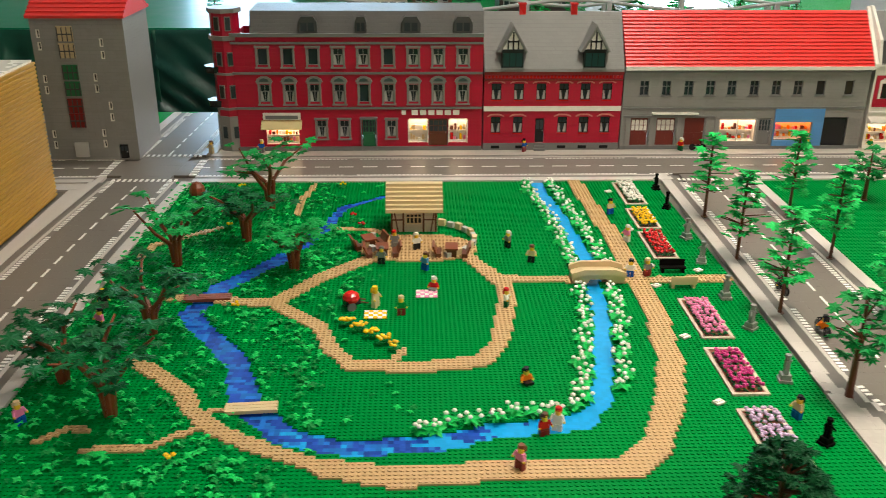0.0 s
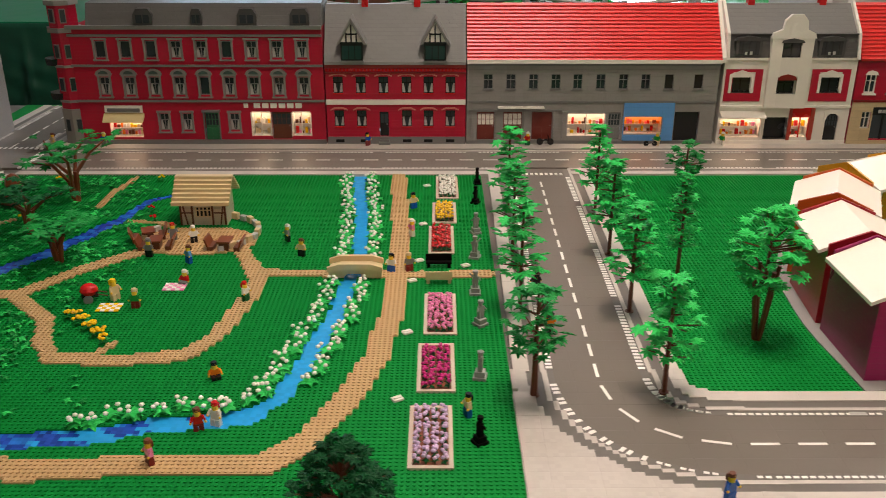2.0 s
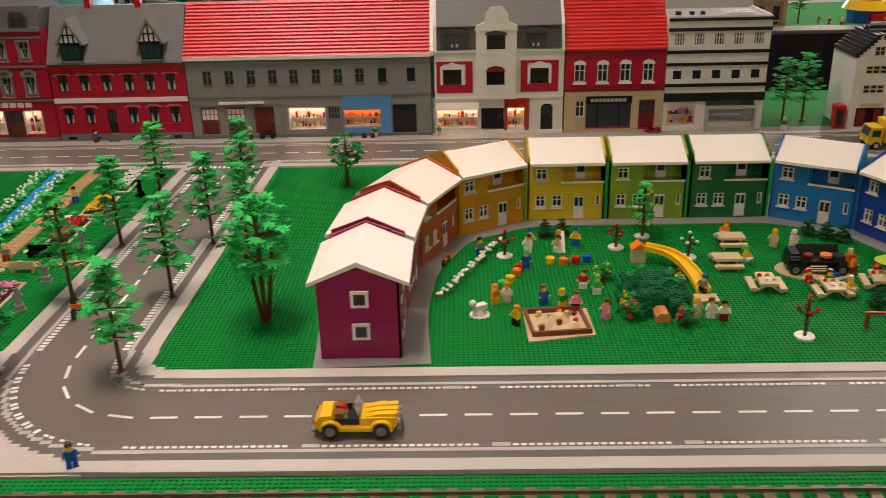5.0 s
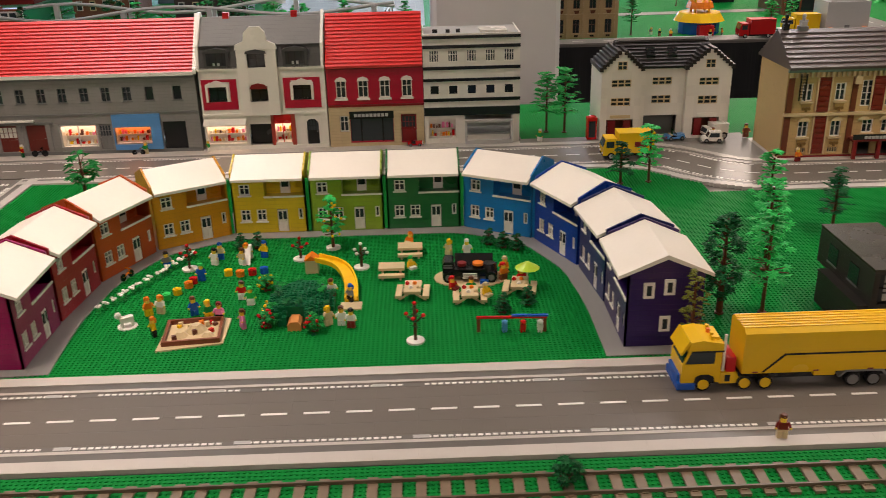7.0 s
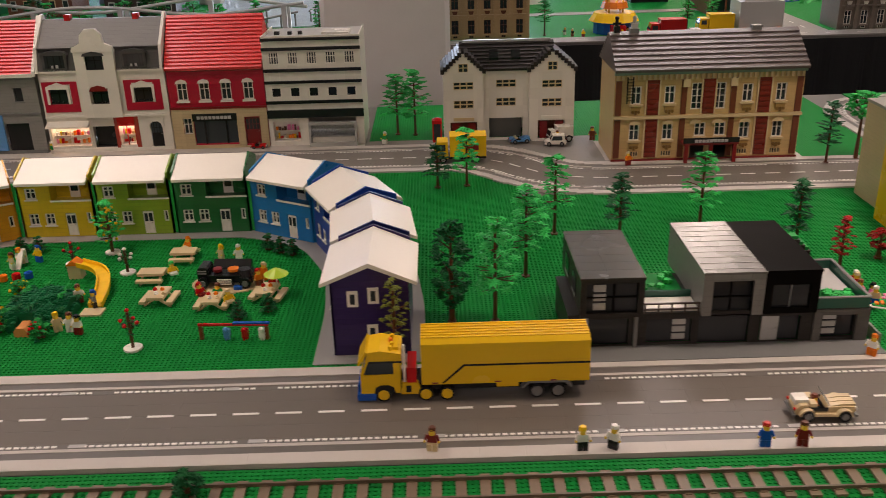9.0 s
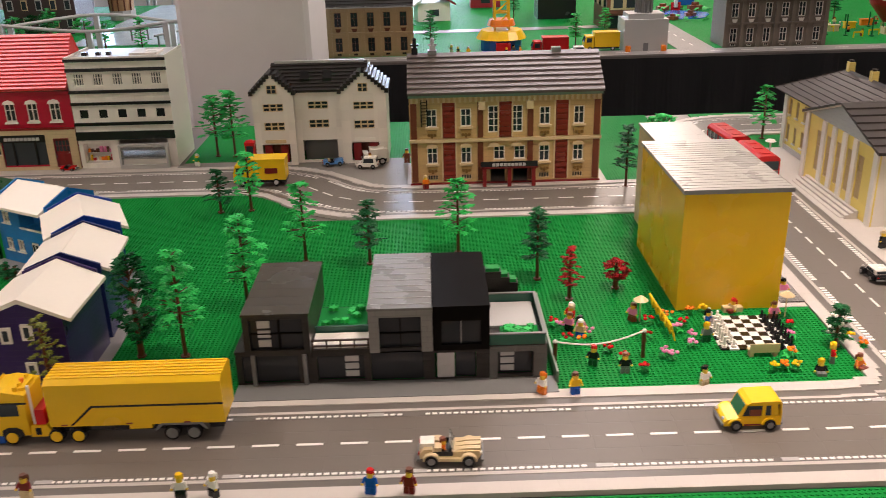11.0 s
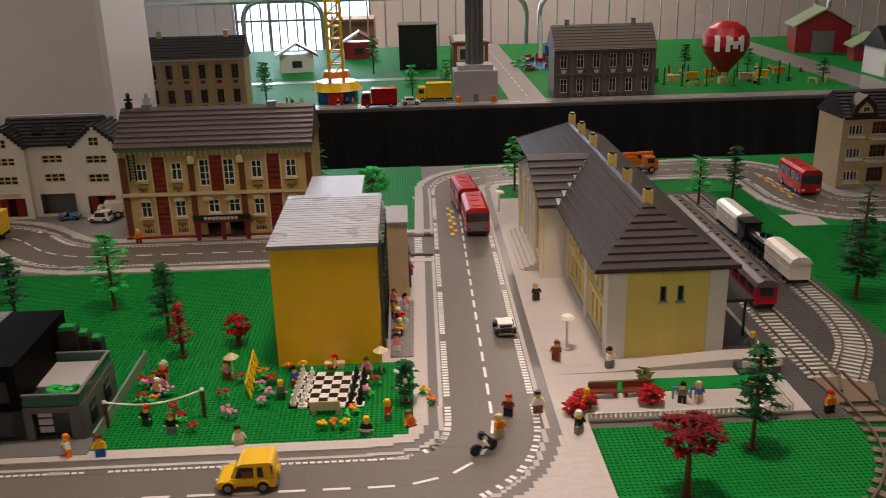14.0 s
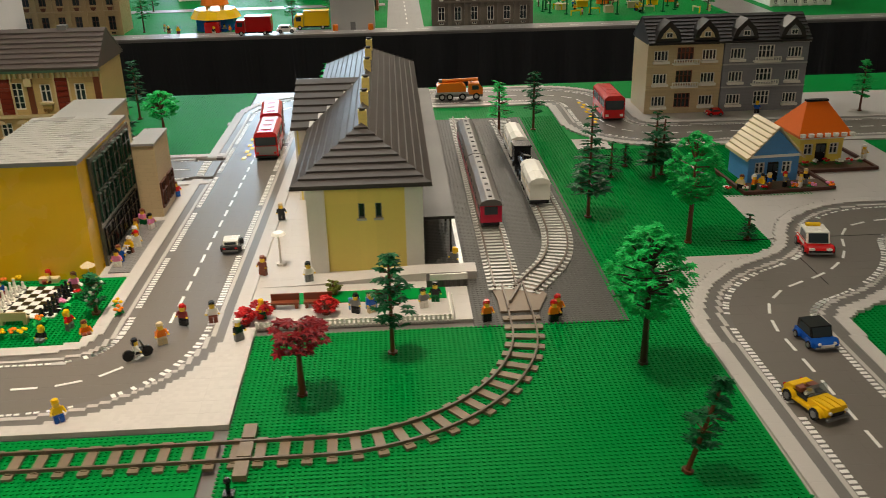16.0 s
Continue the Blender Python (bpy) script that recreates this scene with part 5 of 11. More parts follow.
for x in COLS:
    part("arched_hood", Geo().prism([(x - 0.016, 0.104), (x + 0.016, 0.104), (x + 0.012, 0.112), (x, 0.116), (x - 0.012, 0.112)], "y", -0.005, 0), TAN, house)
part("plinth", Geo().box(-0.002, W + 0.002, -0.006, 0, 0.0, 0.008), DARK_RED, house)
part("eave_band", Geo().box(-0.002, W + 0.002, -0.010, 0, 0.240, 0.250), plastic("sand_green", (0.16, 0.26, 0.19), 0.3), house, "sand green eave band")
brackets = Geo()
for k in range(36):
    brackets.box(0.004 + 0.014 * k, 0.010 + 0.014 * k, -0.008, 0, 0.226, 0.240)
tagged(part("bracket_frieze", brackets, TAN, house), kind="stuff")
part("balcony", Geo().box(0.185, 0.335, -0.035, 0, 0.052, 0.058).box(0.185, 0.335, -0.037, -0.033, 0.058, 0.072, 1).box(0.19, 0.200, -0.034, -0.026, 0, 0.052).box(0.320, 0.330, -0.034, -0.026, 0, 0.052).box(0.256, 0.266, -0.034, -0.026, 0, 0.052), [DARK_RED, BLACK], house, "dark porch with a balcony over the arches")
bars_sign(house, 0.215, 0.305, 0.0605, 0.068, 9, LIGHT_GREY, -0.0405, "small pale letter bars")
for x in (0.19, 0.316):
    part("corner_urn", Geo().box(x - 0.009, x + 0.009, -0.010, 0, 0.205, 0.226), TAN, house)
roof_rows(house, plastic("roof_brown_grey", (0.105, 0.082, 0.074), 0.3, "", 0.12, gloss=0.6), -0.003, W + 0.004, -0.018, 0.220, 0.10, 0.252, 0.337, 8, "dark grey-brown roof laid in rows")
part("gable_end", Geo().prism([(0.0, 0.25), (0.10, 0.328), (0.20, 0.25)], "x", 0.0, 0.004).prism([(0.0, 0.25), (0.10, 0.328), (0.20, 0.25)], "x", W - 0.004, W), HOTEL_TAN, house)
for x in (0.065, 0.395):
    part("chimney", Geo().box(x - 0.012, x + 0.012, 0.09, 0.112, 0.325, 0.345), GREY, house)
for x, m in ((0.018, BLACK), (0.066, LIGHT_GREY)):
    part("roof_ornament", Geo().box(x - 0.008, x + 0.008, 0.094, 0.108, 0.330, 0.352 if m is BLACK else 0.358).cyl(x, 0.101, 0.350, 0.368, 0.005, 8).ball(x, 0.101, 0.372, 0.006, None, 0, 8, 5).box(x - 0.011, x + 0.011, 0.098, 0.103, 0.356, 0.361), m, house, "small toy chimney sweep shape" if m is BLACK else "small pale roof ornament")

for x in COLS:
    if abs(x - 0.252) > 0.05:
        for z in (0.134, 0.036):
            part("scroll_relief", Geo().cyl(x - 0.008, z + 0.006, -0.0062, -0.004, 0.0045, 8, 0, None, "y").cyl(x + 0.008, z + 0.006, -0.0062, -0.004, 0.0045, 8, 0, None, "y").box(x - 0.003, x + 0.003, -0.0066, -0.004, z - 0.002, z + 0.010), plastic("bronze_relief", (0.20, 0.11, 0.03), 0.3), house, "bronze scroll relief")
part("wall_ladder", Geo().box(0.030, 0.033, -0.014, -0.010, 0.165, 0.236).box(0.045, 0.048, -0.014, -0.010, 0.165, 0.236).ladder_rungs(0.033, 0.045, -0.013, 0.172, 0.008, 8), BLACK, house, "black ladder hung below the eave")

# the grey tower block by the crossing
X, W, Y = -0.875, 0.240, 2.556
house = thing("grey_tower_block", pose(X, Y, 0.0012), "tall plain grey toy tower block with a red tiled roof", "building", "street row")
wins = []
for x, zs in ((0.018, (0.032, 0.062)), (0.018, (0.182, 0.212)), (0.018, (0.298, 0.33)), (0.152, (0.035, 0.065)), (0.180, (0.108, 0.14)), (0.150, (0.186, 0.216)), (0.178, (0.275, 0.307))):
    wins += [(x, z, 0.010, 0.022) for z in zs]
shell(house, W, 0.22, 0.385, GREY_BRICK, [hole(*q) for q in wins] + [hole(0.2, 0.004, 0.024, 0.04)])
for q in wins:
    window(house, *q, 0, "", WHITE, SMOKE)
door(house, 0.2, 0.004, 0.022, 0.038, 0, BLACK)
for z0, mat in ((0.092, DARK_RED), (0.132, DARK_RED), (0.178, GREEN_BOX), (0.222, GREEN_BOX), (0.278, TAN_BRICK), (0.322, TAN_BRICK)):
    part("stair_panel", Geo().box(0.068, 0.108, -0.003, 0, z0, z0 + 0.036).box(0.068, 0.108, -0.004, 0, z0 + 0.036, z0 + 0.039), mat, house, "coloured stairwell panel")
    pieces("panel_bar", [(0.068 + 0.0125 * q, 0.0705 + 0.0125 * q, -0.0052, -0.0042, z0, z0 + 0.036) for q in range(4)] + [(0.0705, 0.1055, -0.0050, -0.0042, z0 + 0.017, z0 + 0.020)], DORMER_DARK, house, "dark window bars")
part("porch", Geo().box(0.070, 0.106, -0.006, 0, 0.01, 0.05), LIGHT_GREY, house)
roof_rows(house, RED_ROOF, -0.006, W + 0.006, -0.008, 0.228, 0.09, 0.385, 0.45, 7, "red roof laid in rows")

# the studded tan building beside the left street
house = thing("tan_studded_building", pose(-1.30, 1.55, 0.0012), "tall tan toy building seen from its studded blank side", "building")
part("wall", Geo().box(0, 0.548, 0, 0.705, 0, 0.325), GOLD_STUD, house)
rows = Geo()
for k in range(34):
    rows.box(0.548, 0.5505, 0, 0.705, 0.003 + 0.0096 * k, 0.008 + 0.0096 * k)
part("stud_facing", rows, GOLD_STUD, house, "sideways rows of tan studs")
part("roof", Geo().box(0.004, 0.544, 0.004, 0.701, 0.325, 0.330), WHITE, house, "white flat roof")


# ---- the rainbow crescent ----
def terrace_house(name_colour, rgb, at, end=0):
    """A small two-storey house with a balcony; end -1 or 1: windows in that gable wall."""
    mat = plastic(name_colour.replace(" ", "_") + "_house", rgb, 0.28, "brick", 0.05)
    w, d, h = 0.166, 0.128, 0.132
    ob = thing("terrace_house", at, name_colour + " brick toy house with white roof and balcony", "house", "rainbow crescent")
    wins = [(0.030, 0.090, 0.024, 0.026), (0.028, 0.028, 0.022, 0.028), (0.064, 0.028, 0.022, 0.028), (0.152, 0.030, 0.010, 0.026)]
    holes = [hole(*q) for q in wins] + [(0.074, 0.162, 0.084, 0.126), (0.099, 0.123, 0.002, 0.056)]
    part("front_wall", holed_wall(Geo(), 0, w, 0, h, 0, 0.004, holes), mat, ob)
    for side in (0, 1):
        x0 = side * (w - 0.004)
        up = 0.0 if end == (1 if side else -1) else 0.012
        gable = [(0, 0), (d, 0), (d, h + up), (d / 2, h + 0.026 + up), (0, h + up)]
        part("gable_wall", Geo().prism(gable, "x", x0, x0 + 0.004), mat, ob)
    part("back_wall", Geo().box(0.004, w - 0.004, d - 0.004, d, 0, h), mat, ob)
    part("balcony", Geo().box(0.074, 0.162, 0.034, 0.037, 0.080, 0.126, 0).box(0.074, 0.162, 0.004, 0.034, 0.080, 0.083, 0).box(0.072, 0.164, -0.002, 0.001, 0.083, 0.087, 1).box(0.071, 0.074, 0.004, 0.034, 0.083, 0.126, 0).box(0.162, 0.165, 0.004, 0.034, 0.083, 0.126, 0), [mat, WHITE], ob, "recessed balcony with a white rail")
    for k in (0, 1, 2, 3):
        window(ob, *wins[k], 0, "cross sill" if k < 3 else "", WHITE)
    door(ob, 0.111, 0.002, 0.022, 0.052, -0.002, WHITE, True, label="white front door with a fanlight")
    part("balcony_door", Geo().box(0.106, 0.128, 0.032, 0.034, 0.083, 0.118, 0).box(0.109, 0.125, 0.0312, 0.032, 0.098, 0.114, 1), [WHITE, GLASS], ob)
    xa, xb = (-0.003 if end < 0 else 0.0041), (w + 0.003 if end > 0 else w - 0.0041)
    roof = Geo().prism([(-0.016, h - 0.006), (-0.016, h + 0.0), (d / 2, h + 0.035), (d + 0.014, h + 0.0), (d + 0.014, h - 0.006), (d / 2, h + 0.027)], "x", xa, xb)
    part("roof", roof, plastic("cream_roof", (0.84, 0.78, 0.68), 0.34, "", 0.04), ob, "smooth white gable roof")
    if end:
        x = w if end > 0 else 0.0
        for y, z in (((0.046, 0.090), (0.046, 0.034)) if end < 0 else ((0.036, 0.090), (0.070, 0.095), (0.066, 0.028))):
            m = pose(x, y if end > 0 else d - y - 0.02, z, 0, 0, 90 if end > 0 else -90)
            q = 0.009 if end > 0 else 0.014
            part("gable_window", Geo().box(-q, q, -0.003, 0, 0, 0.028).box(-q + 0.005, q - 0.005, -0.0036, -0.003, 0.005, 0.023, 1), [WHITE, GLASS], ob, "white framed gable window", m)
    return ob


CRESCENT = [("magenta", (0.30, 0.008, 0.09), 90), ("dark red", (0.36, 0.012, 0.02), 84), ("red-orange", (0.55, 0.09, 0.012), 66), ("amber", (0.66, 0.30, 0.012), 30), ("yellow", (0.70, 0.50, 0.02), 0), ("lime green", (0.26, 0.40, 0.03), 0),
            ("dark green", (0.015, 0.15, 0.04), 0), ("azure blue", (0.01, 0.20, 0.52), -30), ("blue", (0.008, 0.05, 0.34), -66), ("navy blue", (0.015, 0.025, 0.13), -84), ("purple", (0.03, 0.012, 0.10), -90)]
px, py = 1.395, 1.343
ring = [(px + 0.012, py - 0.02)]
for k, (colour, rgb, a) in enumerate(CRESCENT):
    terrace_house(colour, rgb, pose(px, py, 0.003, 0, 0, a), -1 if k == 0 else 1 if k == 10 else 0)
    if 3 <= k <= 7:
        solid("corner_post", Geo().box(0.0, 0.007, 0.004, 0.010, 0, 0.125), LEAF_BRIGHT if k != 7 else MATS["azure_blue_house"], "slim upright post between two crescent houses", "post", "crescent posts", pose(px, py, 0.003, 0, 0, a) @ pose(0.1665, 0, 0))
    px, py = px + 0.174 * math.cos(radians(a)), py + 0.174 * math.sin(radians(a))
    ring.append((px, py))
ring[-1] = (ring[-1][0], ring[-1][1] - 0.02)
line = rounded(ring, 0.05)
crescent = ribbon(ribbon(Geo(), line, -0.15, 0.0, -0.003, 0.0026), line, 0.0, 0.034, -0.003, 0.0024)
solid("crescent_pavement", crescent, plastic("crescent_grey", (0.26, 0.25, 0.24), 0.32), "grey plates of the pavement round the crescent", "pavement", kind="structure")

# ---- modern grey houses ----
house = thing("modern_villa", pose(2.785, 1.345, 0.0012), "row of dark and light grey flat-roofed modern toy villas", "house")
DARKG = plastic("charcoal_brick", (0.036, 0.032, 0.028), 0.32, "brick", gloss=0.15)
CHAR = plastic("charcoal", (0.006, 0.005, 0.0045), 0.5, gloss=0.02)
VILLA_LIGHT = plastic("villa_light_grey", (0.225, 0.215, 0.20), 0.3, "brick", gloss=0.2)
VILLA_ROOF = plastic("villa_plate_roof", (0.165, 0.158, 0.145), 0.26, "tile", gloss=0.25)


def villa_block(x0, x1, y0, y1, z0, z1, mat, holes=(), roof=None, label=""):
    part("block_front", holed_wall(Geo(), x0, x1, z0, z1, y0, y0 + 0.004, list(holes)), mat, house, label)
    pieces("block_wall", [(x0, x0 + 0.004, y0 + 0.004, y1, z0, z1), (x1 - 0.004, x1, y0 + 0.004, y1, z0, z1), (x0 + 0.004, x1 - 0.004, y1 - 0.004, y1, z0, z1)], mat, house)
    part("block_roof", Geo().box(x0 - 0.001, x1 + 0.001, y0 - 0.001, y1 + 0.001, z1, z1 + 0.004), roof or mat, house)


villa_block(0.0, 0.495, 0.006, 0.16, 0.0, 0.060, DARKG, [(0.01, 0.10, 0.006, 0.055), (0.13, 0.205, 0.008, 0.052), (0.216, 0.30, 0.004, 0.056), (0.318, 0.385, 0.006, 0.052), (0.42, 0.475, 0.010, 0.052)])
for x0, x1, z0, z1 in ((0.01, 0.10, 0.006, 0.055), (0.13, 0.205, 0.008, 0.052), (0.216, 0.30, 0.004, 0.056), (0.42, 0.475, 0.010, 0.052)):
    p = part("glazing", Geo().box(x0, x1, 0.012, 0.014, z0, z1), SMOKE, house, "dark glazing")
    bl = Geo()
    for k in range(3):
        a = x0 + 0.044 if x0 > 0.1 and x0 < 0.2 else x0 + 0.004
        if x0 < 0.4 and not 0.1 < x0 < 0.2:
            break
        bl.box(a, a + 0.022, 0.0108, 0.012, z0 + 0.004 + k * 0.0135, z0 + 0.014 + k * 0.0135)
    if bl.v:
        part("blind", bl, LIGHT_GREY, p, "pale window panels")
part("glazing", Geo().box(0.352, 0.384, 0.012, 0.014, 0.006, 0.052), SMOKE, house, "dark glazing")
door(house, 0.336, 0.006, 0.028, 0.046, 0.006, LIGHT_GREY, False, label="pale grey front door")
villa_block(0.018, 0.122, 0.0, 0.208, 0.0605, 0.128, DARKG, [(0.028, 0.112, 0.068, 0.122)], plastic("villa_roof_grey", (0.05, 0.044, 0.034), 0.24, "tile", gloss=0.25), "dark grey upper block")
part("glazing", Geo().box(0.028, 0.112, 0.008, 0.010, 0.068, 0.122), SMOKE, house)
part("mullion", Geo().box(0.072, 0.075, 0.005, 0.008, 0.068, 0.122).box(0.028, 0.112, 0.005, 0.008, 0.094, 0.096), CHAR, house)
for k in range(3):
    part("blind", Geo().box(0.040, 0.060, 0.006, 0.008, 0.072 + 0.0165 * k, 0.084 + 0.0165 * k), LIGHT_GREY, house, "pale window panel")
for x in (0.026, 0.108):
    part("pillar", Geo().box(x, x + 0.006, -0.001, 0.006, 0.004, 0.0605), GREY, house)
part("side_window", Geo().box(0.0165, 0.018, 0.05, 0.085, 0.078, 0.112).box(0.0155, 0.0165, 0.048, 0.087, 0.076, 0.079, 1), [SMOKE, GREY], house)
part("side_window", Geo().box(0.0165, 0.018, 0.13, 0.165, 0.078, 0.112).box(0.0155, 0.0165, 0.128, 0.167, 0.076, 0.079, 1), [SMOKE, GREY], house)
villa_block(0.216, 0.316, -0.004, 0.220, 0.0605, 0.134, VILLA_LIGHT, [(0.232, 0.298, 0.0605, 0.122)], VILLA_ROOF, "light grey upper block framing a dark window")
part("glazing", Geo().box(0.232, 0.298, 0.010, 0.012, 0.0605, 0.122), SMOKE, house)
part("mullion", Geo().box(0.264, 0.266, 0.007, 0.010, 0.0605, 0.122).box(0.232, 0.298, 0.007, 0.010, 0.088, 0.090), CHAR, house)
# light grey lines paint in the highlights seen along the plate roof
pieces("roof_rib", [(0.218, 0.314, 0.010 + 0.0235 * k, 0.0112 + 0.0235 * k, 0.138, 0.1386) for k in range(9)], LIGHT_GREY, house)
villa_block(0.3165, 0.406, -0.002, 0.218, 0.0605, 0.134, CHAR, [(0.330, 0.392, 0.070, 0.112)], CHAR, "black upper block")
part("glazing", Geo().box(0.330, 0.392, 0.004, 0.006, 0.070, 0.112).box(0.360, 0.362, 0.002, 0.004, 0.070, 0.112, 1), [SMOKE, GREY], house)
for k, (xa, ya) in enumerate(((0.408, 0.170), (0.424, 0.182), (0.440, 0.194))):
    part("planter_step", Geo().box(xa, xa + 0.030, ya, ya + 0.024, 0.0, 0.118 - 0.016 * k).box(xa + 0.003, xa + 0.027, ya + 0.003, ya + 0.021, 0.118 - 0.016 * k, 0.124 - 0.016 * k, 1), [DARKG, LEAF], house, "stepped planter behind the terrace")
GREENGLASS = plastic("green_glass", (0.03, 0.12, 0.08), 0.08)
pieces("terrace_rail", [(0.403, 0.495, 0.004, 0.007, 0.064, 0.082), (0.492, 0.495, 0.007, 0.157, 0.064, 0.082), (0.403, 0.495, 0.157, 0.16, 0.064, 0.082)], GREENGLASS, house, "green glass terrace rail")
pieces("rail_cap", [(0.4065, 0.4965, 0.003, 0.008, 0.0822, 0.0842), (0.4915, 0.4965, 0.008, 0.156, 0.0822, 0.0842), (0.402, 0.4965, 0.156, 0.161, 0.0822, 0.0842)], GREY, house)
pieces("terrace_rail", [(0.123, 0.215, 0.06, 0.063, 0.064, 0.078)], GREENGLASS, house, "green glass terrace rail")
part("deck", Geo().box(0.124, 0.214, 0.01, 0.056, 0.064, 0.068), WHITE, house, "white terrace deck")
pieces("balustrade", [(0.123, 0.215, 0.003, 0.006, 0.070, 0.0725), (0.123, 0.215, 0.003, 0.006, 0.080, 0.0825)] + [(0.124 + 0.022 * k, 0.1265 + 0.022 * k, 0.0035, 0.0055, 0.064, 0.080) for k in range(5)], plastic("umber", (0.06, 0.035, 0.025), 0.3), house, "dark brown balustrade")
part("deck", Geo().box(0.406, 0.488, 0.064, 0.154, 0.064, 0.068), LIGHT_GREY, house, "pale grey terrace deck")
for xa, xb, seed in ((0.426, 0.488, 1), (0.124, 0.206, 2)):
    ya, yb = (0.012, 0.060) if seed == 1 else (0.068, 0.15)
    bed = part("planted_bed", Geo().box(xa, xb, ya, yb, 0.064, 0.0685), GREEN_STUD, house, "green planted terrace bed")
    grown, prng = Geo(), random.Random(seed)
    for _ in range(9):
        q, a, rr = prng.uniform(xa + 0.012, xb - 0.012), prng.uniform(ya + 0.01, yb - 0.01), prng.uniform(0.006, 0.011)
        grown.prism([(q + rr * (1.0 if j % 2 else 0.5) * math.cos(j * 0.5236), a + rr * (1.0 if j % 2 else 0.5) * math.sin(j * 0.5236)) for j in range(12)], "z", 0.0685 + prng.uniform(0, 0.006), 0.0705 + prng.uniform(0.006, 0.008))
    part("foliage", grown, LEAF_BRIGHT, bed)
pieces("grey_pier", [(0.406, 0.419, 0.002, 0.006, 0.0, 0.062), (0.4765, 0.497, 0.002, 0.006, 0.0, 0.062), (0.419, 0.4765, 0.002, 0.006, 0.0525, 0.062)], plastic("villa_mid_grey", (0.11, 0.105, 0.095), 0.3, "brick"), house, "mid grey piers round the end window")
part("end_cladding", Geo().box(0.4952, 0.4985, 0.004, 0.162, 0.0, 0.064), MATS["villa_mid_grey"], house, "mid grey end wall")
for y in (0.045, 0.115):
    part("end_window", Geo().box(0.4985, 0.5, y - 0.014, y + 0.014, 0.014, 0.05), SMOKE, house)
part("forecourt", Geo().box(0.0, 0.512, -0.044, 0.006, -0.002, 0.0042), GREY, house, "dark grey plates before the villas")

# ---- the yellow block ----
house = thing("yellow_block", pose(3.555, 1.582, 0.0012), "tall plain yellow toy block with a pale grey flat roof", "building")
part("wall", Geo().box(0, 0.190, 0, 0.328, 0, 0.228), YELLOW_BRICK, house)
part("roof", Geo().box(-0.003, 0.193, -0.003, 0.331, 0.2285, 0.236), plastic("pale_roof", (0.33, 0.315, 0.29), 0.27, "tile", gloss=0.5), house, "pale grey flat roof")
pieces("roof_rib", [(-0.002, 0.192, 0.010 + 0.0155 * k, 0.0112 + 0.0155 * k, 0.236, 0.2366) for k in range(20)], MATS["pale_roof"], house)
part("roof_edge", Geo().box(-0.0035, 0.1935, -0.004, -0.003, 0.2285, 0.2365), GREY, house)
part("rear_block", Geo().box(0.032, 0.148, 0.3285, 0.50, 0, 0.226), TAN_BRICK, house)
part("rear_roof", Geo().box(0.030, 0.150, 0.332, 0.502, 0.2265, 0.233), MATS["pale_roof"], house)
part("street_front", Geo().box(0.1905, 0.197, 0.055, 0.32, 0.0, 0.222), plastic("dark_street_front", (0.085, 0.08, 0.06), 0.2, "brick"), house, "dark glassy street front with tall windows")
for k in range(4):
    for z in (0.02, 0.09, 0.155):
        window(house, 0, z, 0.054, 0.058, 0, "cross", BLACK if z < 0.05 else plastic("dark_bottle_green", (0.012, 0.045, 0.026), 0.25), GLASS, pose(0.2025, 0.090 + 0.062 * k, 0, 0, 0, 90))
part("forecourt", Geo().box(0.2045, 0.258, 0.02, 0.295, -0.001, 0.0022), plastic("forecourt_grey", (0.2, 0.19, 0.18), 0.3, "stud"), house, "grey studded forecourt plate")
part("annex", Geo().box(0.196, 0.244, 0.324, 0.45, 0, 0.166), TAN_BRICK, house, "lower tan annex")
part("annex_roof", Geo().box(0.194, 0.246, 0.322, 0.452, 0.1665, 0.172), MATS["pale_roof"], house)
for k in range(2):
    window(house, 0, 0.02, 0.05, 0.06, 0, "cross", BROWN, GLASS, pose(0.2505, 0.350 + 0.066 * k, 0, 0, 0, 90))

# ---- the railway station ----
ST_ROOF = plastic("station_roof", (0.046, 0.038, 0.034), 0.40, "", 0.25, gloss=0.05)
ST_BAND = plastic("station_roof_band", (0.055, 0.047, 0.043), 0.4, "", 0.2, gloss=0.12)
SX, SY = 4.162, 1.566
SW, SD, SH = 0.210, 1.11, 0.176
station = thing("railway_station", pose(SX, SY, 0.0012), "pale yellow toy station, white corners and dark hipped roof", "building")
part("end_wall", holed_wall(Geo(), 0, SW, 0, SH, 0, 0.004, [hole(0.098, 0.108, 0.012, 0.030), hole(0.130, 0.108, 0.012, 0.030)]), PALE_YELLOW, station)
for x in (0.098, 0.130):
    window(station, x, 0.108, 0.012, 0.030, 0, "", GREY, SMOKE)
    part("sill", Geo().box(x - 0.009, x + 0.009, -0.003, 0, 0.104, 0.108), LIGHT_GREY, station)
part("corner_pier", Geo().box(-0.004, 0.030, -0.004, 0.03, 0, SH), WHITE_BRICK, station, "white corner pier")
part("corner_pier", Geo().box(SW - 0.030, SW + 0.004, -0.004, 0.03, 0, SH), WHITE_BRICK, station, "white corner pier")
west = [(0.062 + 0.038 * k, z) for k in range(3) for z in (0.030, 0.105)] + [(0.232 + 0.040 * k, z) for k in range(4) for z in (0.030, 0.105)] + [(0.865 + 0.052 * k, z) for k in range(5) for z in (0.030, 0.105)]
turned = pose(0, 0, 0, 0, 0, -90)
g = holed_wall(Geo(), -SD, 0, 0, SH, 0, 0.004, [(-y - 0.009, -y + 0.009, z, z + 0.046) for y, z in west])
g.turn(turned)
part("long_wall", g, PALE_YELLOW, station)
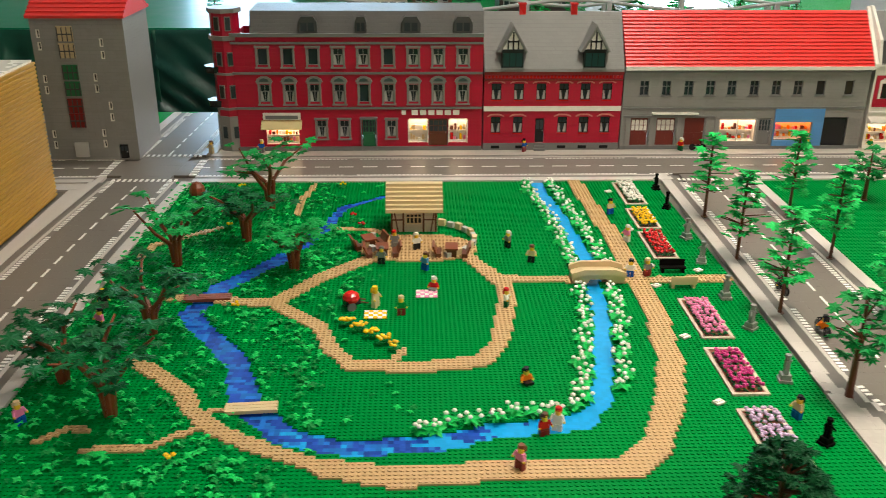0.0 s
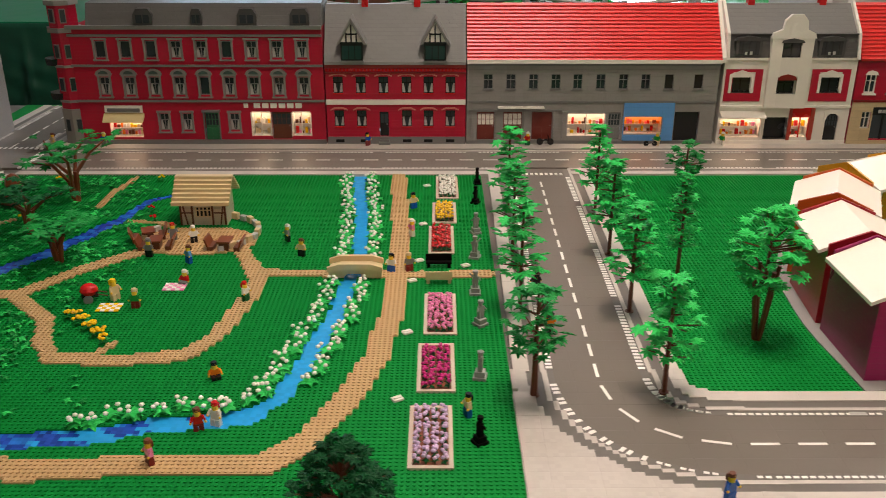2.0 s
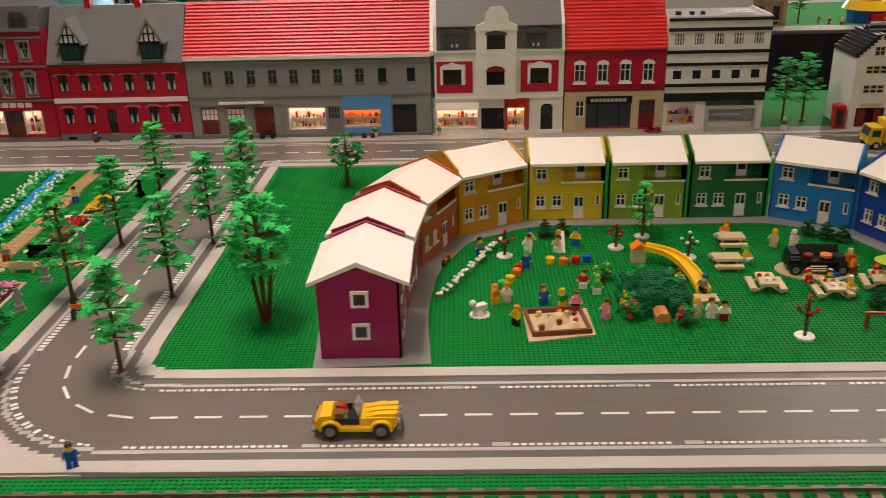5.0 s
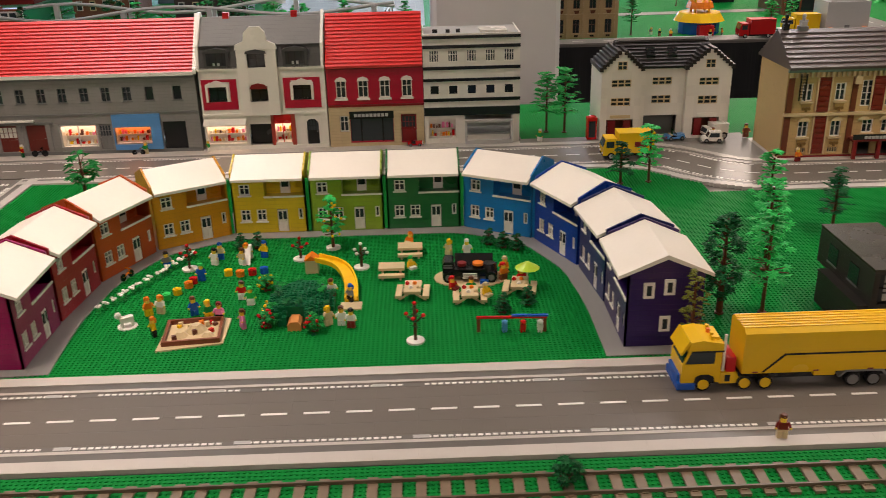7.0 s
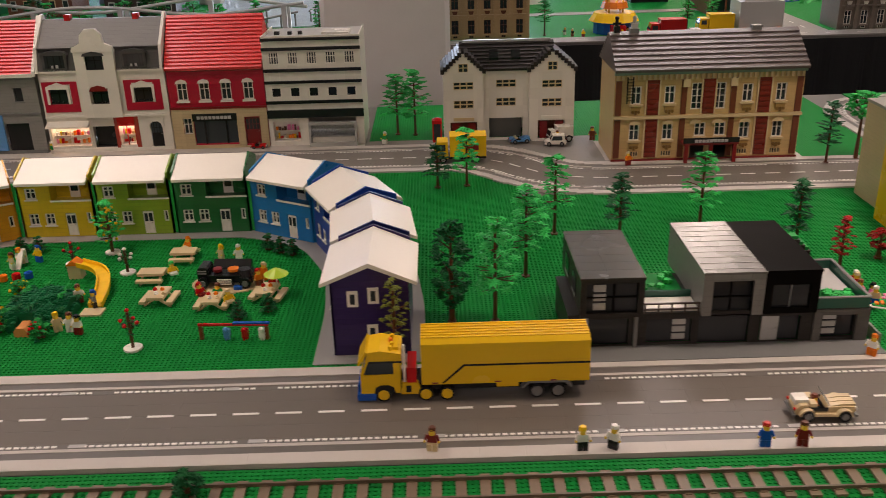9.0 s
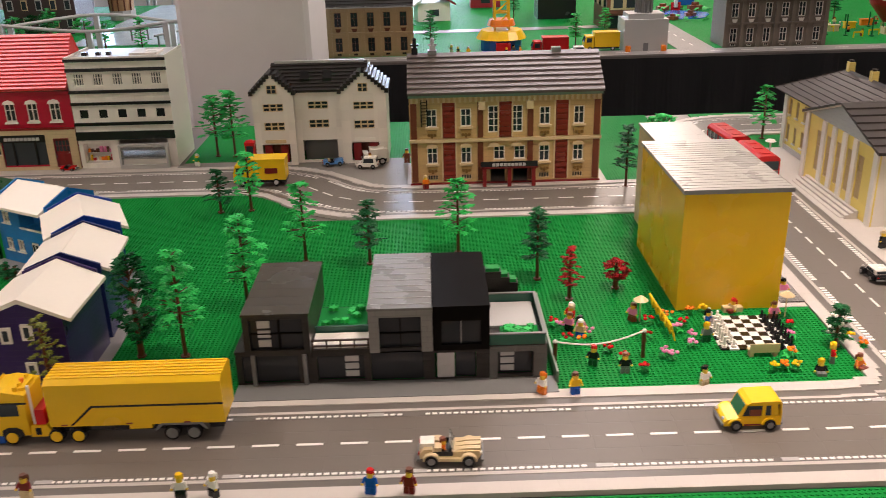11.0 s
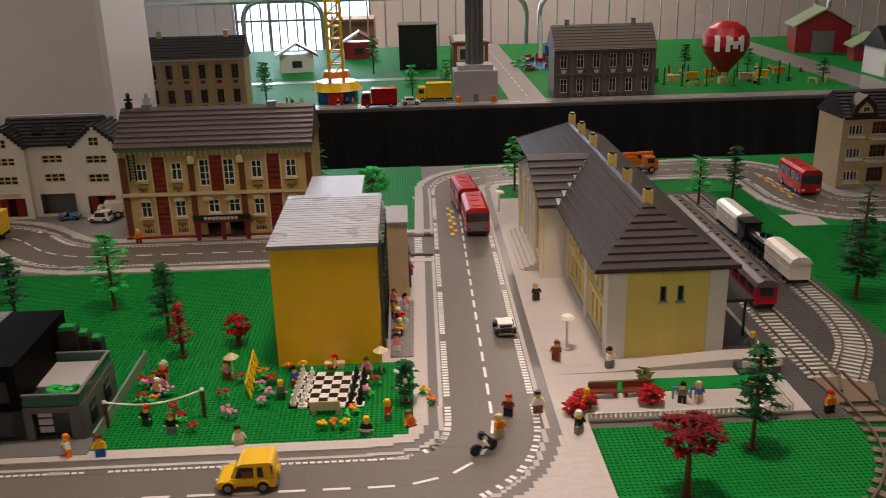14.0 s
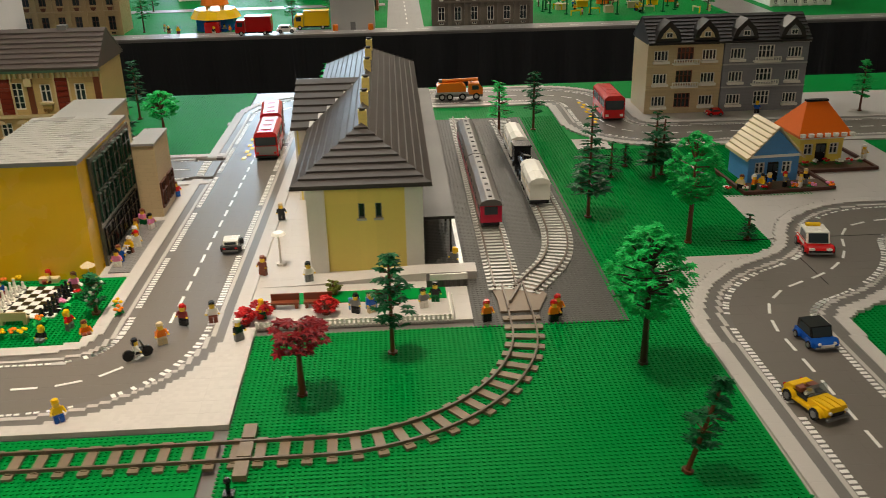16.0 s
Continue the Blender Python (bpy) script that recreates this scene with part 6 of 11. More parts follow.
for y, z in west:
    window(station, -y, z, 0.018, 0.046, 0, "cross", TAN, SMOKE, turned)
    part("sill", Geo().box(-0.004, 0.0, y - 0.011, y + 0.011, z - 0.004, z), WHITE_BRICK, station)
part("string_course", Geo().box(-0.003, 0.0, 0.03, SD, 0.088, 0.093), PALE_YELLOW, station)
part("plinth", Geo().box(-0.005, 0.0, 0.03, SD, 0.0, 0.014), LIGHT_GREY, station)
part("long_wall", Geo().box(SW - 0.004, SW, 0.004, SD, 0, SH), PALE_YELLOW, station)
part("back_wall", Geo().box(0, SW, SD, SD + 0.004, 0, SH), PALE_YELLOW, station)
for y in (0.190, 0.398, 0.836, SD - 0.012):
    part("pier", Geo().box(-0.006, 0.0, y - 0.012, y + 0.012, 0, SH), WHITE_BRICK, station, "white wall pier")
x0, x1, yr0, yr1, zt = -0.032, SW + 0.022, 0.150, SD - 0.14, 0.252
xm = (x0 + x1) / 2
ends = [(x0, -0.018, SH), (x1, -0.018, SH), (x1, SD + 0.018, SH), (x0, SD + 0.018, SH)]
core = [(p[0], p[1], p[2] - 0.003) for p in ends] + ends + [(xm, yr0, zt), (xm, yr1, zt)]
roof = part("roof", Geo().add(core, [(3, 2, 1, 0), (0, 1, 5, 4), (1, 2, 6, 5), (2, 3, 7, 6), (3, 0, 4, 7), (4, 5, 8), (5, 6, 9, 8), (6, 7, 9), (7, 4, 8, 9)]), ST_ROOF, station, "dark grey hipped roof, tiled slopes and stepped ends")
# stepped courses on the two hipped ends
for ye, yr in ((-0.018, yr0), (SD + 0.018, yr1)):
    for k in range(9):
        a, b = k / 9, (k + 1) / 9
        row = [(x0 + (xm - x0) * t + q, ye + (yr - ye) * t, SH + (zt - SH) * t + up) for t, up, q in ((a, 0.0, 0.001), (a, 0.0052, 0.001), (b, 0.0012, 0.001))]
        v = row + [(2 * xm - p[0], p[1], p[2]) for p in row]
        part("roof_course", Geo().add(v, [(0, 1, 4, 3), (1, 2, 5, 4), (0, 2, 1), (3, 4, 5), (0, 3, 5, 2)]), ST_BAND, roof)
# thin tile courses up the two long slopes
for side in (-1, 1):
    for k in range(1, 9):
        t = k / 9
        xe = (x1 if side > 0 else x0) + (xm - (x1 if side > 0 else x0)) * t
        z = SH + (zt - SH) * t
        part("tile_line", Geo().box(xe - 0.0016, xe + 0.0016, -0.018 + (yr0 + 0.018) * t + 0.002, SD + 0.018 - (SD + 0.018 - yr1) * t - 0.002, z - 0.0016, z + 0.0005), ST_ROOF, roof)
part("ridge_tile", Geo().prism([(xm - 0.006, zt - 0.004), (xm, zt + 0.003), (xm + 0.006, zt - 0.004)], "y", yr0, yr1), ST_BAND, roof)
WY0, WY1, WX = 0.415, 0.815, -0.058
WM = (WY0 + WY1) / 2
wing_win = [(WM + 0.058 * k, 0.040, 0.028, 0.105) for k in (-2, -1, 0, 1, 2)]
g = holed_wall(Geo(), -WY1, -WY0, 0, 0.176, 0, 0.004, [(-y - w / 2, -y + w / 2, z, z + h) for y, z, w, h in wing_win])
g.turn(pose(WX, 0, 0) @ turned)
wing = part("wing", g, PALE_YELLOW, station, "projecting middle wing with tall windows")
for ya, yb in ((WY0, WY0 + 0.004), (WY1 - 0.004, WY1)):
    part("wing_side", Geo().box(WX + 0.004, 0.0, ya, yb, 0, 0.176), WHITE_BRICK, wing)
for y, z, w, h in wing_win:
    window(station, -y, z, w, h, 0, "cross cols", TAN, SMOKE, pose(WX, 0, 0) @ turned)
for yy in [WY0 + 0.010] + [WM + 0.058 * (k - 1.5) for k in range(4)] + [WY1 - 0.010]:
    part("wing_pier", Geo().box(WX - 0.005, WX, yy - 0.010, yy + 0.010, 0, 0.176), WHITE_BRICK, wing, "white wall pier")
part("wing_gable", Geo().prism([(WY0, 0.176), (WM, 0.236), (WY1, 0.176)], "x", WX, WX + 0.004).prism([(WY0 - 0.008, 0.174), (WM, 0.243), (WM, 0.236), (WY0, 0.174)], "x", WX - 0.008, WX, 1).prism([(WY1 + 0.008, 0.174), (WM, 0.243), (WM, 0.236), (WY1, 0.174)], "x", WX - 0.008, WX, 1), [plastic("gable_grey", (0.40, 0.42, 0.42), 0.3, "brick"), WHITE_BRICK], station, "pale grey gable over the entrance")
for s in (-1, 1):
    for k in range(7):
        a, b = k / 7, (k + 1) / 7
        hw = WM - WY0 + 0.014
        ya, yb, za, zb = WM + s * hw * (1 - a), WM + s * hw * (1 - b), 0.175 + 0.068 * a, 0.175 + 0.068 * b
        course = part("wing_roof_course", Geo().prism([(ya, za - 0.003), (ya, za + 0.0045), (yb, zb + 0.0006), (yb, zb - 0.003)], "x", WX - 0.012, 0.10), ST_BAND, station)
        xin = x0 + (xm - x0) * a
        part("pale_step", Geo().prism([(ya, za + 0.0005), (ya, za + 0.005), (yb, zb + 0.0012), (yb, zb + 0.0005)], "x", xin + 0.004, xin + 0.016), LIGHT_GREY, course)
steps = Geo()
for k in range(4):
    steps.box(WX - 0.044 + 0.011 * k, WX - 0.002, 0.47, 0.76, 0.0048 * k, 0.0048 * (k + 1))
part("steps", steps, PAVE, station, "pale entrance steps")
for y in (0.158, 0.322, 0.462, 0.672, 0.820, 0.955):
    c = part("chimney", Geo().box(0.0955, 0.1125, y - 0.0085, y + 0.0085, 0.238, 0.276), plastic("chimney_yellow", (0.72, 0.56, 0.16), 0.3, "brick"), station, "pale yellow chimney")
    part("pot", Geo().cyl(0.104, y, 0.276, 0.281, 0.006, 8).cyl(0.104, y, 0.279, 0.2815, 0.0078, 8), ROOF_DARK, c)
part("platform", Geo().box(SW + 0.004, SW + 0.078, -0.09, SD + 0.06, 0, 0.014, 0).box(SW + 0.07, SW + 0.078, -0.09, SD + 0.06, 0.014, 0.0152, 1), [GRAVEL, WHITE], station, "dark platform beside the tracks")
part("platform_canopy", Geo().box(SW + 0.004, SW + 0.065, 0.02, SD, 0.092, 0.098), ROOF_DARK, station, "dark platform canopy")
for k in range(6):
    part("canopy_post", Geo().box(SW + 0.056, SW + 0.06, 0.04 + 0.17 * k, 0.044 + 0.17 * k, 0.014, 0.092), BLACK, station)
part("ramp", Geo().prism([(-0.10, 0.0), (0.31, 0.0), (0.31, 0.016), (0.2, 0.016), (0.0, 0.002)], "y", -0.06, -0.02), PAVE, station, "pale ramp up to the platform")
part("platform_rail", Geo().box(SW + 0.01, SW + 0.08, -0.09, -0.087, 0.014, 0.026), WHITE, station)

# ---- apartment houses and cottages at the right ----
for i, (x0, w, wall, label) in enumerate(((5.100, 0.232, TAN_BRICK, "tan"), (5.335, 0.262, plastic("bluish_brick", (0.24, 0.235, 0.25), 0.3, "brick"), "grey"))):
    house = thing("apartment_house", pose(x0, 2.645, 0.0012), label + " three-storey toy apartment house with white balconies and a dark roof", "building", "apartment houses")
    wins = [(x, 0.022 + 0.070 * k, 0.044, 0.032) for x in (0.042, w - 0.042) for k in range(3)] + [(w / 2, 0.018 + 0.070 * k, 0.05, 0.044) for k in range(3)]
    shell(house, w, 0.16, 0.215, wall, [hole(*q) for q in wins])
    for j, q in enumerate(wins):
        window(house, *q, 0, "cols" if j < 6 else "cross cols", WHITE if label == "grey" or j < 6 else REDDISH, GLASS)
        if j < 6:
            part("window_box", Geo().box(q[0] - 0.025, q[0] + 0.025, -0.010, 0, q[1] - 0.007, q[1]), WHITE, house, "white window box")
        elif j > 6:
            rail = Geo().box(q[0] - 0.040, q[0] + 0.040, -0.020, 0, q[1] - 0.006, q[1] - 0.002).box(q[0] - 0.040, q[0] + 0.040, -0.021, -0.018, q[1] + 0.009, q[1] + 0.012)
            for k in range(11):
                rail.box(q[0] - 0.040 + 0.0078 * k, q[0] - 0.0375 + 0.0078 * k, -0.021, -0.0185, q[1] - 0.002, q[1] + 0.009)
            part("balcony", rail, WHITE, house, "white railed balcony")
    part("bands", Geo().box(0, w, -0.003, 0, 0.074, 0.078).box(0, w, -0.003, 0, 0.144, 0.148).box(-0.002, w + 0.002, -0.008, 0, 0.210, 0.216), LIGHT_GREY if label == "grey" else TAN, house)
    roof_rows(house, ROOF_DARK, -0.002, w + 0.002, -0.012, 0.172, 0.08, 0.216, 0.286, 8, "dark tiled roof")
    part("gable_wall", Geo().prism([(0, 0.215), (0.08, 0.286), (0.16, 0.215)], "x", 0, 0.004).prism([(0, 0.215), (0.08, 0.286), (0.16, 0.215)], "x", w - 0.004, w), wall, house)
    for x in (0.058, w - 0.058):
        d = part("dormer", Geo().prism([(x - 0.040, 0.224), (x - 0.030, 0.254), (x, 0.284), (x + 0.030, 0.254), (x + 0.040, 0.224)], "y", -0.012, 0.05), ROOF_DARK, house, "dark gabled dormer")
        part("gable_panel", Geo().prism([(x - 0.024, 0.232), (x - 0.016, 0.248), (x, 0.264), (x + 0.016, 0.248), (x + 0.024, 0.232)], "y", -0.0135, -0.012), wall, d)
        part("pane_frame", Geo().box(x - 0.010, x + 0.010, -0.0150, -0.0135, 0.234, 0.250), WHITE, d)
        for q in (-1, 1):
            part("pane", Geo().box(x + q * 0.0045 - 0.0035, x + q * 0.0045 + 0.0035, -0.0158, -0.0150, 0.236, 0.248), GLASS, d)

for x, y, w, d, h, rise, wall, roofm, label, turn in ((5.167, 1.970, 0.126, 0.105, 0.070, 0.070, MID_BLUE, TAN, "blue toy cottage with a tan stepped roof", 4), (5.352, 2.105, 0.114, 0.11, 0.070, 0.078, plastic("cottage_yellow", (0.80, 0.60, 0.10), 0.3), ORANGE, "pale yellow toy cottage with an orange roof", 3)):
    c = thing("cottage", pose(x, y, 0.0022, 0, 0, turn), label, "house", "cottages")
    shell(c, w, d, h, wall, [hole(w / 2, 0.002, 0.030, 0.05), hole(w / 2 - 0.034, 0.022, 0.024, 0.03), hole(w / 2 + 0.034, 0.022, 0.024, 0.03)])
    window(c, w / 2 - 0.034, 0.022, 0.024, 0.03, 0, "cross", WHITE)
    window(c, w / 2 + 0.034, 0.022, 0.024, 0.03, 0, "cross", WHITE)
    door(c, w / 2, 0.002, 0.028, 0.048, 0, BLACK)
    if roofm is not ORANGE:
        part("gable_wall", Geo().prism([(0, h), (w / 2, h + rise - 0.008), (w, h)], "y", 0, 0.004), wall, c)
    part("white_band", Geo().box(-0.002, w + 0.002, -0.003, 0, h - 0.006, h), WHITE, c)
    if roofm is ORANGE:
        hip = [(-0.014, -0.014), (w + 0.014, -0.014), (w + 0.014, d + 0.014), (-0.014, d + 0.014)]
        top = [(0.030, d / 2 - 0.004), (w - 0.030, d / 2 - 0.004), (w - 0.030, d / 2 + 0.004), (0.030, d / 2 + 0.004)]
        v = [(px, py, h + 0.001) for px, py in hip] + [(px, py, h + 0.007) for px, py in hip] + [(px, py, h + rise) for px, py in top]
        part("roof", Geo().add(v, [(3, 2, 1, 0), (8, 9, 10, 11)] + [(i, (i + 1) % 4, 4 + (i + 1) % 4, 4 + i) for i in range(4)] + [(4 + i, 4 + (i + 1) % 4, 8 + (i + 1) % 4, 8 + i) for i in range(4)]), plastic("orange_roof", (0.82, 0.15, 0.006), 0.3), c, "smooth orange hipped roof")
        part("ridge", Geo().box(0.028, w - 0.028, d / 2 - 0.007, d / 2 + 0.007, h + rise, h + rise + 0.005), BLACK, c, "black ridge")
        for k in range(7):
            part("scallop", Geo().cyl(-0.004 + 0.0217 * k, -0.0145, h + 0.004, h + 0.012, 0.0075, 8), WHITE, c, "white scalloped eave trim")
    for s in (-1, 1) if roofm is not ORANGE else ():
        for k in range(8):
            a, b = k / 8, (k + 1) / 8
            xa, xb, za, zb = w / 2 + s * (w / 2 + 0.010) * (1 - a), w / 2 + s * (w / 2 + 0.010) * (1 - b), h - 0.008 + (rise + 0.008) * a, h - 0.008 + (rise + 0.008) * b
            part("roof_course", Geo().prism([(xa, za - 0.003), (xa, za + 0.0045), (xb, zb + 0.0005), (xb, zb - 0.003)], "y", -0.010, d + 0.010), roofm, c)
    part("garden_border", Geo().box(-0.04, w + 0.06, -0.075, -0.068, 0, 0.008).box(-0.04, -0.033, -0.068, d, 0, 0.008).box(w + 0.053, w + 0.06, -0.068, d, 0, 0.008).box(-0.033, w + 0.053, -0.068, 0.0, 0, 0.003, 1), [plastic("garden_brown", (0.07, 0.022, 0.012), 0.4), plastic("garden_soil", (0.10, 0.06, 0.03), 0.5, "stud")], c, "dark brown garden border")


# ---- trees and plants ----
def leaf_plate(geo, x, y, z, r, rng, mi=0, tilt=25, lobes=7):
    """One spiky moulded leaf plate."""
    n = 2 * lobes
    pts = []
    for k in range(n):
        q = r * (rng.uniform(0.85, 1.1) if k % 2 == 0 else rng.uniform(0.42, 0.6))
        a = 2 * math.pi * k / n
        pts.append((q * math.cos(a), q * math.sin(a)))
    start = len(geo.v)
    v = [(0, 0, 0.0016)] + [(px, py, -0.0012 if k % 2 == 0 else 0.0012) for k, (px, py) in enumerate(pts)] + [(0, 0, -0.0016)]
    f = [(0, 1 + k, 1 + (k + 1) % n) for k in range(n)] + [(n + 1, 1 + (k + 1) % n, 1 + k) for k in range(n)]
    geo.add(v, f, mi)
    m = Matrix.Translation((x, y, z)) @ Euler((radians(rng.uniform(-tilt, tilt)), radians(rng.uniform(-tilt, tilt)), rng.uniform(0, 6.3))).to_matrix().to_4x4()
    return geo.turn(m, start)




def tree(x, y, h, r, mat, shape, label, group="", seed=0, trunk=None, leaf=0.017, count=None, blossom=None, z=0.0, lean=0.0):
    rng = random.Random(seed * 7 + 3)
    ob = thing("tree", pose(x, y, z, 0, lean, rng.uniform(0, 360) if not lean else 0), label, "tree", group)
    tk, cr = Geo(), Geo()
    tm = trunk or BROWN
    tk.cyl(0, 0, 0, 0.004, 0.008, 8)
    if shape == "pine":
        tk.tube((0, 0, 0), (0, 0, h * 0.95), 0.0042, 0.002, 6)
        tiers = max(5, int(h / 0.021))
        for k in range(tiers):
            t = k / (tiers - 1)
            zz = h * (0.26 + 0.72 * t)
            rad = r * (1.0 - 0.82 * t) + 0.004
            n = max(3, int(6 - 3 * t))
            a0 = rng.uniform(0, 6.3)
            for j in range(n):
                a = a0 + 2 * math.pi * j / n
                leaf_plate(cr, rad * 0.62 * math.cos(a), rad * 0.62 * math.sin(a), zz + rng.uniform(-0.004, 0.004), max(0.007, rad * 0.62), rng, 0, 18)
                if j % 2 == 0:
                    tk.tube((0, 0, zz), (rad * 0.6 * math.cos(a), rad * 0.6 * math.sin(a), zz), 0.0014, 0.001, 4)
    elif shape == "tier":
        tk.tube((0, 0, 0), (0, 0, h * 0.92), 0.0040, 0.0022, 6)
        tiers = max(5, int(h * 0.62 / 0.014))
        for k in range(tiers):
            t = k / (tiers - 1)
            zz = h * (0.36 + 0.62 * t)
            rad = r * (0.62 + 0.38 * math.sin(math.pi * min(1, t * 0.9 + 0.15))) * (1 - 0.45 * t)
            n = rng.choice((7, 8, 9))
            a0 = rng.uniform(0, 6.3)
            for j in range(n):
                a = a0 + 2 * math.pi * j / n + rng.uniform(-0.4, 0.4)
                d = rad * rng.uniform(0.25, 0.95)
                leaf_plate(cr, d * math.cos(a), d * math.sin(a), zz + rng.uniform(-0.006, 0.006), leaf * rng.uniform(0.55, 0.9), rng, 0, 20)
                if rng.random() < 0.4:
                    tk.tube((0, 0, zz - 0.006), (d * math.cos(a), d * math.sin(a), zz), 0.0015, 0.001, 4)
    elif shape == "spread":
        tips = []
        for j in range(5):
            a = 2 * math.pi * j / 5 + rng.uniform(-0.4, 0.4)
            m1 = Vector((0.010 * math.cos(a), 0.010 * math.sin(a), h * rng.uniform(0.3, 0.45)))
            m2 = Vector((r * 0.5 * math.cos(a + 0.3), r * 0.5 * math.sin(a + 0.3), h * rng.uniform(0.55, 0.75)))
            m3 = Vector((r * 0.95 * math.cos(a + 0.1), r * 0.95 * math.sin(a + 0.1), h * rng.uniform(0.62, 0.95)))
            tk.tube((0.004 * math.cos(a), 0.004 * math.sin(a), 0), m1, 0.0058, 0.0048, 6).tube(m1, m2, 0.0048, 0.0034, 6).tube(m2, m3, 0.0034, 0.0018, 5)
            tips += [m2, m3, (m2 + m3) / 2]
        for j in range(count or 46):
            p = rng.choice(tips)
            leaf_plate(cr, p.x + rng.uniform(-0.032, 0.032), p.y + rng.uniform(-0.032, 0.032), p.z + rng.uniform(-0.004, 0.016), leaf * rng.uniform(0.55, 0.95), rng, 0, 16)
    else:
        stems = 4 if shape == "clump" else 1
        for j in range(stems):
            a = 2 * math.pi * j / stems
            b = 0.012 * (stems > 1)
            tk.tube((b * 0.4 * math.cos(a), b * 0.4 * math.sin(a), 0), (b * 1.8 * math.cos(a), b * 1.8 * math.sin(a), h * 0.55), 0.0062 if stems == 1 else 0.004, 0.0035, 7)
        tk.tube((0, 0, h * 0.4), (0, 0, h * 0.9), 0.0035, 0.0015, 6)
        low = {"bush": 0.12, "umbrella": 0.60}.get(shape, 0.36)
        zc, hz = h * (1 + low) / 2, h * (1 - low) / 2
        for j in range(int((count or 80) * 1.5)):
            u, a = rng.uniform(-1, 1), rng.uniform(0, 6.3)
            q = rng.uniform(0.35, 1.0) ** 0.5
            rad = r * math.sqrt(max(0, 1 - u * u)) * q * (1.05 if u < 0.2 else 0.9)
            px, py, pz = rad * math.cos(a), rad * math.sin(a), zc + hz * u * rng.uniform(0.8, 1.0)
            leaf_plate(cr, px, py, pz, leaf * 0.8 * rng.uniform(0.7, 1.15), rng, 0, 30)
            if j % 6 == 0 and pz > h * 0.3:
                tk.tube((0, 0, min(pz, h * 0.8) - 0.014), (px, py, pz), 0.0018, 0.001, 4)
    part("trunk", tk, tm, ob)
    part("crown", cr, mat, ob)
    if blossom:
        bl = Geo()
        for j in range(16):
            v = Vector(rng.choice(cr.v))
            bl.ball(v.x, v.y, v.z, 0.0034, None, 0, 6, 4)
        part("blossom", bl, blossom, ob)
    return ob


TIER = "slim toy tree with tiers of bright green leaves"
for i, (x, y, h) in enumerate([(0.785, 2.078, 0.20), (0.776, 1.83, 0.19), (0.770, 1.585, 0.20), (0.984, 2.085, 0.20), (0.970, 1.83, 0.20), (0.960, 1.575, 0.20), (0.958, 1.312, 0.19)]):
    tree(x, y, h, 0.058, LEAF_BRIGHT, "tier", TIER, "street trees", i, leaf=0.020)
tree(0.766, 1.304, 0.185, 0.050, LEAF, "round", "round toy tree with green leaf plates leaning over the road", "street trees", 9, leaf=0.018, count=46)
tree(1.151, 1.480, 0.235, 0.062, LEAF_BRIGHT, "clump", "tall bushy toy tree with several brown stems", "lawn trees", 10, leaf=0.02, count=84)
tree(1.075, 1.705, 0.21, 0.036, LEAF_BRIGHT, "tier", TIER, "lawn trees", 11)
tree(1.212, 2.19, 0.14, 0.042, LEAF, "round", "green toy tree dotted with small white blossoms", "lawn trees", 12, blossom=WHITE, count=44)
for i, (x, y, h, m) in enumerate([(2.650, 2.218, 0.15, LEAF_BRIGHT), (2.745, 1.65, 0.19, LEAF_BRIGHT), (2.830, 1.87, 0.18, LEAF_BRIGHT), (3.160, 1.90, 0.17, LEAF_BRIGHT), (4.632, 2.500, 0.15, LEAF_BRIGHT), (4.136, 2.765, 0.165, LEAF_BRIGHT)]):
    tree(x, y, h, 0.052, m, "tier", TIER, "lawn trees", 20 + i, leaf=0.018)
for k, (x, y, h) in enumerate([(2.455, 2.735, 0.185), (2.510, 2.725, 0.20)]):
    tree(x, y, h, 0.062, LEAF_BRIGHT, "tier", "broad toy tree with flat tiers of bright green leaves", "lawn trees", 33 + k, leaf=0.022)
tree(3.710, 2.352, 0.19, 0.046, LEAF_BRIGHT, "umbrella", "bright green toy tree with a high round crown", "lawn trees", 36, leaf=0.014, count=90)
tree(4.919, 1.638, 0.235, 0.056, LEAF_BRIGHT, "round", "tall leafy bright green toy tree on a bare trunk", "lawn trees", 37, leaf=0.014, count=190)
for i, (x, y, h) in enumerate([(2.970, 1.85, 0.14), (3.315, 1.745, 0.15), (3.618, 2.325, 0.165), (2.575, 2.21, 0.11), (3.523, 2.80, 0.18), (4.736, 2.518, 0.175), (4.311, 1.242, 0.17)]):
    tree(x, y, h, 0.040, LEAF_DARK, "tier", "dark green toy tree with tiers of leaf plates", "lawn trees", 40 + i, leaf=0.018)
for i, (x, y, h) in enumerate([(4.746, 1.80, 0.25), (4.961, 2.045, 0.17), (4.858, 2.061, 0.09), (4.915, 2.145, 0.06), (5.043, 1.639, 0.055), (4.988, 2.068, 0.15)]):
    tree(x, y, h, min(0.042, h * 0.26), LEAF_DARK, "pine", "dark green toy pine with tiers of leaf plates", "pines", 50 + i)
tree(2.672, 1.462, 0.20, 0.050, LEAF_BRIGHT, "tier", "bright green toy tree with loose tiers of leaves", "lawn trees", 60, leaf=0.017)
tree(2.595, 1.466, 0.205, 0.036, LEAF_DARK, "bush", "dense dark green toy tree", "lawn trees", 61, count=110, leaf=0.013)
tree(2.500, 1.322, 0.145, 0.034, LEAF_OLIVE, "tier", "slender olive toy tree against the purple house", "lawn trees", 62, leaf=0.010)
tree(3.365, 1.645, 0.105, 0.026, LEAF_RED, "tier", "small dark red toy tree", "red trees", 63, leaf=0.011)
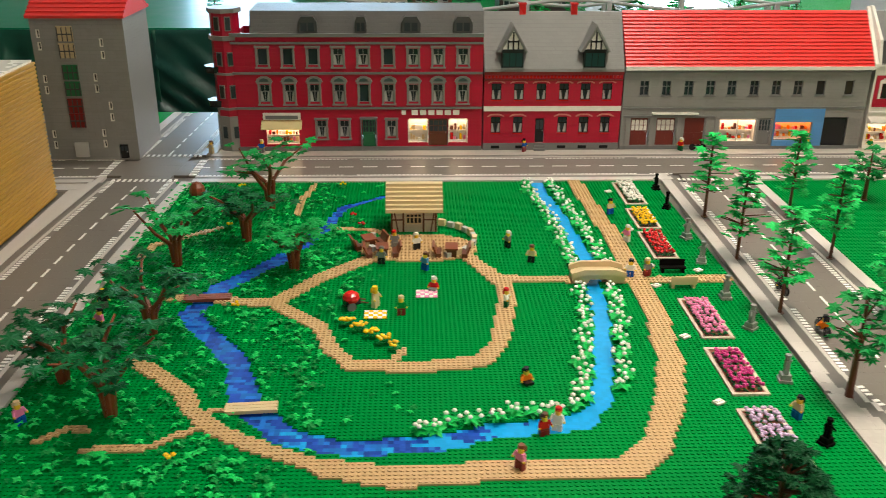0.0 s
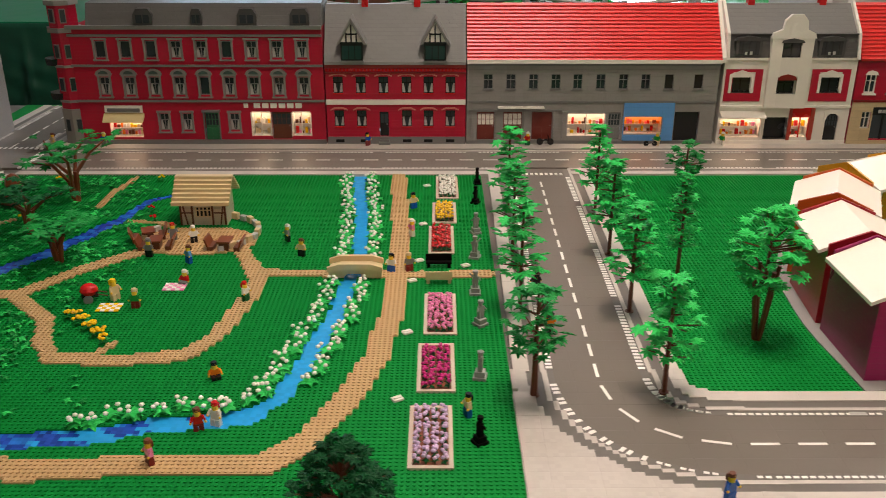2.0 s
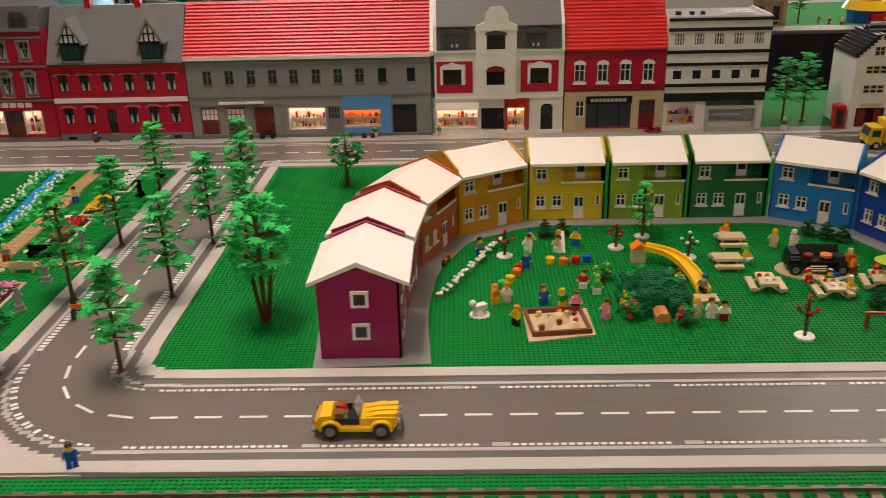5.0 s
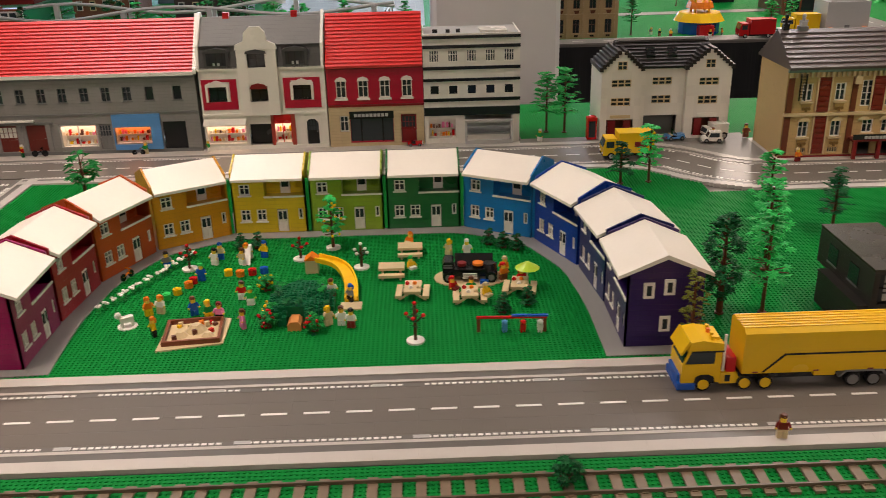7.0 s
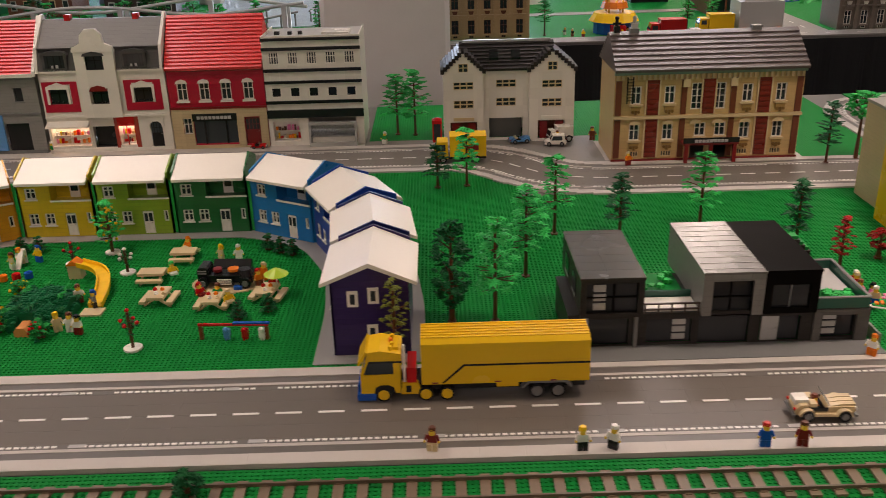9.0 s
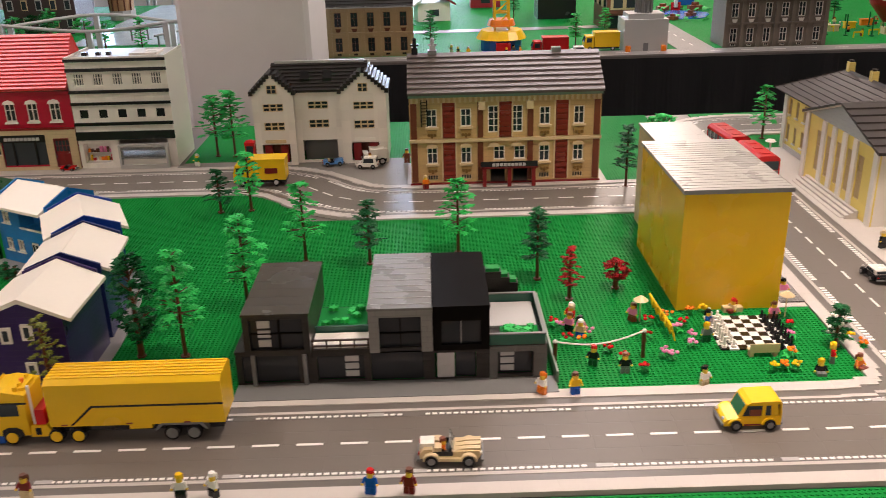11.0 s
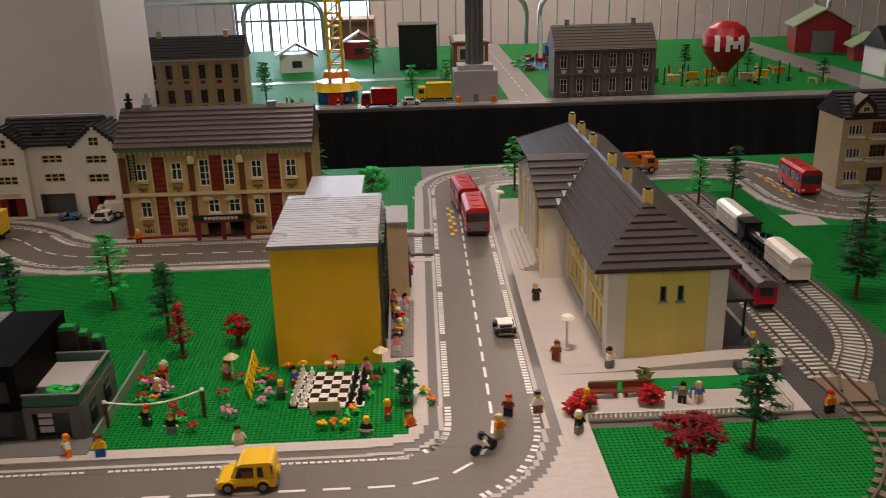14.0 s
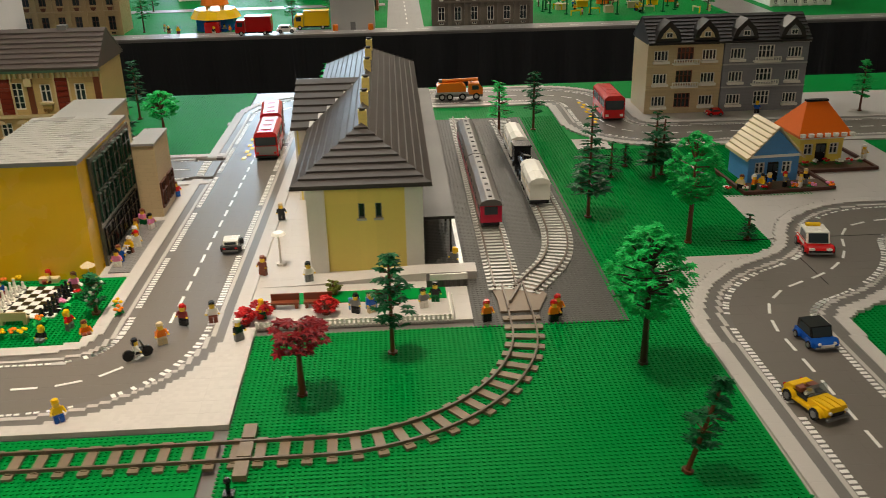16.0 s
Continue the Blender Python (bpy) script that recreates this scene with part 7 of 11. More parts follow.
tree(3.463, 1.690, 0.066, 0.026, LEAF_RED, "round", "small round dark red toy tree", "red trees", 64, leaf=0.011, count=44)
tree(4.176, 1.130, 0.128, 0.046, plastic("leaf_dark_red", (0.2, 0.008, 0.012), 0.4, "", 0.25, gloss=0.12), "umbrella", "dark red toy tree with spreading crown", "red trees", 65, leaf=0.017, count=40)
tree(4.700, 1.174, 0.232, 0.060, LEAF_BRIGHT, "round", "large round bright green toy tree", "lawn trees", 67, leaf=0.014, count=210, trunk=plastic("bark_dark", (0.035, 0.018, 0.010), 0.4))
tree(4.684, 0.905, 0.135, 0.030, LEAF_DARK, "tier", "leaning dark green toy tree", "lawn trees", 68, lean=14)
tree(5.763, 2.60, 0.15, 0.04, LEAF, "tier", TIER, "lawn trees", 69)
tree(0.522, 0.972, 0.165, 0.056, plastic("leaf_deep", (0.004, 0.06, 0.018), 0.45, "", 0.3, gloss=0.1), "bush", "tall dense dark green toy shrub below the park edge", "bushes", 70, leaf=0.012, count=260, z=-0.006)
for i, (x, y, h, r) in enumerate([(-0.356, 1.826, 0.14, 0.075), (-0.329, 1.537, 0.13, 0.08), (-0.32, 1.285, 0.145, 0.085), (-0.218, 2.155, 0.16, 0.085), (-0.42, 1.38, 0.12, 0.07), (-0.24, 1.955, 0.12, 0.08), (-0.12, 1.80, 0.10, 0.05)]):
    tree(x, y, h, r, LEAF_DARK if i % 3 else LEAF, "spread", "gnarled toy tree with bent brown limbs and dark leaf plates", "park trees", 80 + i, REDDISH, 0.021, 62)
tree(2.242, 0.990, 0.045, 0.018, LEAF_DARK, "bush", "small dark green toy shrub beside the track", "bushes", 90, leaf=0.011, count=26)

# low plants over the wild side of the park
rng = random.Random(5)
low, low_bright, stems = Geo(), Geo(), Geo()
placed = 0
while placed < 1500:
    x, y = rng.uniform(-0.485, 0.12), rng.uniform(1.08, 2.33)
    edge = 0.10 - 0.25 * abs(y - 1.55) if y > 1.45 else -0.02
    if x > edge and rng.random() < 0.93:
        continue
    px, py = np.array([x]), np.array([y])
    if near_line(px, py, STREAM)[0][0] < 0.026 or any(near_line(px, py, ln)[0][0] < wd + 0.007 for wd, ln in PATHS):
        continue
    if ((x - 0.12) / 0.14) ** 2 + ((y - 1.60) / 0.17) ** 2 < 1 or ((x - 0.12) / 0.14) ** 2 + ((y - 1.91) / 0.09) ** 2 < 1:
        continue
    g = low_bright if rng.random() < 0.6 else low
    leaf_plate(g, x + rng.uniform(-0.006, 0.006), y + rng.uniform(-0.006, 0.006), rng.uniform(0.003, 0.008), rng.uniform(0.0055, 0.009), rng, 0, 22, 4)
    placed += 1
solid("ground_plants", low_bright, LEAF_BRIGHT, "many small bright green leaf plates on the park floor", "plants", kind="stuff")
solid("ground_plants_dark", low, LEAF, "many small green leaf plates on the park floor", "plants", kind="stuff")


def flower_bush(x, y, petal, group, label, seed, r=0.012, n=5, green=None):
    rng = random.Random(seed)
    ob = thing("flower_bush", pose(x, y, 0, 0, 0, rng.uniform(0, 360)), label, "flower", group)
    g, b = Geo(), Geo()
    for _ in range(3):
        leaf_plate(g, rng.uniform(-0.004, 0.004), rng.uniform(-0.004, 0.004), rng.uniform(0.003, 0.008), r, rng, 0, 20, 5)
    for k in range(n):
        a = 2 * math.pi * k / n + rng.uniform(-0.4, 0.4)
        d = rng.uniform(0.003, r * 0.8)
        b.ball(d * math.cos(a), d * math.sin(a), 0.0125 + rng.uniform(0, 0.004), 0.0040, 0.0028, 0, 6, 4)
    part("leaves", g, green or LEAF, ob)
    part("blossom", b, petal, ob)
    return ob


line = [Vector(p) for p in STREAM]
variants = [flower_bush(0.5, 1.3 + 0.01 * k, WHITE, "stream flowers", "white flowers over green leaf plates beside the stream", k, 0.0165, 4, LEAF_BRIGHT) for k in range(4)]
spots = []
for n, (p, d) in enumerate(stepped(line, 0.029)):
    s = n * 0.029
    for side in (-1, 1):
        if s > 1.62 and not (side > 0 and s < 1.70) and abs(p.y - 1.735) > 0.03 or (side < 0 and 1.34 < s < 1.62):
            o = side * (0.030 + 0.006 * math.sin(n * 2.1 + side))
            spots.append((p.x + d.y * o, p.y - d.x * o))
for k, (x, y) in enumerate(spots):
    if k < 4:
        variants[k].matrix_basis = pose(x, y, 0, 0, 0, 77 * k)
    else:
        copy_thing(variants[k % 4], pose(x, y, 0, 0, 0, 77 * k))
for x, y, m in ((-0.31, 2.29, YELLOW), (-0.06, 2.30, YELLOW), (-0.46, 1.66, YELLOW), (-0.20, 1.62, YELLOW), (-0.29, 2.02, YELLOW), (-0.205, 1.165, YELLOW), (0.0, 2.02, RED), (-0.02, 2.08, RED)):
    flower_bush(x, y, m, "wild flowers", "small " + ("yellow" if m is YELLOW else "red") + " flowers in green leaves", int(abs(x * 977)), 0.010, 3)
for k in range(9):
    flower_bush(-0.005 + 0.011 * k, 1.555 - 0.011 * k + 0.012 * (k % 2), YELLOW, "yellow flower patch", "yellow flowers in a slanting patch", 300 + k, 0.009, 5)

# ---- toy figures: plain one-piece shapes ----
FIGS = {}


def figure(x, y, turn, legs, torso, top, z=0.0, sit=False, s=1.0, group="toy figures"):
    key = (legs.name, torso.name, top.name, sit)
    if key not in FIGS:
        g = Geo()
        if sit:
            g.box(-0.0078, -0.0006, -0.014, 0.003, 0.002, 0.0075).box(0.0006, 0.0078, -0.014, 0.003, 0.002, 0.0075)
            b = 0.0045
        else:
            g.box(-0.0078, -0.0005, -0.0045, 0.0035, 0, 0.0115).box(0.0005, 0.0078, -0.0045, 0.0035, 0, 0.0115)
            g.box(-0.0078, 0.0078, -0.0035, 0.0035, 0.0115, 0.0150)
            b = 0.0150
        g.prism([(-0.0078, b), (0.0078, b), (0.0062, b + 0.0128), (-0.0062, b + 0.0128)], "y", -0.0035, 0.0035, 1)
        for q in (-1, 1):
            g.tube((q * 0.0072, 0, b + 0.0115), (q * 0.0105, -0.0040, b + 0.0040), 0.0023, 0.0020, 6, 1)
            g.ball(q * 0.0108, -0.0052, b + 0.0030, 0.0021, None, 2, 6, 4)
        g.cyl(0, 0, b + 0.0128, b + 0.0225, 0.0048, 10, 2)
        g.cyl(0, 0.0006, b + 0.0205, b + 0.0255, 0.0058, 10, 3, 0.0046)
        g.box(-0.0052, 0.0052, 0.0030, 0.0062, b + 0.0140, b + 0.0225, 3)
        FIGS[key] = g.mesh("figure", [legs, torso, SKIN, top])
    names = {id(legs): legs.name, id(torso): torso.name}
    ob = part("toy_figure", FIGS[key], None, None, "", pose(x, y, z, 0, 0, turn) @ Matrix.Scale(0.92 * s, 4))
    word = {"figure_yellow": "yellow", "dark_bluish_grey": "grey", "reddish_brown": "brown"}
    t, l = word.get(torso.name, torso.name.replace("_", " ")), word.get(legs.name, legs.name.replace("_", " "))
    return tagged(ob, "small plastic toy figure, " + t + " top and " + l + " legs", "toy figure", group)


PAL_L = [BLUE, BLACK, GREY, REDDISH, TAN, DARK_RED, WHITE, LEAF_DARK]
PAL_T = [RED, WHITE, BLUE, YELLOW, ORANGE, GREY, LEAF, BLACK, TAN, PINK]
PAL_H = [BROWN, BLACK, YELLOW, WHITE, REDDISH, RED, TAN]
frng = random.Random(12)


def crowd(places, group, z=0.0, sit=0.0):
    for x, y in places:
        figure(x, y, frng.uniform(-70, 70), frng.choice(PAL_L), frng.choice(PAL_T), frng.choice(PAL_H), z, frng.random() < sit, 1.0, group)


for x, y, legs, torso, top in ((0.052, 1.820, BLACK, GREY, GREY), (0.076, 1.908, GREY, GREY, RED), (0.122, 1.894, BLACK, WHITE, WHITE), (0.139, 1.788, BLUE, MID_BLUE, BROWN), (0.314, 1.905, BLACK, GREY, WHITE), (0.354, 1.826, BLACK, TAN, BROWN)):
    figure(x, y, frng.uniform(-60, 60), legs, torso, top, 0.0034 if x < 0.2 else 0.0016, False, 1.0, "terrace visitors")
crowd([(-0.422, 1.56), (-0.441, 1.637), (-0.441, 1.267), (0.094, 1.598), (0.668, 1.255)], "park visitors")
crowd([(0.283, 1.62), (0.255, 1.142), (0.571, 2.10), (0.572, 1.93), (0.537, 1.746), (0.571, 1.75)], "park visitors", 0.0032)
crowd([(0.288, 1.36), (0.154, 1.70)], "park visitors", 0.0, 1.0)
figure(0.297, 1.222, 20, DARK_RED, RED, BROWN, -0.002, False, 1.0, "park visitors")
figure(0.318, 1.237, -20, WHITE, WHITE, RED, -0.002, False, 1.0, "park visitors")
figure(0.047, 1.63, 60, TAN, TAN, YELLOW, 0.0, False, 1.1, "park visitors")
figure(0.980, 1.068, 30, BLUE, BLUE, BROWN, 0.0045, False, 1.0, "pedestrians")
for x, y, l, t, h in ((2.559, 1.076, TAN, DARK_RED, BROWN), (2.765, 1.067, BLACK, WHITE, YELLOW), (2.808, 1.068, BLACK, WHITE, WHITE), (3.015, 1.064, BLUE, BLUE, RED), (3.066, 1.063, DARK_RED, DARK_RED, BROWN), (3.838, 1.085, BLUE, YELLOW, YELLOW), (3.27, 1.300, ORANGE, WHITE, ORANGE), (3.321, 1.296, BLUE, YELLOW, BROWN)):
    figure(x, y, frng.uniform(-60, 60), l, t, h, 0.0045, False, 1.0, "pedestrians")
crowd([(3.354, 1.555), (3.360, 1.485), (3.366, 1.39), (3.413, 1.362), (3.466, 1.547), (3.592, 1.51), (3.719, 1.534), (3.759, 1.376), (3.528, 1.312), (3.575, 1.460)], "garden figures")
crowd([(3.725, 1.34), (3.658, 1.572), (3.793, 1.353)], "garden figures", 0.0, 1.0)
crowd([(3.770, 1.654), (3.778, 1.700), (3.775, 1.756), (3.766, 1.80), (3.79, 1.83), (3.80, 2.04), (3.785, 1.73), (3.765, 1.86), (3.772, 1.63)], "street figures", 0.0012)
for x, y, turn, legs, torso, top in ((3.933, 1.302, 30, TAN, ORANGE, TAN), (3.955, 1.366, -20, BLACK, DARK_RED, RED), (4.004, 1.372, 10, REDDISH, WHITE, BLACK), (4.058, 1.302, 40, GREY, BLACK, WHITE), (4.066, 1.56, -30, REDDISH, REDDISH, REDDISH), (4.156, 1.522, 20, GREY, WHITE, BLACK), (4.070, 1.85, 15, BLACK, BLACK, TAN)):
    figure(x, y, turn, legs, torso, top, 0.004, False, 1.05, "street figures")
crowd([(4.248, 1.388), (4.275, 1.388), (4.367, 1.397), (4.389, 1.42), (4.086, 1.381), (4.435, 1.573)], "station figures", 0.0014)
for x, y in ((4.473, 1.336), (4.586, 1.324), (4.596, 1.345)):
    figure(x, y, 10, BLACK, ORANGE, RED, 0.0014, False, 1.05, "track workers")
for x, y, legs, torso, top in ((1.527, 1.752, BLUE, GREY, BLACK), (1.624, 1.763, WHITE, WHITE, BLACK), (1.630, 1.792, BLUE, TAN, BLUE), (1.682, 1.759, WHITE, TAN, BROWN), (1.688, 1.785, TAN, WHITE, ORANGE), (1.723, 1.795, BLUE, YELLOW, BLUE), (1.614, 1.684, BLUE, BLUE, LEAF_BRIGHT), (1.712, 1.591, WHITE, RED, BROWN), (1.733, 1.565, WHITE, LEAF_BRIGHT, LEAF_BRIGHT),
                               (1.634, 1.529, BLUE, BLUE, REDDISH), (1.687, 1.502, BLACK, PINK, DARK_RED), (1.665, 1.512, YELLOW, LEAF, YELLOW), (1.581, 1.450, BLACK, YELLOW, ORANGE), (1.549, 1.533, YELLOW, ORANGE, ORANGE), (1.570, 1.540, TAN, WHITE, ORANGE), (1.884, 1.589, DARK_RED, WHITE, REDDISH), (1.888, 1.471, TAN, TAN, YELLOW), (1.912, 1.469, WHITE, WHITE, BROWN), (1.930, 1.458, DARK_RED, WHITE, BLACK),
                               (1.922, 1.562, BLACK, GREY, BLUE), (2.116, 1.772, TAN, TAN, YELLOW), (2.154, 1.768, WHITE, WHITE, WHITE), (2.224, 1.670, ORANGE, ORANGE, TAN), (2.219, 1.640, REDDISH, ORANGE, RED), (1.735, 1.470, PINK, PINK, BROWN)):
    figure(x, y, frng.uniform(-60, 60), legs, torso, top, 0.0016, False, 1.0, "playground figures")
for x, y, legs, torso, top in ((2.036, 1.690, WHITE, YELLOW, LEAF_BRIGHT), (2.116, 1.585, DARK_RED, RED, RED), (2.252, 1.615, RED, RED, RED), (2.034, 1.824, TAN, ORANGE, ORANGE), (2.152, 1.580, LEAF, LEAF, BROWN), (2.178, 1.552, TAN, YELLOW, TAN)):
    figure(x, y, frng.uniform(-60, 60), legs, torso, top, 0.010, True, 1.0, "picnic figures")
crowd([(0.88, 2.615), (1.245, 2.612), (0.43, 2.61), (1.43, 2.615), (2.42, 2.62), (-0.31, 2.612), (-0.45, 2.605), (3.09, 2.345), (2.93, 2.58)], "shoppers", 0.0045)
crowd([(5.185, 1.925), (5.205, 1.93), (5.245, 1.935), (5.135, 1.925), (5.165, 1.922), (5.28, 1.93), (5.30, 1.95), (5.53, 2.12), (5.438, 2.60)], "cottage figures", 0.005)

# ---- park furniture ----
hut = thing("park_hut", pose(0.068, 2.0, 0.0), "small timber-framed toy hut with a tan plank roof", "hut")
part("wall", holed_wall(Geo(), 0, 0.100, 0, 0.062, 0, 0.004, [(0.032, 0.066, 0.018, 0.042)]).box(0, 0.004, 0.004, 0.07, 0, 0.062).box(0.096, 0.1, 0.004, 0.07, 0, 0.062).box(0.004, 0.096, 0.066, 0.07, 0, 0.062), plastic("grey_timber", (0.58, 0.50, 0.38), 0.36, "brick"), hut)
window(hut, 0.049, 0.018, 0.034, 0.024, 0, "cross cols", TAN, SMOKE)
for x in (0.001, 0.026, 0.070, 0.097):
    part("timber", Geo().box(x - 0.002, x + 0.002, -0.003, 0, 0, 0.062), BROWN, hut, "dark timber post")
part("timber", Geo().box(0.003, 0.097, -0.0026, 0, 0.049, 0.053), BROWN, hut, "dark timber rail")
for x0, x1 in ((0.003, 0.026), (0.072, 0.097)):
    part("timber", Geo().box(x0, x1, -0.0026, 0, 0.028, 0.0305), BROWN, hut, "dark timber rail")
for xa, xb in ((0.006, 0.014), (0.094, 0.086)):
    part("timber", Geo().prism([(xa - 0.0015, 0.050), (xa + 0.0015, 0.050), (xb + 0.0015, 0.002), (xb - 0.0015, 0.002)], "y", -0.0025, 0), BROWN, hut, "slanting dark timber brace")
for s in (0, 1):
    for k in range(7):
        a, b = k / 7, (k + 1) / 7
        ya, yb = (-0.022 + 0.057 * a, -0.022 + 0.057 * b) if s == 0 else (0.092 - 0.057 * a, 0.092 - 0.057 * b)
        part("roof_plank", Geo().prism([(ya, 0.052 + 0.05 * a), (ya, 0.060 + 0.05 * a), (yb, 0.0535 + 0.05 * b), (yb, 0.050 + 0.05 * b)], "x", -0.012, 0.112), TAN, hut, "tan roof plank")
low_wall = thing("terrace_wall", pose(0.124, 1.925, 0.003), "low curved tan stone wall round the hut terrace", "wall")
for k in range(13):
    a = radians(-58 + 11 * k)
    part("stone", Geo().box(-0.008, 0.008, -0.005, 0.005, 0, 0.011 + 0.003 * (k % 2)), (LIGHT_GREY, TAN)[k % 2], low_wall, "", pose(0.122 * math.cos(a), 0.105 * math.sin(a) + 0.015, 0, 0, 0, math.degrees(a) + 90))
for k in range(5):
    a = radians(150 + 16 * k)
    part("stone", Geo().box(-0.008, 0.008, -0.005, 0.005, 0, 0.011 + 0.003 * (k % 2)), (LIGHT_GREY, TAN)[k % 2], low_wall, "", pose(0.112 * math.cos(a), 0.065 * math.sin(a), 0, 0, 0, math.degrees(a) + 90))
for x, y, turn in ((0.052, 1.866, 4), (0.194, 1.862, -3), (0.022, 1.915, 20)):
    t = thing("terrace_table", pose(x, y, 0.0032, 0, 0, turn), "reddish brown toy table between two settles on the terrace", "table", "terrace tables")
    part("tabletop", Geo().box(-0.013, 0.013, -0.018, 0.018, 0.017, 0.0205), REDDISH, t)
    part("leg", Geo().box(-0.010, 0.010, -0.014, 0.014, 0, 0.017), BROWN, t, "dark trestle under the top")
    for q in (-1, 1):
        part("bench_seat", Geo().box(q * 0.027 - 0.006, q * 0.027 + 0.006, -0.018, 0.018, 0.0, 0.009), BROWN, t)
        part("settle_back", Geo().prism([(q * 0.030, 0.009), (q * 0.034, 0.009), (q * 0.040, 0.025), (q * 0.036, 0.025)], "y", -0.018, 0.018), REDDISH, t, "leaning reddish brown back")
pts = [(-0.05, 0.003), (-0.05, 0.016), (-0.028, 0.022), (0.028, 0.022), (0.05, 0.016), (0.05, 0.003), (0.022, 0.003), (0.015, 0.011), (-0.015, 0.011), (-0.022, 0.003)]
bridge = thing("stone_bridge", pose(0.470, 1.735, 0), "pale tan arched toy footbridge over the stream", "bridge")
part("deck", Geo().prism(pts, "y", -0.018, 0.018), TAN, bridge)
for s in (-1, 1):
    part("parapet", Geo().prism([(-0.052, 0.016), (-0.052, 0.026), (-0.03, 0.033), (0.03, 0.033), (0.052, 0.026), (0.052, 0.016), (0.028, 0.022), (-0.028, 0.022)], "y", s * 0.021 - 0.003, s * 0.021 + 0.003), TAN, bridge)
for x, y, l, m, label in ((-0.262, 1.665, 0.085, REDDISH, "dark brown plank footbridge over the stream"), (-0.120, 1.293, 0.075, TAN, "pale tan plank footbridge over the stream")):
    b = thing("plank_bridge", pose(x, y, 0, 0, 0, 4), label, "bridge", "plank bridges")
    for k in range(3):
        part("plank", Geo().box(-l / 2, l / 2, -0.012 + 0.0082 * k, -0.0045 + 0.0082 * k, 0.002, 0.0075), m, b)
for x0, x1, y0, y1, m, word in ((0.622, 0.676, 2.165, 2.33, WHITE, "white"), (0.614, 0.668, 2.005, 2.135, YELLOW, "yellow"), (0.607, 0.660, 1.835, 1.985, RED, "red"), (0.602, 0.658, 1.492, 1.646, PINK, "pink"), (0.594, 0.652, 1.314, 1.460, MAGENTA, "magenta"), (0.586, 0.646, 1.130, 1.276, LAVENDER, "lavender")):
    bed = thing("flower_bed", pose(x0, y0, 0), "rectangular toy flower bed of " + word + " flowers in a pale stone border", "flower bed", "flower beds")
    w, d = x1 - x0, y1 - y0
    for a in ((0, w, 0, 0.006), (0, w, d - 0.006, d), (0, 0.006, 0.006, d - 0.006), (w - 0.006, w, 0.006, d - 0.006)):
        part("border", Geo().box(*a, 0, 0.0038), plastic("bed_border", (0.55, 0.45, 0.36), 0.34, "tile"), bed)
    part("soil", Geo().box(0.006, w - 0.006, 0.006, d - 0.006, 0, 0.002), REDDISH, bed)
    lv, fl = Geo(), Geo()
    ny = int((d - 0.014) / 0.011)
    for i in range(4):
        for j in range(ny):
            px, py = 0.012 + (w - 0.024) * i / 3, 0.012 + 0.011 * j + rng.uniform(-0.002, 0.002)
            leaf_plate(lv, px, py, 0.0055, 0.006, rng, 0, 15, 4)
            for q in range(3):
                a = rng.uniform(0, 6.3)
                fl.ball(px + 0.0032 * math.cos(a), py + 0.0032 * math.sin(a), 0.011 + rng.uniform(0, 0.004), 0.0031, 0.0024, 0, 6, 4)
    tagged(part("blossom_bed", fl, m, bed, word + " blossoms in rows"), kind="stuff")
    part("leaves", lv, LEAF_DARK, bed)
for k, (x, y) in enumerate([(0.694, 1.652), (0.698, 1.53), (0.690, 1.357), (0.682, 1.19), (0.700, 1.818), (0.707, 1.95), (0.714, 2.14), (0.724, 2.28)]):
    g = Geo().box(-0.012, 0.012, -0.012, 0.012, 0, 0.006).box(-0.009, 0.009, -0.009, 0.009, 0.006, 0.016)
    g.box(-0.006, -0.0005, -0.004, 0.004, 0.016, 0.030).box(0.0005, 0.006, -0.004, 0.004, 0.016, 0.030).prism([(-0.007, 0.030), (0.007, 0.030), (0.0055, 0.043), (-0.0055, 0.043)], "y", -0.004, 0.004)
    g.tube((-0.006, 0, 0.041), (-0.012, -0.004, 0.034 if k % 2 else 0.050), 0.002, 0.0018).tube((0.006, 0, 0.041), (0.011, -0.004, 0.034), 0.002, 0.0018).cyl(0, 0, 0.043, 0.052, 0.0045, 8).cyl(0, 0, 0.050, 0.055, 0.006, 8)
    dark = k in (3, 6, 7)
    solid("statue", g, CHAR if dark else plastic("statue_grey", (0.27, 0.27, 0.255), 0.36), ("black" if dark else "dark grey") + " plain toy statue on a low pedestal", "statue", "park statues", pose(x, y, 0, 0, 0, 40 * k) @ Matrix.Scale(0.76 if dark else 0.85, 4))


def bench(x, y, turn, mat, label, group, z=0.0, w=0.05):
    b = thing("bench", pose(x, y, z, 0, 0, turn), label, "bench", group)
    part("seat", Geo().box(-w / 2, w / 2, -0.008, 0.004, 0.009, 0.0125), mat, b)
    part("backrest", Geo().box(-w / 2, w / 2, 0.004, 0.0065, 0.009, 0.025), mat, b)
    for s in (-1, 1):
        part("leg", Geo().box(s * w * 0.4 - 0.003, s * w * 0.4 + 0.003, -0.007, 0.005, 0, 0.009), mat, b)


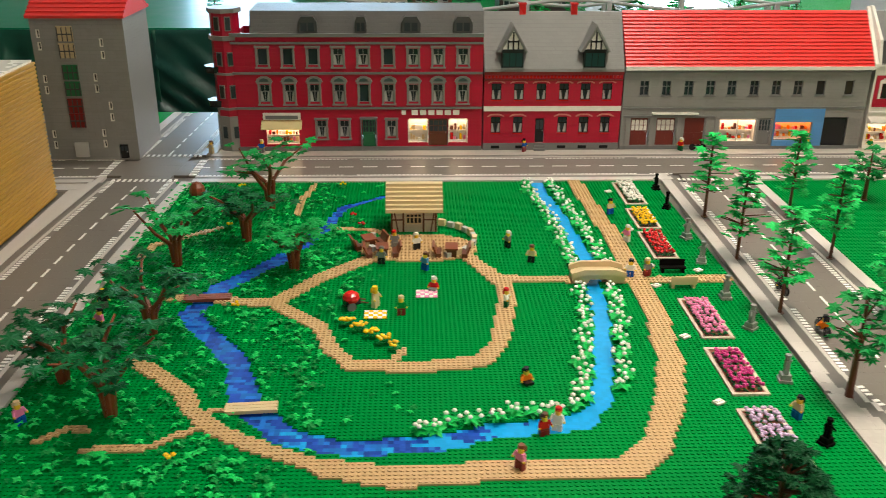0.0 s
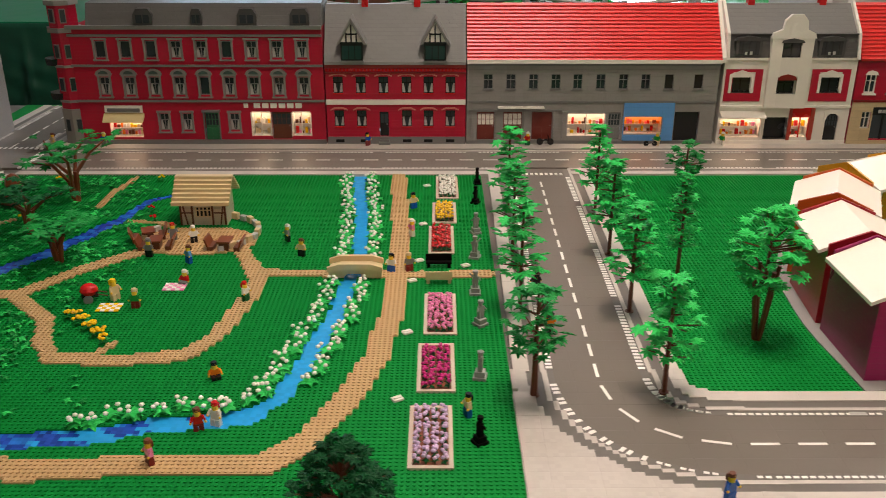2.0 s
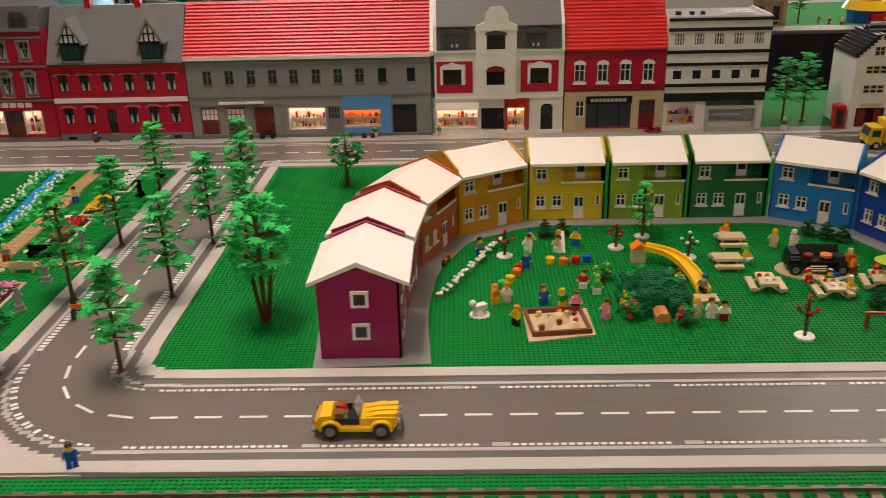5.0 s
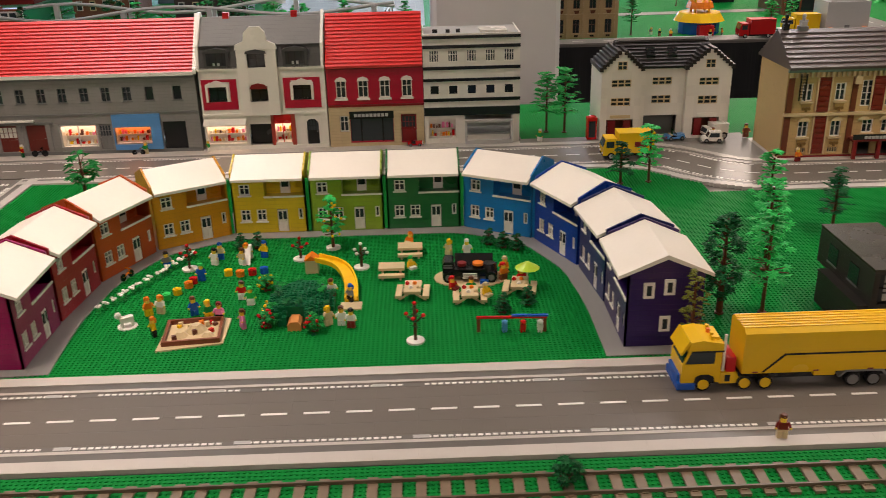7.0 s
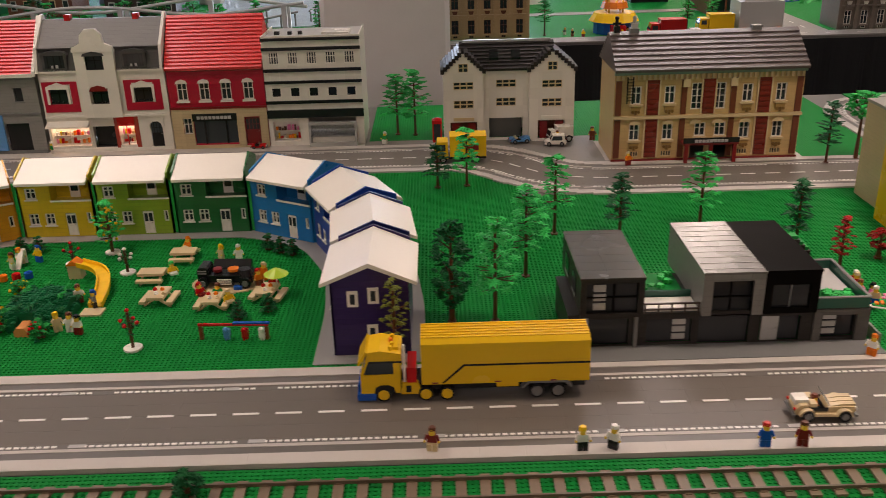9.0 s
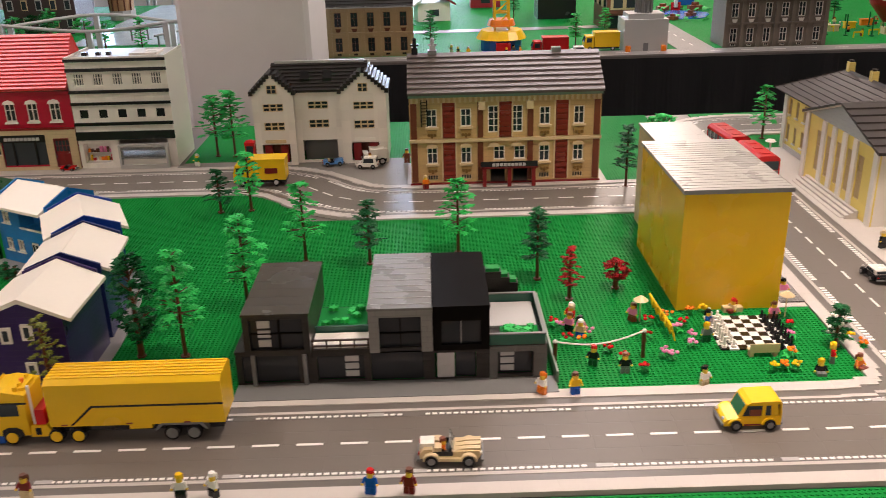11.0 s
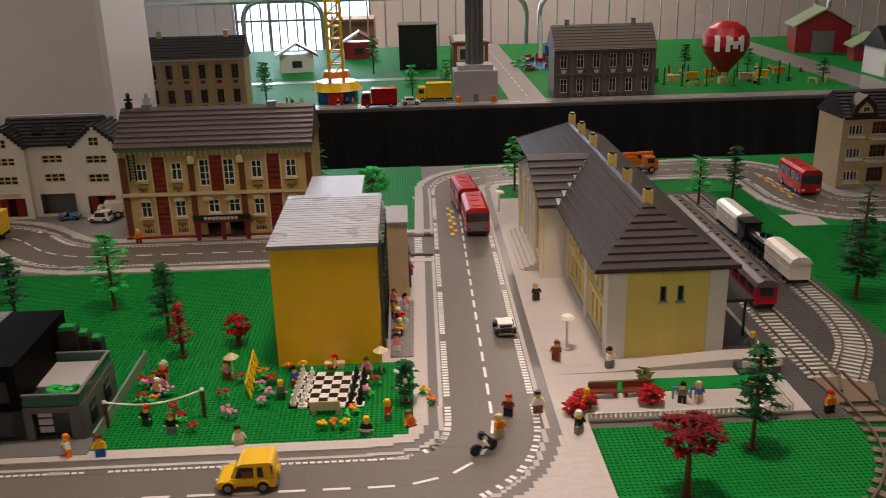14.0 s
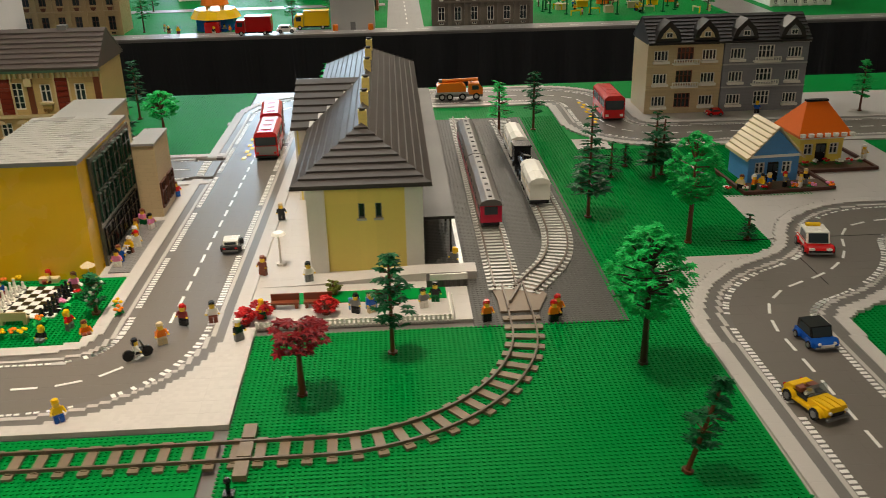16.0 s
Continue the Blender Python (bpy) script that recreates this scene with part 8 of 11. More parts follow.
bench(0.628, 1.700, 180, TAN, "pale tan toy park bench", "park benches")
bench(0.628, 1.775, 0, CHAR, "black toy park bench with tan seat", "park benches")
bench(4.122, 1.42, 0, REDDISH, "reddish brown toy bench at the station", "station benches", 0.0014)
bench(4.180, 1.42, 0, REDDISH, "reddish brown toy bench at the station", "station benches", 0.0014)
bench(3.655, 1.405, 180, TAN, "pale tan toy bench beside the chessboard", "garden benches")
for x, y in ((0.578, 1.705), (0.575, 1.50), (0.567, 1.295), (0.590, 1.80), (0.594, 2.0), (0.68, 1.775), (0.60, 2.26)):
    solid("paper_plate", Geo().box(-0.008, 0.008, -0.006, 0.006, 0.0016, 0.0046).box(-0.006, 0.006, -0.002, 0.002, 0.0046, 0.0062), WHITE, "small white plate lying beside the path", "plate", "white plates", pose(x, y, 0, 0, 0, 30))
cart = thing("barrow", pose(0.004, 1.625, 0, 0, 0, 25), "small red covered toy barrow", "barrow")
part("tray", Geo().box(-0.014, 0.014, -0.010, 0.010, 0.010, 0.020), BLACK, cart)
part("cover", Geo().ball(0, 0, 0.022, 0.016, 0.012, 0, 10, 6), RED, cart)
for s in (-1, 1):
    part("wheel", Geo().cyl(-0.004, 0.008, s * 0.012 - 0.0015, s * 0.012 + 0.0015, 0.008, 12, 0, None, "y"), GREY, cart)
    part("handle", Geo().tube((0.014, s * 0.008, 0.014), (0.030, s * 0.008, 0.008), 0.0012), BROWN, cart)
for x, y, m, word in ((0.048, 1.594, YELLOW, "yellow"), (0.140, 1.678, PINK, "pink")):
    rug = thing("picnic_cloth", pose(x, y, 0.0016), word + " and white chequered toy picnic cloth on the grass", "picnic cloth", "picnic cloths")
    for i in range(5):
        for j in range(4):
            part("cloth_square", Geo().box(-0.0195 + 0.008 * i, -0.0119 + 0.008 * i, -0.0155 + 0.008 * j, -0.0079 + 0.008 * j, 0, 0.002), WHITE if (i + j) % 2 else m, rug)
solid("boulder", Geo().ball(0, 0, 0.008, 0.020, 0.026, 0, 9, 6), REDDISH, "reddish brown mound of toy rock", "rock", at=pose(-0.413, 2.262, 0))


# ---- playground inside the crescent ----
sand = thing("sandbox", pose(1.650, 1.455, 0, 0, 0, 6), "tan toy sandbox with a brown frame and small toys", "sandbox")
part("sand", Geo().prism([(-0.058, -0.06), (0.055, -0.05), (0.062, 0.045), (0.03, 0.058), (-0.05, 0.048)], "z", 0, 0.0034), TAN, sand)
for a in ((-0.05, 0.05, -0.046, -0.041), (-0.05, 0.05, 0.037, 0.042), (-0.05, -0.045, -0.041, 0.037), (0.045, 0.05, -0.041, 0.037)):
    part("frame_board", Geo().box(*a, 0.0034, 0.012), REDDISH, sand)
for k, (x, y, r) in enumerate(((0.004, 0.008, 0.020), (-0.022, -0.01, 0.014), (0.026, -0.016, 0.012))):
    part("sand_mound", Geo().cyl(x, y, 0.0034, 0.0034 + r * 0.6, r, 9, 0, r * 0.4), TAN, sand)
rng = random.Random(3)
for k in range(14):
    part("sand_toy", Geo().box(-0.004, 0.004, -0.003, 0.003, 0, rng.uniform(0.004, 0.010)), rng.choice(GOODS), sand, "", pose(rng.uniform(-0.038, 0.038), rng.uniform(-0.034, 0.03), 0.0034, 0, 0, rng.uniform(0, 90)))
slide = thing("slide", pose(1.834, 1.712, 0), "yellow curved toy slide with a tan tower", "slide")
part("tower", Geo().box(-0.013, 0.013, -0.012, 0.012, 0, 0.030), TAN, slide)
part("tower_roof", Geo().prism([(-0.015, 0.030), (0, 0.041), (0.015, 0.030)], "y", -0.014, 0.014), ORANGE, slide)
chute = Geo()
way = rounded([(0.012, -0.004), (0.062, -0.020), (0.086, -0.085), (0.090, -0.155)], 0.05)
pts = stepped(way, 0.008)
for k in range(len(pts) - 1):
    (p, d), (q, e) = pts[k], pts[k + 1]
    za, zb = 0.026 * (1 - k / len(pts)) + 0.004, 0.026 * (1 - (k + 1) / len(pts)) + 0.004
    for o0, o1, h in ((-0.011, 0.011, 0.0), (-0.013, -0.010, 0.007), (0.010, 0.013, 0.007)):
        v = [(r.x + f.y * o, r.y - f.x * o, z + hh) for r, f, z in ((p, d, za), (q, e, zb)) for o in (o0, o1) for hh in (-0.002, 0.001 + h)]
        chute.add(v, [(0, 1, 3, 2), (4, 6, 7, 5), (0, 4, 5, 1), (2, 3, 7, 6), (1, 5, 7, 3), (0, 2, 6, 4)])
part("chute", chute, YELLOW, slide, "curved yellow chute")
part("landing", Geo().box(0.070, 0.110, -0.185, -0.155, 0, 0.004), TAN, slide)
for k, (x, y) in enumerate([(2.034, 1.788), (1.997, 1.684), (2.040, 1.582), (2.148, 1.556), (2.246, 1.586)]):
    t = thing("picnic_table", pose(x, y, 0, 0, 0, (0, 0, 86, 88, 80)[k]), "pale tan toy picnic table with two benches", "table", "picnic tables")
    part("tabletop", Geo().box(-0.026, 0.026, -0.016, 0.016, 0.016, 0.0215), TAN, t)
    for s in (-1, 1):
        part("bench_seat", Geo().box(-0.026, 0.026, s * 0.026 - 0.006, s * 0.026 + 0.006, 0.007, 0.0125), TAN, t)
        part("trestle", Geo().prism([(-0.028, 0), (-0.024, 0), (0.0, 0.016), (0.024, 0), (0.028, 0), (0.004, 0.018), (-0.004, 0.018)], "x", s * 0.018 - 0.002, s * 0.018 + 0.002), TAN, t)
    if k > 1:
        for q, m in enumerate((RED, WHITE, ORANGE, TAN)):
            solid("picnic_food", Geo().cyl(0, 0, 0, 0.003, 0.0042, 8).cyl(0, 0, 0.003, 0.005, 0.0026, 8), m, m.name.replace("_", " ") + " toy picnic dish on a table", "dish", "picnic dishes", pose(x - 0.010 + 0.007 * q, y + 0.009 * (-1) ** q, 0.0215))
um = thing("parasol", pose(2.262, 1.60, 0), "lime green toy parasol on a thin pole", "parasol")
part("pole", Geo().cyl(0, 0, 0, 0.050, 0.0014, 6), WHITE, um)
part("canopy", Geo().cyl(0, 0, 0.044, 0.056, 0.024, 12, 0, 0.004), plastic("lime", (0.42, 0.62, 0.03), 0.3), um)
grill = thing("barbecue_truck", pose(2.154, 1.655, 0.003, 0, 0, -3), "black toy barbecue truck with pans on a round tan plate", "truck")
part("ground_plate", Geo().cyl(0, 0, -0.003, 0.0, 0.072, 20).turn(Matrix.Diagonal((1, 0.66, 1, 1))), TAN, grill)
part("body", Geo().box(-0.054, 0.054, -0.016, 0.024, 0.008, 0.022), BLACK, grill)
part("cab", Geo().prism([(-0.054, 0.022), (-0.032, 0.022), (-0.032, 0.036), (-0.036, 0.040), (-0.050, 0.040), (-0.054, 0.034)], "y", -0.018, 0.020), BLACK, grill)
part("serving_hood", Geo().prism([(0.022, 0.022), (0.030, 0.028), (0.033, 0.038), (0.024, 0.042), (0.012, 0.028), (0.010, 0.022)], "x", -0.030, 0.046), BLACK, grill, "raised black hood")
part("counter", Geo().box(-0.030, 0.034, -0.022, 0.010, 0.022, 0.026), BLACK, grill)
part("firebox", Geo().cyl(0.038, -0.006, 0.020, 0.034, 0.016, 14, 0, 0.012), BLACK, grill)
part("pan", Geo().cyl(0.016, -0.006, 0.030, 0.035, 0.011, 12), ORANGE, grill, "orange pan")
part("pan", Geo().cyl(-0.016, -0.004, 0.028, 0.034, 0.009, 12), DARK_RED, grill, "dark red pan")
pieces("grille", [(-0.014, 0.014, -0.0240, -0.0225, 0.007 + 0.0045 * q, 0.0092 + 0.0045 * q) for q in range(3)], WHITE, grill, "white grille bar")
part("front_beam", Geo().box(-0.018, 0.018, -0.0225, -0.016, 0.005, 0.020), BLACK, grill)
pieces("cab_bars", [(-0.052, -0.035, -0.0195, -0.018, 0.027 + 0.005 * q, 0.0295 + 0.005 * q) for q in range(2)], GREY, grill)
part("blue_tub", Geo().box(0.020, 0.036, -0.034, -0.024, 0.0, 0.007), BLUE, grill, "blue tub beside the stall")
for x in (-0.042, 0.042):
    for q in (-1, 1):
        w = part("wheel", Geo().cyl(x, 0.011, q * 0.024 - 0.004, q * 0.024 + 0.004, 0.0115, 14, 0, None, "y"), BLACK, grill)
        part("rim", Geo().cyl(x, 0.011, q * 0.0285 - 0.0008, q * 0.0285 + 0.0008, 0.0062, 10, 0, None, "y"), GREY, w)
swing = thing("play_rail", pose(2.214, 1.425, 0, 0, 0, -3), "red and blue toy rail with hanging animal shapes", "play rail")
part("rail", Geo().box(-0.062, 0.062, -0.002, 0.002, 0.026, 0.030), RED, swing)
part("rail_end", Geo().box(0.0, 0.064, -0.003, 0.003, 0.030, 0.033), BLUE, swing)
for x in (-0.058, 0.058):
    part("post", Geo().box(x - 0.003, x + 0.003, -0.003, 0.003, 0, 0.026), REDDISH, swing)
for x, m in ((-0.012, MID_BLUE), (0.020, RED), (0.050, WHITE)):
    part("rocker", Geo().box(x - 0.005, x + 0.005, -0.008, 0.004, 0.006, 0.020).ball(x, -0.008, 0.022, 0.0052, None, 0, 8, 5).box(x - 0.004, x - 0.001, -0.006, 0.002, 0, 0.006).box(x + 0.001, x + 0.004, -0.006, 0.002, 0, 0.006), m, swing)
for x, y, m in ((1.580, 1.622, YELLOW), (1.595, 1.652, ORANGE), (1.600, 1.672, RED), (1.663, 1.706, YELLOW), (1.688, 1.700, ORANGE), (1.712, 1.706, RED), (1.735, 1.712, BLUE), (1.565, 1.60, LEAF_BRIGHT)):
    solid("play_barrel", Geo().cyl(0, 0, 0, 0.012, 0.0085, 12).cyl(0, 0, 0.012, 0.0135, 0.0055, 10), m, m.name.replace("_", " ") + " round toy play block on the lawn", "play block", "play blocks", pose(x, y, 0.0017))
for k, (x, y, h, m, bl) in enumerate([(1.576, 1.742, 0.055, LEAF_DARK, RED), (1.802, 1.777, 0.05, LEAF_DARK, RED), (1.866, 1.834, 0.115, LEAF_BRIGHT, YELLOW), (1.934, 1.722, 0.055, LEAF_DARK, WHITE), (2.045, 1.398, 0.075, LEAF_DARK, RED)]):
    if h > 0.1:
        tree(x, y, h, 0.042, m, "tier", "small ornamental toy tree with coloured blossoms in a white ring", "ornamental trees", 100 + k, leaf=0.016, blossom=bl)
    else:
        ob = thing("tree", pose(x, y, 0, 0, 0, 20 * k), "thin toy flower tree with a few arms of blossom", "tree", "ornamental trees")
        part("trunk", Geo().cyl(0, 0, 0, h * 0.95, 0.0030, 8).tube((0, 0, h * 0.5), (0.013, 0, h * 0.66), 0.0018).tube((0, 0, h * 0.5), (-0.013, 0, h * 0.66), 0.0018).tube((0, 0, h * 0.5), (0, 0.013, h * 0.66), 0.0018).tube((0, 0, h * 0.5), (0, -0.013, h * 0.66), 0.0018), BROWN, ob)
        crng, crown = random.Random(k), Geo()
        for ax, ay, az in ((0.011, 0, 0.62), (-0.011, 0, 0.62), (0, 0.011, 0.62), (0, -0.011, 0.62), (0, 0, 0.88), (0, 0, 0.7), (0, 0, 0.4)):
            leaf_plate(crown, ax, ay, h * az, 0.008, crng, 0, 30, 5)
        part("crown", crown, m, ob)
        for ax, ay, az in ((0.015, 0, 0.70), (-0.015, 0, 0.70), (0, 0.015, 0.72), (0, -0.015, 0.70), (0, 0, 1.0)):
            part("blossom", Geo().ball(ax, ay, h * az, 0.0040, 0.0034, 0, 8, 5), bl, ob)
    solid("tree_ring", Geo().cyl(0, 0, 0, 0.004, 0.016, 16), WHITE, "white round plate at the foot of a tree", "tree ring", "tree rings", pose(x, y, 0.0005))
hill = thing("stepped_hill", pose(1.829, 1.534, 0), "stepped hill of dark green studded toy plates under the slide", "hill")
HILL_GREEN = plastic("hill_green", (0.003, 0.115, 0.040), 0.4, "", 0.12, gloss=0.12)
hrng = random.Random(8)
hx, hy = cells(-0.096, 0.096, -0.120, 0.136)
rise = np.array([0.042 * max(0.0, 1 - (x / 0.062) ** 2 - ((y - 0.01) / 0.082) ** 2) ** 0.36 + 0.007 * noise.noise((x * 38, y * 38, 2.2)) - (0.03 if abs(x) < 0.016 and y < -0.05 else 0) for x, y in zip(hx, hy)])
for k in range(13):
    on = rise > 0.0034 * k + 0.003
    if on.any():
        layer = part("plate_layer", cell_mesh("plate_layer", hx[on], hy[on], 0.0032 * (k + 1), 0.0032 * k, HILL_GREEN), None, hill)
        bare = on & (rise <= 0.0034 * (k + 1) + 0.003)
        tagged(part("layer_studs", stud_mesh("layer_studs", hx[bare], hy[bare], 0.0032 * (k + 1), HILL_GREEN), None, layer), kind="stuff")
for k in range(11):
    a = k * 2.4
    px, py = 0.058 * math.cos(a) * hrng.uniform(0.6, 1.1), 0.010 + 0.076 * math.sin(a) * hrng.uniform(0.6, 1.1)
    pz = 0.004 + 0.042 * max(0.0, 1 - (px / 0.062) ** 2 - ((py - 0.01) / 0.082) ** 2) ** 0.36
    part("leaf_clump", leaf_plate(leaf_plate(Geo(), px, py, pz, 0.010, hrng), px + 0.004, py + 0.003, pz + 0.004, 0.008, hrng), LEAF_DARK if k % 3 else LEAF, hill)
part("cave", Geo().prism([(-0.012, 0), (0.012, 0), (0.012, 0.012), (0.007, 0.018), (-0.007, 0.018), (-0.012, 0.012)], "y", -0.082, -0.050), plastic("cave_orange", (0.62, 0.25, 0.07), 0.32), hill, "small orange and tan hut front")
for k, (x, y) in enumerate([(1.754, 1.630), (1.778, 1.472), (1.784, 1.505), (1.864, 1.452)]):
    tree(x, y, 0.032, 0.018, LEAF, "bush", "small green toy bush with coloured blossoms", "bushes", 120 + k, leaf=0.010, count=26, blossom=(YELLOW, RED)[k % 2])
for k, (x, y) in enumerate([(1.70, 1.85), (1.665, 1.845), (2.205, 1.83), (2.235, 1.81), (2.262, 1.795), (2.205, 1.50), (2.255, 1.53)]):
    tree(x, y, 0.035, 0.013, LEAF_DARK, "pine", "tiny dark green toy conifer", "small conifers", 130 + k)
solid("animal_statue", Geo().box(-0.012, 0.012, -0.006, 0.006, 0.010, 0.020).box(-0.011, -0.007, -0.005, 0.005, 0, 0.010).box(0.007, 0.011, -0.005, 0.005, 0, 0.010).ball(-0.014, 0, 0.025, 0.0065, None, 0, 8, 5).cyl(0, 0, -0.001, 0.001, 0.018, 12), WHITE, "white plain toy animal statue", "statue", at=pose(1.521, 1.492, 0.001, 0, 0, 30))
solid("white_slide", Geo().prism([(-0.02, 0.0), (-0.016, 0.0), (0.012, 0.028), (0.018, 0.028), (0.018, 0.0), (0.021, 0.0), (0.021, 0.032), (0.010, 0.032)], "x", -0.006, 0.006), WHITE, "small white toy slide", "slide", at=pose(1.692, 1.775, 0.0005))
rng = random.Random(31)
for k in range(16):
    t = k / 15
    x, y = 1.455 + 0.11 * t + rng.uniform(-0.004, 0.004), 1.55 + 0.25 * t
    flower_bush(x, y, WHITE, "crescent flowers", "small white flowers beside the crescent path", 500 + k, 0.006, 3)

# ---- garden with the chessboard ----
board = thing("giant_chessboard", pose(3.590, 1.425, 0, 0, 0, -3), "large black and white toy chessboard laid on the lawn", "chessboard")
light_sq, dark_sq = Geo().box(0, 0.0158, 0, 0.0158, 0.001, 0.0036).mesh("square", WHITE), Geo().box(0, 0.0158, 0, 0.0158, 0.001, 0.0036).mesh("square", BLACK)
for i in range(8):
    for j in range(8):
        part("square", (dark_sq, light_sq)[(i + j) % 2], None, board, "", pose(0.016 * i, 0.016 * j, 0))
for i in (0, 1, 6, 7):
    for j in range(8):
        h = 0.012 if i in (1, 6) else 0.018
        solid("chess_piece", Geo().cyl(0, 0, 0, 0.004, 0.0052, 8).cyl(0, 0, 0.004, h, 0.0034, 8, 0, 0.002).ball(0, 0, h, 0.003, None, 0, 6, 4), WHITE if i < 4 else BLACK, ("white" if i < 4 else "black") + " toy chess piece standing on the board", "chess piece", "chess pieces", board.matrix_basis @ pose(0.016 * i + 0.008, 0.016 * j + 0.008, 0.0036))
rope = thing("rope_line", pose(0, 0, 0), "white rope strung between two dark posts", "rope line")
a, b = Vector((3.302, 1.390, 0.046)), Vector((3.454, 1.412, 0.050))
for p in (a, b):
    part("post", Geo().cyl(p.x, p.y, 0, p.z, 0.0036, 8), BROWN, rope)
    part("knob", Geo().ball(p.x, p.y, p.z, 0.004, None, 0, 8, 5), WHITE, rope)
part("cord", Geo().pipe([a.lerp(b, t / 10) - Vector((0, 0, 0.014 * math.sin(math.pi * t / 10))) for t in range(11)], 0.0015), WHITE, rope)
crowd([(3.352, 1.545), (3.345, 1.515), (3.362, 1.50)], "garden visitors")
for k, (x, y) in enumerate([(3.335, 1.47), (3.36, 1.465), (3.375, 1.49), (3.32, 1.535), (3.53, 1.55), (3.535, 1.50), (3.42, 1.40), (3.70, 1.40), (3.72, 1.46), (3.735, 1.50)]):
    flower_bush(x, y, (RED, ORANGE, PINK)[k % 3], "garden flowers", "bright flowers in the chess garden", 800 + k, 0.012, 4, LEAF_BRIGHT)
net = thing("climbing_net", pose(3.519, 1.462, 0, 0, 0, 93), "leaning yellow toy climbing net in the garden", "climbing net")
for k in range(6):
    part("strand", Geo().tube((0.004 + 0.026 * k, -0.004, 0.0), (0.004 + 0.026 * k, 0.004, 0.030), 0.0016), YELLOW, net)
    if k < 5:
        part("strand", Geo().tube((0.004 + 0.026 * k, -0.004, 0.002), (0.030 + 0.026 * k, 0.004, 0.030), 0.0014), YELLOW, net)
        part("strand", Geo().tube((0.030 + 0.026 * k, -0.004, 0.002), (0.004 + 0.026 * k, 0.004, 0.030), 0.0014), YELLOW, net)
part("net_edge", Geo().tube((0.002, 0.004, 0.030), (0.136, 0.004, 0.030), 0.0018), YELLOW, net)
solid("garden_fence", Geo().box(0, 0.004, 0, 0.30, 0, 0.020).box(0, 0.004, 0, 0.30, 0.020, 0.022), plastic("sand_grey", (0.2, 0.25, 0.2), 0.3), "low grey green toy fence beside the villas", "fence", at=pose(3.297, 1.335, 0))
for k, (x, y) in enumerate([(3.444, 1.363), (3.489, 1.409), (3.474, 1.475), (3.552, 1.468), (3.55, 1.52), (3.50, 1.40), (3.40, 1.43), (3.33, 1.52), (3.49, 1.53), (3.545, 1.44)]):
    flower_bush(x, y, (RED, PINK)[k % 2], "garden flowers", ("red" if k % 2 == 0 else "pink") + " flowers in the garden", 600 + k, 0.011, 4)
for k, (x, y) in enumerate([(3.655, 1.352), (3.672, 1.356), (3.690, 1.353), (3.83, 1.42), (3.82, 1.45), (3.575, 1.565), (3.60, 1.57)]):
    flower_bush(x, y, ORANGE if k % 2 else YELLOW, "garden flowers", "orange and yellow flowers in the garden", 620 + k, 0.009, 4)
tree(3.788, 1.43, 0.075, 0.026, LEAF_DARK, "tier", "small toy tree with dark leaves and white dots", "garden trees", 150, BROWN, 0.013, blossom=WHITE)
solid("garden_sofa", Geo().box(-0.018, 0.018, -0.009, 0.009, 0, 0.010), TAN, "tan toy seat block at the board's far side", "seat", at=pose(3.658, 1.578, 0))
for x, y in ((3.468, 1.533), (3.735, 1.535)):
    solid("straw_parasol", Geo().cyl(0, 0, 0.0, 0.045, 0.0012, 6).cyl(0, 0, 0.044, 0.052, 0.014, 10, 0, 0.003), TAN, "small tan straw parasol on a pole", "parasol", "straw parasols", pose(x + 0.01, y + 0.01, 0))

# ---- station garden, fence and lamps ----
fence = thing("picket_fence", pose(4.078, 1.345, 0.0014), "low white toy picket fence round the station garden", "fence")
part("rail", Geo().box(0, 0.336, -0.002, 0.0, 0.002, 0.004).box(0, 0.336, -0.002, 0.0, 0.009, 0.011), WHITE, fence)
part("rail", Geo().box(0.334, 0.336, 0, 0.085, 0.002, 0.004).box(0.334, 0.336, 0, 0.085, 0.009, 0.011), WHITE, fence)
pk = Geo().box(-0.0022, 0.0022, -0.0034, -0.002, 0, 0.013).mesh("picket", WHITE)
for k in range(42):
    part("picket", pk, None, fence, "", pose(0.004 + 0.008 * k, 0, 0))
for k in range(10):
    part("picket", pk, None, fence, "", pose(0.338, 0.004 + 0.008 * k, 0, 0, 0, 90))
for k, (x, y) in enumerate([(4.083, 1.385), (4.196, 1.39), (4.06, 1.36)]):
    tree(x, y, 0.034, 0.021 - 0.006 * (k == 2), plastic("bright_red_leaf", (0.55, 0.02, 0.02), 0.36, "", 0.2, gloss=0.15), "bush", "small bright red toy bush", "red bushes", 160 + k, leaf=0.009, count=40)
tree(4.205, 1.468, 0.030, 0.012, LEAF_OLIVE, "bush", "small olive brown toy bush", "bushes", 165, leaf=0.008, count=24)
for k in range(2):
    solid("play_slide", Geo().box(-0.010, 0.010, -0.002, 0.002, 0.018, 0.022).box(-0.010, -0.007, -0.002, 0.002, 0, 0.018).box(0.007, 0.010, -0.002, 0.002, 0, 0.018), MID_BLUE, "small blue toy climbing frame", "climbing frame", "climbing frames", pose(4.245 + 0.03 * k, 1.402, 0.0014))
solid("garden_lawn", Geo().box(4.11, 4.41, 1.43, 1.475, 0, 0.0022), GREEN_STUD, "narrow green strip behind the station garden", "ground", kind="structure")
